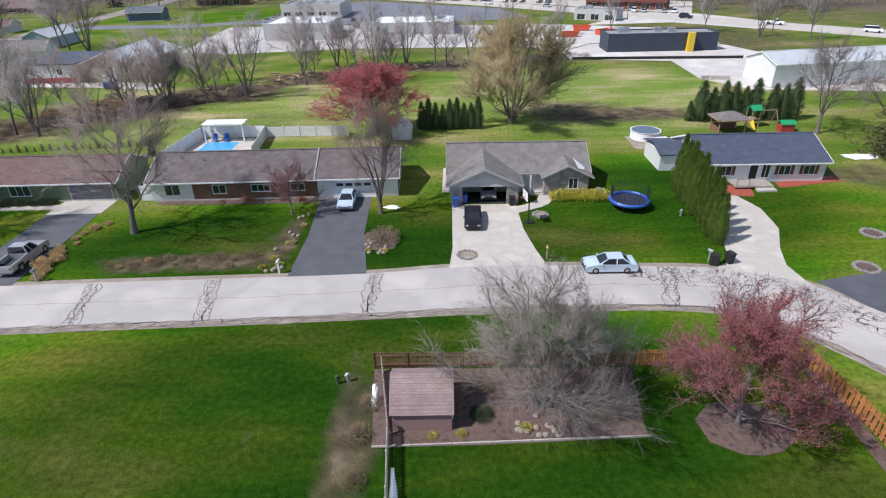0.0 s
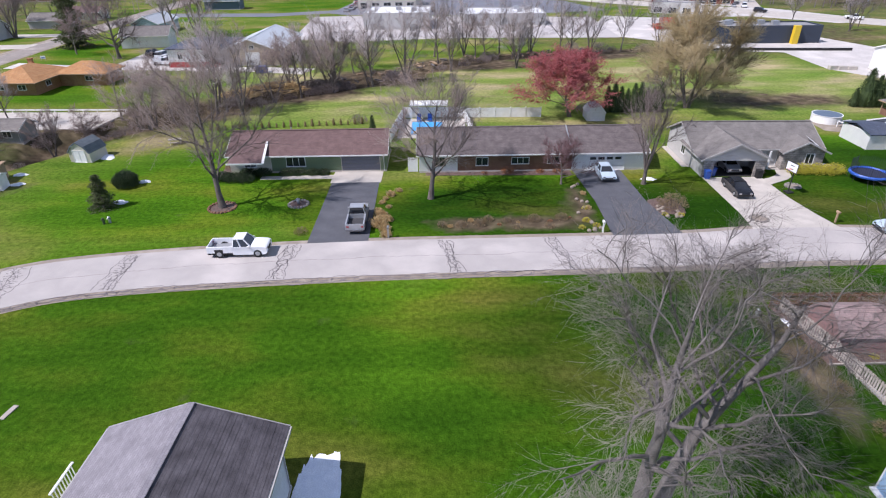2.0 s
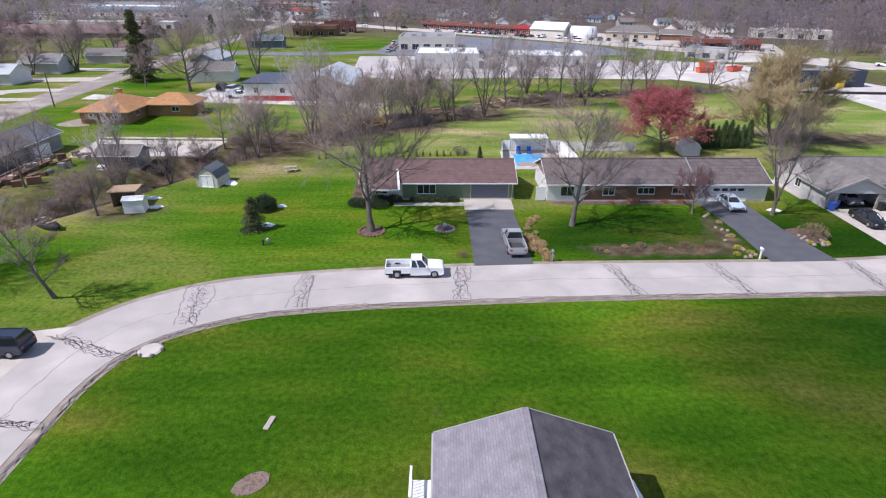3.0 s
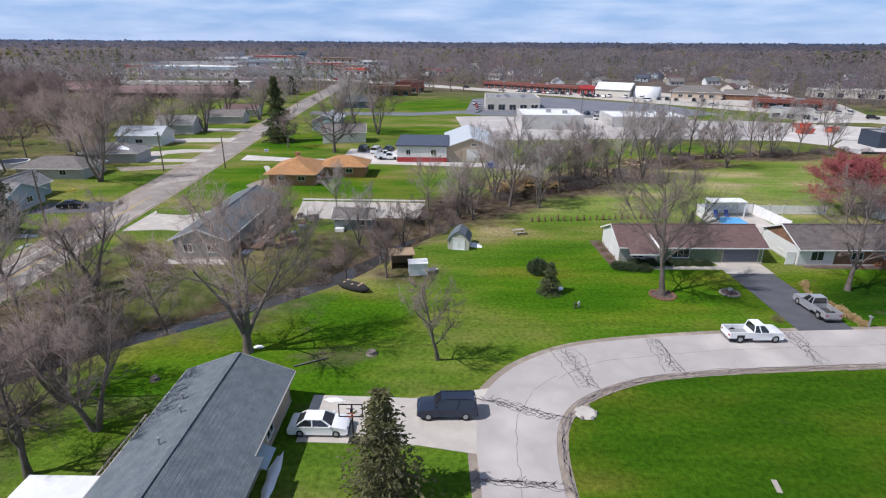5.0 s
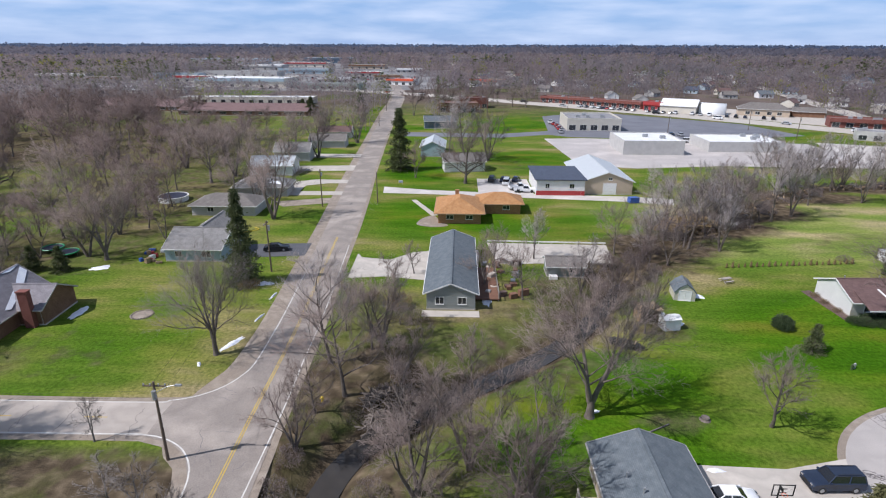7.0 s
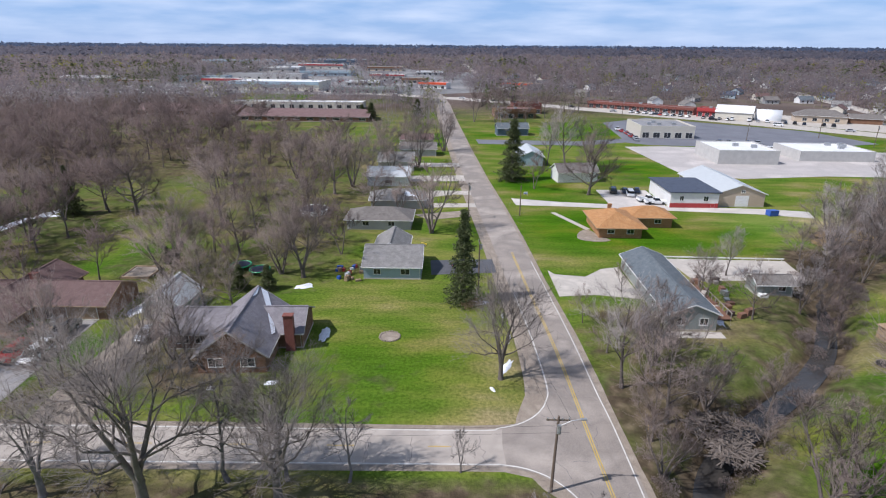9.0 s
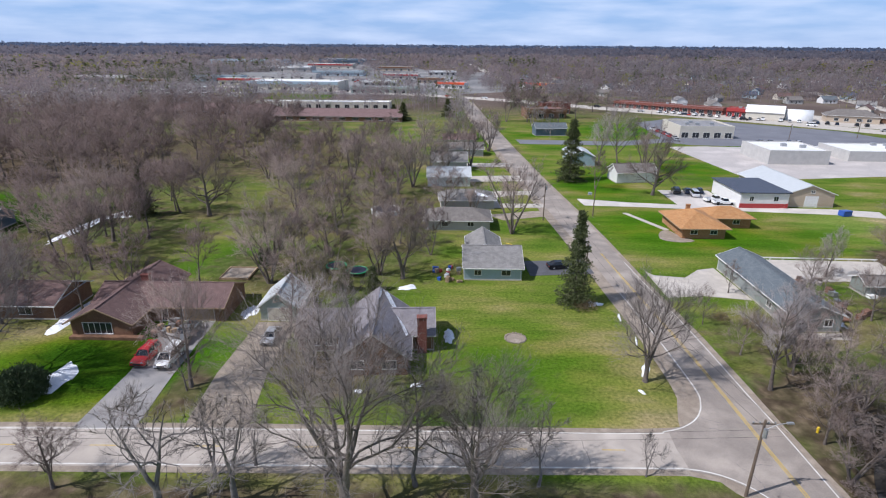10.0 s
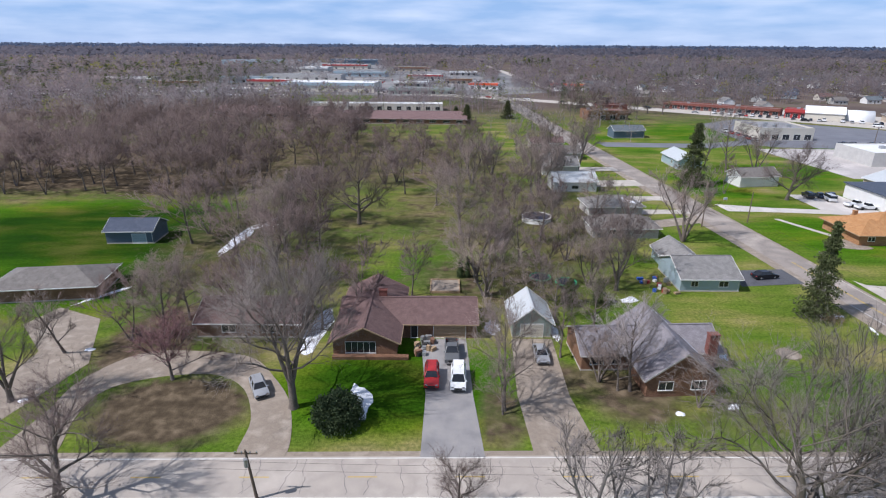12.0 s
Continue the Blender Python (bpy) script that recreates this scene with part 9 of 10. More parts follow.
for x, y, s in ((-28, 46.2, 0.5), (-25, 46.8, 0.4), (-22, 47.2, 0.5), (-30, 45.8, 0.45), (-19, 47.4, 0.5), (-24, 45.4, 0.35), (-27, 47.3, 0.4), (-20.6, 45.6, 0.4), (-32, 46, 0.4), (-4.8, 27, 0.5), (-5.2, 24.4, 0.55), (-5.0, 21, 0.5), (-4.6, 17.4, 0.5), (2.8, 28.5, 0.5),
                (10.5, 25.6, 0.5), (11.8, 27.6, 0.55), (-60.6, 63.5, 0.5), (-60.8, 66.4, 0.5), (-60.6, 69, 0.5), (-46.9, 44.6, 0.5)):
    plant("shrub", x, y, s, x * 30)
fp = base("garden_patch", -1.6, 12.6, 0, 0, "round red mulch bed with a small shrub", "garden bed")
MB().tube([(0, 0, -0.02), (0, 0, 0.06)], [1.0, 0.9], 18).part("bed", M["redmulch"], fp)
plant("rust", -1.6, 12.6, 0.6)
bn = base("garden_bench", 0.2, 10.6, -30, 0, "white garden bench on the lawn", "bench")
MB().box(-0.8, 0.8, -0.25, 0.25, 0.42, 0.48).part("seat", M["white"], bn)
MB().bar((0, 0.27, 0.45), (0, 0.36, 0.95), 1.6, 0.05).part("backrest", M["white"], bn)
each("leg", M["white"], bn, [(x - 0.04, x + 0.04, -0.22, 0.22, 0, 0.42) for x in (-0.7, 0.7)])
gh = base("greenhouse", -5.0, 9.4, 20, 0, "small white-framed garden greenhouse", "greenhouse")
each("frame", M["white"], gh, (), [((x, y, 0), (x, y, 1.9), 0.06, 0.06) for x in (-1.2, 0, 1.2) for y in (-0.9, 0.9)] + [((x, s * 0.9, 1.9), (x, 0, 2.5), 0.06, 0.06) for x in (-1.2, 0, 1.2) for s in (-1, 1)] + [((-1.2, 0, 2.5), (1.2, 0, 2.5), 0.06, 0.06), ((-1.2, -0.9, 1.9), (1.2, -0.9, 1.9), 0.06, 0.06), ((-1.2, 0.9, 1.9), (1.2, 0.9, 1.9), 0.06, 0.06)])
for s in (-1, 1):
    MB().quad((-1.2, s * 0.9, 1.9), (1.2, s * 0.9, 1.9), (1.2, 0, 2.48), (-1.2, 0, 2.48)).part("pane", M["glass"], gh)

MB().bar((33, 147.4, 0.35), (75.5, 144.8, 0.35), 0.05, 0.7).thing("silt_fence", M["black"], "low black silt fence round the building site", "fence")
sg = base("lawn_sign", -135.1, 142.0, 5, 0, "small white and blue sign on the lawn", "sign")
MB().box(-0.6, 0.6, -0.03, 0.03, 0.5, 1.2).part("board", M["white"], sg)
MB().box(-0.5, 0.5, -0.04, -0.032, 0.6, 0.85).part("bar", M["plastic_blue"], sg, "blue bar of unreadable writing")
each("post", M["fence_grey"], sg, [(x - 0.04, x + 0.04, -0.02, 0.02, 0, 0.5) for x in (-0.5, 0.5)])
hose = [(-163.0 + 1.3 * math.sin(k * 0.45), 100.4 - 0.34 * k, 0.12) for k in range(12)]
MB().tube(hose, [0.07] * 12, 6).thing("hose", M["plastic_yellow"], "yellow coiled garden hose on the grass", "hose")
sb = base("sandbox", -214.8, 81.5, 0, 0, "square tan timber sandbox behind the house", "sandbox")
MB().box(-2.5, 2.5, -2.6, 2.6, 0, 0.25).part("sand", M["gravel"], sb, "pale tan sand")
each("board", M["wood"], sb, [(-2.7, 2.7, -2.8, -2.6, 0, 0.4), (-2.7, 2.7, 2.6, 2.8, 0, 0.4), (-2.7, -2.5, -2.6, 2.6, 0, 0.4), (2.5, 2.7, -2.6, 2.6, 0, 0.4)])
for cx, cy in ((-197.0, 84.6), (-192.6, 82.4)):
    tp2 = base("trampoline", cx, cy, 0, 0, "dark trampoline with a teal rim under the trees", "trampoline")
    MB().tube([(math.cos(a) * 1.9, math.sin(a) * 1.9, 0.8) for a in (k * math.pi / 10 for k in range(21))], [0.14] * 21, 6, False).part("pad", M["plastic_green"], tp2)
    MB().tube([(0, 0, 0.76), (0, 0, 0.79)], [1.8, 1.8], 20).part("mat", M["trampoline_mat"], tp2)
    for k in range(6):
        a = k * math.pi / 3
        MB().cyl(math.cos(a) * 1.85, math.sin(a) * 1.85, 0, 0.75, 0.03, 6).part("leg", M["galv"], tp2)
# rails on the long concrete pad, clutter behind the grey house
rl = base("pad_rail", -112.4, 92.7, 0, 0, "long pale rail along a concrete pad", "railing")
MB().bar((0, 0, 0.45), (23.8, -0.6, 0.45), 0.08, 0.25).part("rail", M["white"], rl)
each("post", M["white"], rl, [(k * 2.6 - 0.05, k * 2.6 + 0.05, -k * 0.065 - 0.05, -k * 0.065 + 0.05, 0, 0.6) for k in range(10)])
for k in range(26):
    w = rr.uniform(0.3, 0.9)
    MB().box(-w, w, -0.4, 0.4, 0, rr.uniform(0.3, 1.1)).thing("crate", rr.choice((M["fence_brown"], M["fence_grey"], M["fence_brown"], M["mulch"], M["galv"])), "weathered crate among stored timber", "crate", pose(rr.uniform(-113.5, -107.5), rr.uniform(66, 84), 0.04, 0, 0, rr.uniform(0, 90)), "stored crates")
for k in range(16):
    w = rr.uniform(0.25, 0.6)
    MB().box(-w, w, -0.3, 0.3, 0, rr.uniform(0.3, 0.9)).thing("crate", rr.choice((M["white"], M["plastic_blue"], M["wood"], M["galv"], M["red"])), "garden clutter and crates beside a house", "crate", pose(rr.uniform(-178, -173), rr.uniform(79, 86), 0.02, 0, 0, rr.uniform(0, 90)), "garden clutter")
for k in range(22):
    w = rr.uniform(0.2, 0.5)
    MB().box(-w, w, -0.25, 0.25, 0, rr.uniform(0.3, 0.9)).thing("crate", rr.choice((M["dark"], M["wood"], M["galv"], M["fence_brown"])), "boxes and tools stacked by the garage", "crate", pose(rr.uniform(-219.0, -216.2), rr.uniform(57.5, 62.0), 0.06, 0, 0, rr.uniform(0, 90)), "garage clutter")
dp = base("dumpster", -73.6, 124.8, 10, 0, "blue metal rubbish skip", "dumpster")
MB().box(-1.2, 1.2, -0.9, 0.9, 0.1, 1.4).part("body", M["plastic_blue"], dp)
MB().box(-1.25, 1.25, -0.95, 0.0, 1.4, 1.5).part("lid", M["plastic_blue"], dp)
# rubble and cut logs along the creek
for k in range(90):
    i = rr.randrange(84, 118)
    l = rr.uniform(0.6, 2.4)
    MB().tube([(-l / 2, 0, 0.15), (l / 2, 0, 0.2)], [rr.uniform(0.1, 0.25)] * 2, 7).thing("cut_log", M["wood"] if k % 3 else M["bark_pale"], "cut log on the brush pile", "log", pose(creek_pts[i][0] + rr.gauss(0, 2.5) - 3, creek_pts[i][1] + rr.gauss(0, 2.0), rr.uniform(0, 0.4), 0, rr.uniform(-8, 8), rr.uniform(0, 180)), "cut logs")


def brush_pile(x, y, rx, ry, h, seed, label):
    """A heap of cut branches."""
    rr = random.Random(seed)
    mb = MB()
    for k in range(300):
        a, f = rr.uniform(0, 6.283), rr.random() ** 0.5
        p = Vector((math.cos(a) * rx * f, math.sin(a) * ry * f, h * (1 - f * f) * rr.uniform(0.2, 1.0) + 0.05))
        w, l = rr.uniform(0, 3.1416), rr.uniform(0.6, 2.2)
        q = Vector((math.cos(w) * l, math.sin(w) * l, rr.gauss(0, 0.3)))
        mb.tube([p - q / 2, p + q / 2], [rr.uniform(0.03, 0.1)] * 2, 4)
    mb.thing("brush_pile", M["straw" if seed % 2 else "bark"], label, "brush pile", pose(x, y, 0.0), "brush piles", "stuff")


brush_pile(-65.5, 108.0, 6.5, 3.0, 1.8, 1, "tan heap of cut branches by the creek")
brush_pile(-58.0, 110.5, 5.0, 2.4, 1.5, 2, "dark brown heap of cut branches")
brush_pile(-72.0, 103.0, 4.0, 2.2, 1.2, 3, "low tan heap of dead branches")
brush_pile(-125.0, 38.8, 4.0, 2.8, 0.9, 6, "dark tangle of fallen branches")
brush_pile(-125.6, 34.6, 2.6, 2.0, 0.7, 8, "low dark tangle of fallen branches")
# ---------------------------------------------------------------- vehicles
def wheel(parent, x, y, r, w=0.22, rim=True):
    t = MB().tube([(x, y - w / 2, r), (x, y - w / 2 + 0.03, r), (x, y + w / 2 - 0.03, r), (x, y + w / 2, r)], [r * 0.9, r, r, r * 0.9], 16).part("wheel", M["black"], parent)
    if not rim:
        return
    s = 1 if y > 0 else -1
    MB().tube([(x, y + s * w / 2, r), (x, y + s * (w / 2 + 0.015), r)], [r * 0.55, r * 0.45], 10).part("rim", M["galv"], t)


def car(name, x, y, rot, col, label, kind="sedan", z=0.06, group="", plain=False):
    """A parked vehicle, nose to local +x."""
    ob = base(name, x, y, rot, z, label, "car" if kind in ("sedan", "hatch", "suv") else kind, group)
    L, W, H, bonnet, belt, prof, cab = {
        "sedan": (4.75, 1.82, 1.45, 0.82, 0.95, None, ((-1.75, 1.15), (-1.05, 0.35))),
        "hatch": (4.3, 1.78, 1.5, 0.85, 0.98, None, ((-2.05, 1.1), (-1.75, 0.35))),
        "suv": (4.95, 1.95, 1.8, 1.05, 1.15, None, ((-2.38, 1.05), (-2.2, 0.45))),
        "van": (5.1, 1.98, 1.95, 1.05, 1.2, None, ((-2.5, 1.75), (-2.4, 0.95))),
        "pickup": (5.75, 2.0, 1.9, 1.08, 1.16, None, ((-0.35, 1.35), (-0.25, 0.72))),
    }[kind]
    h = L / 2
    r = 0.33 if kind in ("sedan", "hatch") else 0.43 if kind == "pickup" else 0.38
    lo = 0.24 if kind in ("sedan", "hatch") else 0.34
    (c0, c1), (t0, t1) = cab
    boot = belt if kind in ("suv", "van", "hatch") else belt - 0.02
    side = [(-h, lo + 0.12), (-h + 0.1, lo), (h - 0.15, lo), (h, lo + 0.15), (h, bonnet - 0.2), (h - 0.25, bonnet - 0.04), (c1 + 0.05, belt), (c0, boot), (-h + 0.1, boot - 0.02), (-h, boot - 0.2)]
    if kind == "pickup":
        side = [(c0 - 0.02, lo), (h - 0.15, lo), (h, lo + 0.15), (h, bonnet - 0.1), (h - 0.2, bonnet), (c1 + 0.05, belt), (c0 - 0.02, belt)]
        MB().box(-h + 0.05, c0, -W / 2 + 0.1, W / 2 - 0.1, lo, 0.6).part("chassis", M["black"], ob)
    mb = MB()
    n = len(side)
    rings = []
    for yy, k in ((-W / 2, 0.06), (-W / 2 + 0.1, 0.0), (W / 2 - 0.1, 0.0), (W / 2, 0.06)):
        zc = (lo + belt) / 2
        rings.append([(px * (1 - k * 0.35), yy, zc + (pz - zc) * (1 - k * 2.0)) for px, pz in side])
    mb.add([p for g in rings for p in g], [(i * n + j, i * n + (j + 1) % n, (i + 1) * n + (j + 1) % n, (i + 1) * n + j) for i in range(3) for j in range(n)]
           + [tuple(range(n)), tuple(range(4 * n - 1, 3 * n - 1, -1))])
    body = mb.part("body", col, ob)
    if not plain:
        bv = body.modifiers.new("soft_edges", "BEVEL")
        bv.width, bv.segments, bv.limit_method, bv.angle_limit = 0.09, 3, "ANGLE", radians(25)
        body.data.polygons.foreach_set("use_smooth", [True] * len(body.data.polygons))
    a, b = W / 2 - 0.08, W / 2 - 0.3
    MB().add([(c0, -a, belt - 0.03), (c1, -a, belt - 0.03), (c1, a, belt - 0.03), (c0, a, belt - 0.03), (t0, -b, H - 0.05), (t1, -b, H - 0.05), (t1, b, H - 0.05), (t0, b, H - 0.05)],
             ((4, 5, 6, 7), (0, 1, 5, 4), (1, 2, 6, 5), (2, 3, 7, 6), (3, 0, 4, 7))).part("cabin_glass", M["carglass"], ob)
    MB().box(t0 - 0.03, t1 + 0.03, -b - 0.02, b + 0.02, H - 0.06, H).part("roof", col, ob)
    for s in () if plain else (-1, 1):
        for p, q in (((c0, s * a, belt - 0.02), (t0, s * b, H - 0.04)), ((c1, s * a, belt - 0.02), (t1, s * b, H - 0.04)), (((c0 + c1) / 2 - 0.1, s * (a + 0.01), belt - 0.02), ((t0 + t1) / 2 - 0.1, s * (b + 0.01), H - 0.04))):
            MB().bar(p, q, 0.09, 0.09).part("pillar", col, ob)
    for s in (-1, 1):
        wheel(ob, h - 0.92, s * (W / 2 - 0.1), r, rim=not plain)
        wheel(ob, -h + (1.15 if kind == "pickup" else 0.98), s * (W / 2 - 0.1), r, rim=not plain)
        if plain:
            continue
        MB().box(c1 - 0.25, c1 - 0.1, s * (W / 2 + 0.06) - 0.08, s * (W / 2 + 0.06) + 0.08, belt, belt + 0.13).part("mirror", col, ob)
        MB().box(h - 0.1, h + 0.012, s * (W / 2 - 0.3) - 0.16, s * (W / 2 - 0.3) + 0.16, bonnet - 0.24, bonnet - 0.1).part("headlight", M["chrome"], ob)
        MB().box(-h - 0.012, -h + 0.1, s * (W / 2 - 0.25) - 0.13, s * (W / 2 - 0.25) + 0.13, boot - 0.34, boot - 0.16).part("tail_light", M["red"], ob)
    if not plain:
        dull = M["black"] if kind != "pickup" else M["chrome"]
        MB().box(h - 0.05, h + 0.04, -W / 2 + 0.12, W / 2 - 0.12, lo + 0.05, lo + 0.2).part("bumper", dull, ob)
        MB().box(-h - 0.04, -h + 0.05, -W / 2 + 0.12, W / 2 - 0.12, lo + 0.05, lo + 0.2).part("bumper", dull, ob)
        MB().box(h - 0.02, h + 0.02, -0.5, 0.5, lo + 0.24, bonnet - 0.22).part("grille", M["black"], ob)
    if kind == "pickup":
        liner = M["galv"] if col is P_WHITE else M["bed_dark"]
        MB().box(-h + 0.1, c0 - 0.08, -W / 2 + 0.12, W / 2 - 0.12, 0.62, 0.68).part("bed_floor", liner, ob, "ribbed floor of the open load bed")
        for s in (-1, 1):
            MB().box(-h + 0.02, c0 - 0.04, s * (W / 2 - 0.08) - 0.07, s * (W / 2 - 0.08) + 0.07, 0.55, belt + 0.04).part("bed_side", col, ob)
            MB().box(-h + 0.75, -h + 1.55, s * (W / 2 - 0.02) - 0.02, s * (W / 2 - 0.02) + 0.02, lo, 0.92).part("wheel_arch", M["black"], ob)
        MB().box(-h, -h + 0.08, -W / 2 + 0.15, W / 2 - 0.15, 0.55, belt + 0.03).part("tailgate", col, ob)
        MB().box(c0 - 0.08, c0 - 0.03, -W / 2 + 0.12, W / 2 - 0.12, 0.6, belt + 0.04).part("bed_front", col, ob)
    if kind == "suv":
        for s in (-1, 1):
            MB().box(-1.9, 0.2, s * 0.58 - 0.02, s * 0.58 + 0.02, H + 0.02, H + 0.06).part("roof_rail", M["black"], ob)
    return ob


car("sedan", 15.4, 43.9, 180, P_PALE, "pale silver-blue sedan parked at the roadside")
car("sedan", 3.3, 54.4, -92, P_BLACK, "black sedan on the concrete driveway")
car("sedan", -11.2, 59.8, -90, P_PALE, "pale blue sedan in front of the garage")
car("pickup_truck", -51.9, 40.5, 2, P_WHITE, "white pickup truck with an open bed at the roadside", "pickup")
car("pickup_truck", -41.2, 47.0, 92, P_SILVER, "silver pickup truck on the dark driveway", "pickup")
car("suv", -83.8, 27.2, 182, P_NAVY, "dark blue sport utility vehicle on the driveway", "suv")
car("sedan", -93.9, 24.9, 0, P_WHITE, "white sedan beside the house")
car("van", -213.0, 51.0, -92, P_WHITE, "white delivery van on the driveway", "van")
car("suv", -216.5, 51.4, -90, P_RED, "red sport utility vehicle on the driveway", "suv")
car("pickup_truck", -213.8, 57.8, -90, P_GREY, "dark grey pickup truck behind the van", "pickup")
car("hatchback", -238.4, 48.8, -62, P_SILVER, "silver-blue hatchback on the horseshoe driveway", "hatch")
car("sedan", -201.2, 57.4, -90, P_SILVER, "silver sedan in front of the small garage")
car("pickup_truck", 5.4, 61.6, -90, P_SILVER, "silver car inside the open garage", "hatch", 0.12)
car("sedan", -153.8, 86.6, 10, P_BLACK, "black sedan on the dark driveway")
# ---------------------------------------------------------------- town
def shop(name, x, y, rot, w, d, h, wall, roof, label, windows=4, parapet=0.6, fascia=None, category="shop"):
    """A flat-roofed commercial building: walls, roof sheet behind a parapet, shop windows, rooftop units."""
    s = base(name, x, y, rot, 0, label, category)
    t = 0.3
    each("wall", M[wall], s, [(-w / 2, w / 2, -d / 2, -d / 2 + t, 0, h + parapet), (-w / 2, w / 2, d / 2 - t, d / 2, 0, h + parapet), (-w / 2, -w / 2 + t, -d / 2 + t, d / 2 - t, 0, h + parapet), (w / 2 - t, w / 2, -d / 2 + t, d / 2 - t, 0, h + parapet)])
    MB().box(-w / 2 + t, w / 2 - t, -d / 2 + t, d / 2 - t, h - 0.2, h).part("roof", M[roof], s)
    for k in range(windows):
        u = -w / 2 + w * (k + 0.5) / windows
        opening(s, "window" if k % 3 else "door", (u, -d / 2), 0, 0.3, min(3.0, w / windows * 0.6), min(2.4, h * 0.55), M["glass"], M["white"], 2)
    if fascia:
        MB().box(-w / 2 - 0.1, w / 2 + 0.1, -d / 2 - 0.9, -d / 2 - 0.02, h * 0.72, h + parapet + 0.05).part("canopy", M[fascia], s)
    rr2 = random.Random(int(abs(x * 3 + y)))
    for k in range(2 if w < 25 else 4):
        a, b = rr2.uniform(-w * 0.4, w * 0.4), rr2.uniform(-d * 0.3, d * 0.3)
        MB().box(a - 0.9, a + 0.9, b - 0.7, b + 0.7, h, h + 1.1).part("rooftop_unit", M["galv"], s)
    return s


shop("warehouse", -47.0, 202.0, -1, 22, 22, 4.8, "greywall", "roof_flat_white", "pale warehouse with a white flat roof", 0, 0.4, category="warehouse")
shop("warehouse", -10.0, 208.0, -1, 28, 20, 3.6, "greywall", "roof_flat_white", "low warehouse with a white flat roof", 0, 0.3, category="warehouse")
shop("office", -55.0, 264.0, -2, 25, 26, 5.2, "cream_siding", "roof_flat_grey", "cream office block with a grey gravel roof", 5, 0.6, category="office")
shop("motel", -30.0, 372.0, -38, 72, 10, 4.0, "brick_red", "roof_flat_red", "long low red-fronted motel row", 14, 0.4, "brick_red", category="motel")
shop("store", 2.0, 340.0, -36, 12, 9, 5.0, "red", "roof_flat_red", "small bright red store", 3, 0.5, "red")
hS = ranch(14, 332, -30, 20, 14, 4.2, 3.4, "cream_siding", "roof_flat_white", "cream store with a bright white pitched roof", name="store")
hS2 = base("greenhouse_store", 31, 326, -28, 0, "white round-roofed garden store", "store")
MB().tube([(-7, 0, 0), (7, 0, 0)], [6.0, 6.0], 20).part("shell", M["roof_flat_white"], hS2, smooth=True)
opening(hS2, "window", (-0.5, -5.2), 0, 0.5, 4, 2.0, M["glass"], M["white"], 3)
hT = ranch(56, 318, -22, 26, 12, 4.0, 3.2, "tan_siding", "roof_greybrown", "tan restaurant with a grey hipped roof", hip=True, name="restaurant")
for u in (-8, -3, 3, 8):
    window(hT, "S", 26, 12, u, 1.0, 2.2, 1.6)
hT2 = ranch(78, 312, -22, 16, 9, 3.2, 2.0, "brick_brown", "roof_greybrown", "low brick annex with a grey roof", name="restaurant")
shop("store", 82.0, 268.0, -24, 34, 12, 4.0, "brick_red", "roof_flat_red", "long dark red brick store", 6, 0.6, "brick_red")
shop("store", 150, 330, -20, 40, 14, 4.5, "cream_siding", "roof_flat_white", "long white commercial shed", 4, 0.4)
for x, y, rot, w, label in ((-240, 312, -2, 74, "long low school with a red-brown pitched roof"), (-318, 334, -6, 68, "long low school wing with a red-brown pitched roof")):
    sc = ranch(x, y, rot, w, 24, 2.8, 3.0, "brick_brown", "roof_school", label, trim="trim_grey", name="school")
    tagged(sc, category="school")
    for k in range(10):
        window(sc, "S", w, 24, -w / 2 + (k + 0.5) * w / 10, 0.9, 3.6, 1.3, panes=3)
shop("store", -262, 372, 0, 90, 12, 4.2, "cream_siding", "roof_flat_white", "long white-roofed row of classrooms", 14, 0.3)
shop("store", -322, 535, -4, 86, 40, 7.5, "cream_siding", "roof_flat_white", "big pale supermarket with a white flat roof", 6, 0.6, "blue_siding")
shop("store", -236, 500, -4, 58, 18, 5.0, "sage_siding", "roof_flat_grey", "long low grey-green store building", 8, 0.5, "sage_siding")
shop("store", -590, 1180, -4, 150, 50, 9, "blue_siding", "roof_flat_grey", "broad blue-grey shopping centre", 8, 0.8, "blue_siding")
shop("store", -395, 1230, -4, 120, 50, 10, "dblue_siding", "roof_flat_white", "dark blue-fronted shopping centre", 8, 0.8, "dblue_siding")
shop("store", -400, 700, -4, 120, 24, 6, "greywall", "roof_flat_grey", "long grey commercial row", 10, 0.5)
shop("store", -90, 566, -34, 36, 16, 5, "tan_siding", "roof_orange", "tan store with an orange canopy", 5, 0.5, "dumpster")
shop("filling_station", -176, 560, -20, 30, 12, 5.5, "white_siding", "dumpster", "filling station with a bright orange canopy", 4, 0.3, "dumpster", category="filling station")
MORE = [("pale grey box store with a white roof", "greywall", "roof_flat_white", "white"), ("low blue-fronted strip of shops", "blue_siding", "roof_flat_grey", "blue_siding"), ("cream strip mall with a white roof", "cream_siding", "roof_flat_white", "red"),
        ("tan restaurant block with a grey roof", "tan_siding", "roof_flat_grey", "brick_brown")]
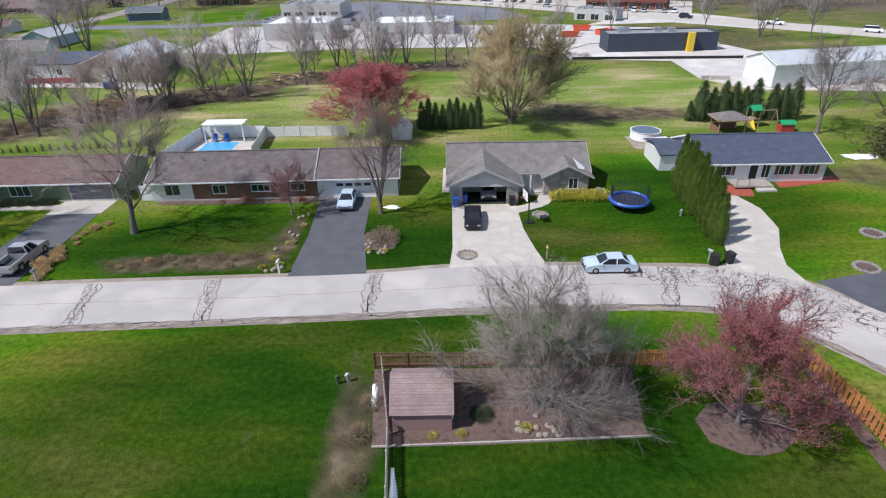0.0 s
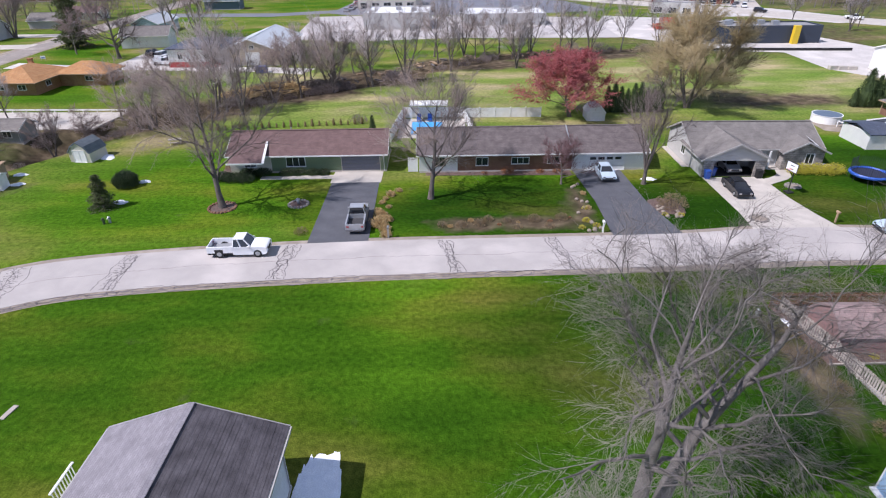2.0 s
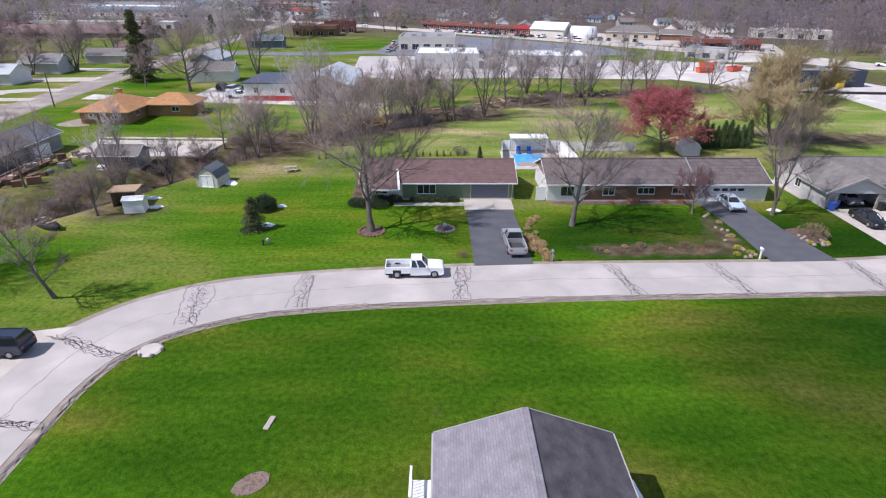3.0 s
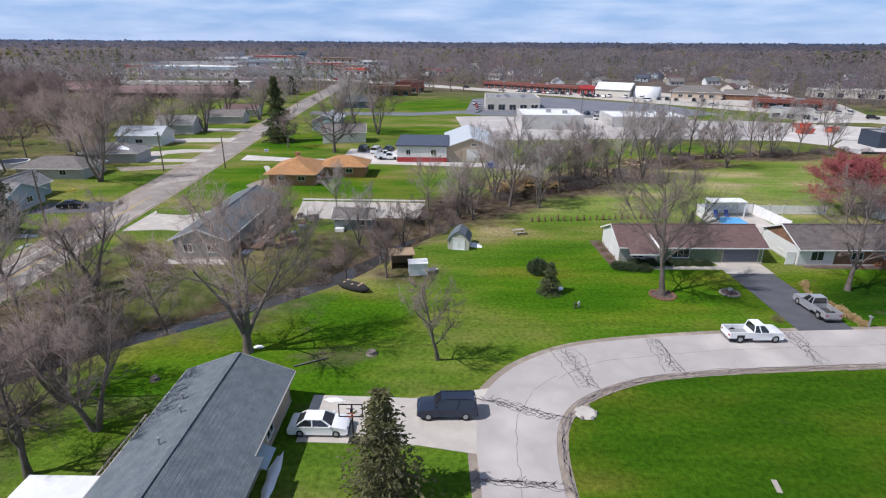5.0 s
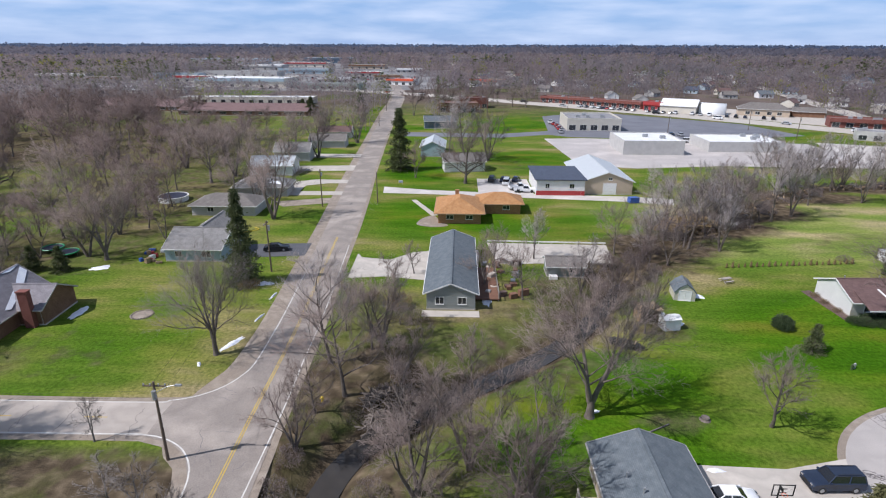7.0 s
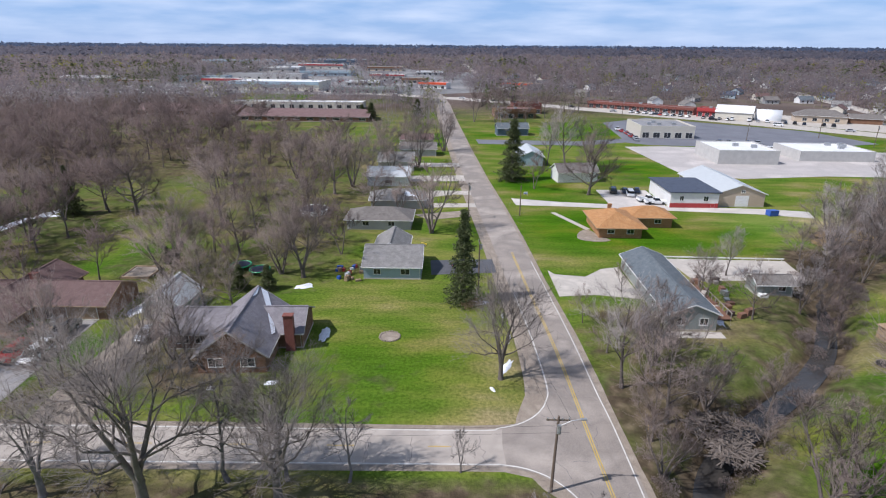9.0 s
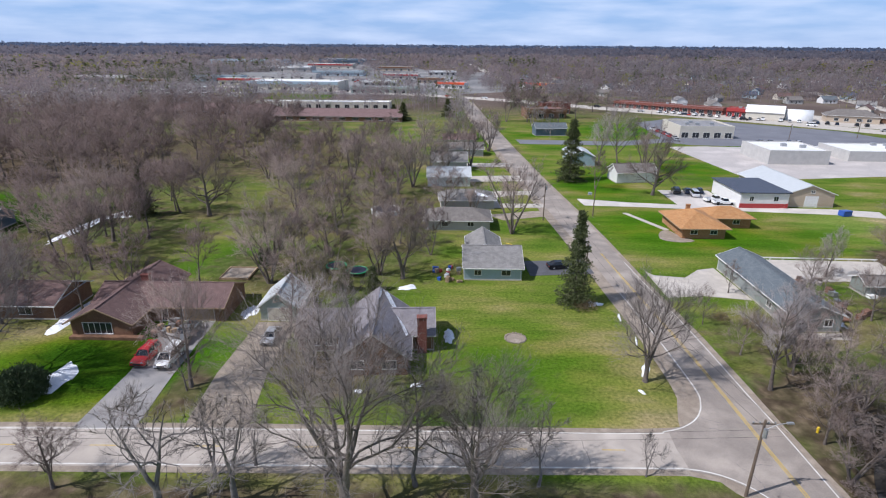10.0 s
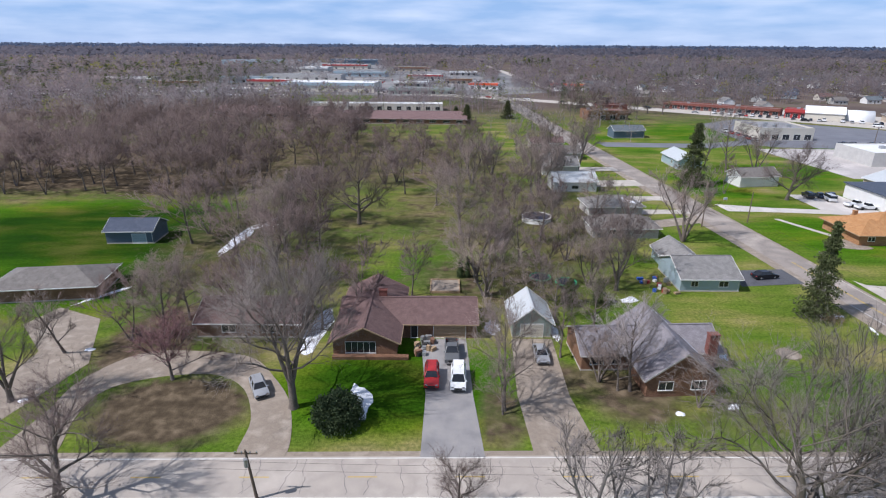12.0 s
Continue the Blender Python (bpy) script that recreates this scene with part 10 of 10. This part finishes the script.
for k, (x, y, w, d, h) in enumerate(((-440, 900, 90, 30, 7), (-330, 780, 70, 26, 6), (-240, 720, 44, 20, 5), (-200, 640, 30, 16, 5), (-250, 590, 36, 18, 5), (-520, 1010, 110, 36, 8), (-390, 1020, 80, 30, 7), (-270, 940, 60, 26, 6), (-190, 820, 40, 18, 5), (-440, 640, 56, 16, 6), (-395, 590, 50, 14, 6), (-480, 560, 50, 14, 6), (-560, 620, 60, 14, 6))):
    label, wall, roof, front = MORE[k % 4]
    shop("store", x, y, -4, w, d, h, wall, roof, label, 5, 0.5, front)
shop("store", -120, 330.0, 4, 24, 16, 5.0, "brick_brown", "roof_flat_red", "dark brown brick store", 4, 0.6, "brick_brown")
shop("store", -110, 352.0, 4, 18, 12, 6.0, "brick_red", "roof_flat_red", "red brick block beside the street", 4, 0.6)
shop("store", 59.3, 161.5, 0, 29.5, 8.8, 4.4, "navy_siding", "roof_flat_grey", "long dark blue unfinished building", 0, 0.3, category="store")
MB().box(65.6, 67.2, 155.6, 156.9, 0, 4.8).thing("hoist", M["plastic_yellow"], "yellow construction hoist against a dark building", "hoist")
hV = ranch(86, 120.4, 8, 42, 9.5, 4.6, 1.6, "white_siding", "roof_metal", "long white metal workshop with a grey roof", name="workshop")
garage_door(hV, "W", 42, 9.5, -2, M["white"], 3.4, 3.2)
shop("office", 60, 290 - 60, -30, 16, 10, 3.6, "greywall", "roof_flat_grey", "low grey roadside office", 3, 0.4, category="office")
for k, (x, y, rot) in enumerate(((40, 186, 12), (47, 200, -8), (52, 190, 30))):
    sk = base("skip", x, y, rot, 0, "orange-red steel builder's skip", "skip", "skips")
    MB().add([(-2.6, -1.1, 0.2), (2.2, -1.1, 0.2), (2.2, 1.1, 0.2), (-2.6, 1.1, 0.2), (-3.0, -1.2, 1.7), (3.0, -1.2, 1.7), (3.0, 1.2, 1.7), (-3.0, 1.2, 1.7)], ((3, 2, 1, 0), (0, 1, 5, 4), (1, 2, 6, 5), (2, 3, 7, 6), (3, 0, 4, 7))).part("body", M["dumpster"], sk)
for x, y, rot in ((58.4, 121.8, 0), (56.6, 122.2, 4), (60.4, 121.5, -3)):
    MB().box(-1.0, 1.0, -0.5, 0.5, 0, 0.8).thing("concrete_block", M["concrete"], "stacked concrete block in the yard", "block", pose(x, y, 0.02, 0, 0, rot), "concrete blocks")

# small houses among the trees
homes = []
for wall, roof, label in (("white_siding", "roof_grey", "small white house with a grey roof"), ("cream_siding", "roof_brown", "small cream house with a brown roof"), ("greywall", "roof_greybrown", "small grey house with a weathered roof"),
                          ("blue_siding", "roof_navy", "small pale blue house with a dark roof"), ("white_siding", "roof_teal", "small white house with a blue-grey roof")):
    ho = base("house", 0, 0, 0, 0, label, "house")
    walls(ho, 11, 8, 3.0, M[wall], 2.4)
    gable_roof(ho, 11, 8, 3.0, 2.4, M[roof], M["white"], bare=True)
    window(ho, "S", 11, 8, -3, 1.0, 1.4, 1.2), window(ho, "S", 11, 8, 3, 1.0, 1.4, 1.2), door(ho, "S", 11, 8, 0.4, M["dark"])
    tagged(ho, group="small houses")
    homes.append(ho)
for k, (x, y) in enumerate(spots):
    m = pose(x, y, float(ground_z(x, y, 1e9)), 0, 0, hr.choice((0, 90, 45, -30, 15)))
    if k < 5:
        homes[k].matrix_world = m
    else:
        copy_thing(homes[k % 5], m)
# rows of pale trailers west of the shops
tr = base("mobile_home", -420, 470, 0, 0, "pale mobile home with a white roof", "mobile home", "mobile homes")
MB().box(-8, 8, -2.2, 2.2, 0.4, 3.2).part("body", M["cream_siding"], tr)
MB().box(-8.2, 8.2, -2.4, 2.4, 3.2, 3.4).part("roof", M["roof_flat_white"], tr)
for u in (-5, -1, 4):
    opening(tr, "window", (u, -2.2), 0, 1.4, 1.4, 1.0, M["glass"], M["white"], 2)
for k in range(26):
    copy_thing(tr, pose(-560 + (k % 9) * 26 + hr.uniform(-4, 4), 440 + (k // 9) * 34 + hr.uniform(-5, 5), 0, 0, 0, hr.choice((0, 12, 90))))

# parked cars in the lots
lot_cars = [car("parked_car", -100 - 3 * k, 140 + 4 * k, 0, col, label, kind, 0.05, "cars in the lots", True) for k, (col, kind, label) in enumerate((
    (P_WHITE, "van", "white van in the gravel yard"), (P_NAVY, "sedan", "dark blue parked four-door sedan"), (P_WHITE, "pickup", "white pickup truck parked in the yard"), (P_BLACK, "suv", "black parked sport utility vehicle"), (P_SILVER, "sedan", "silver four-door sedan parked outside"), (P_RED, "sedan", "red four-door sedan parked outside")))]
for ob, q in zip(lot_cars, ((-104.6, 143.6, 80), (-101.5, 147.5, 75), (-101.6, 137.2, 10), (-108.6, 147, 80), (-72, 244, 88), (-26, 345, 60))):
    ob.matrix_world = pose(q[0], q[1], 0.05, 0, 0, q[2])
more = [(1, -105.2, 147.0, 80), (2, -100.4, 134.5, 0)]
more += [(hr.randrange(1, 6), -71 + hr.uniform(-1, 1), 250 + k * 4.2, 90) for k in range(7)] + [(hr.randrange(1, 6), -40 + k * 4, 240 - k * 0.4, 92) for k in range(7) if k % 3]
more += [(hr.randrange(6), -44 + k * 4.4 * 0.8, 372 - k * 4.4 * 0.62 - 12, 52) for k in range(16) if k % 5]
more += [(hr.randrange(6), 8 + k * 4.0, 322 - k * 2.2, 60) for k in range(12) if k % 4 != 1]
more += [(hr.randrange(6), 66 + k * 3.6, 258 - k * 1.6, 66) for k in range(10) if k % 3]
more += [(hr.randrange(6), -300 + (k % 20) * 7 + hr.uniform(-1, 1), 640 + (k // 20) * 22, 90) for k in range(60) if hr.random() < 0.7]
more += [(hr.randrange(6), -290 + k * 5, 502, 90) for k in range(18) if hr.random() < 0.7] + [(hr.randrange(6), -50 + k * 9, 220 + hr.uniform(-3, 3), hr.uniform(0, 180)) for k in range(7)]
more += [(hr.randrange(6), q[0] + hr.uniform(-3, 3), q[1] + hr.uniform(-3, 3), -40) for q in (resample(curve(HIGHWAY, 8), 30)[4:24])]
for k, x, y, rot in more:
    copy_thing(lot_cars[k], pose(x, y, 0.06, 0, 0, rot))
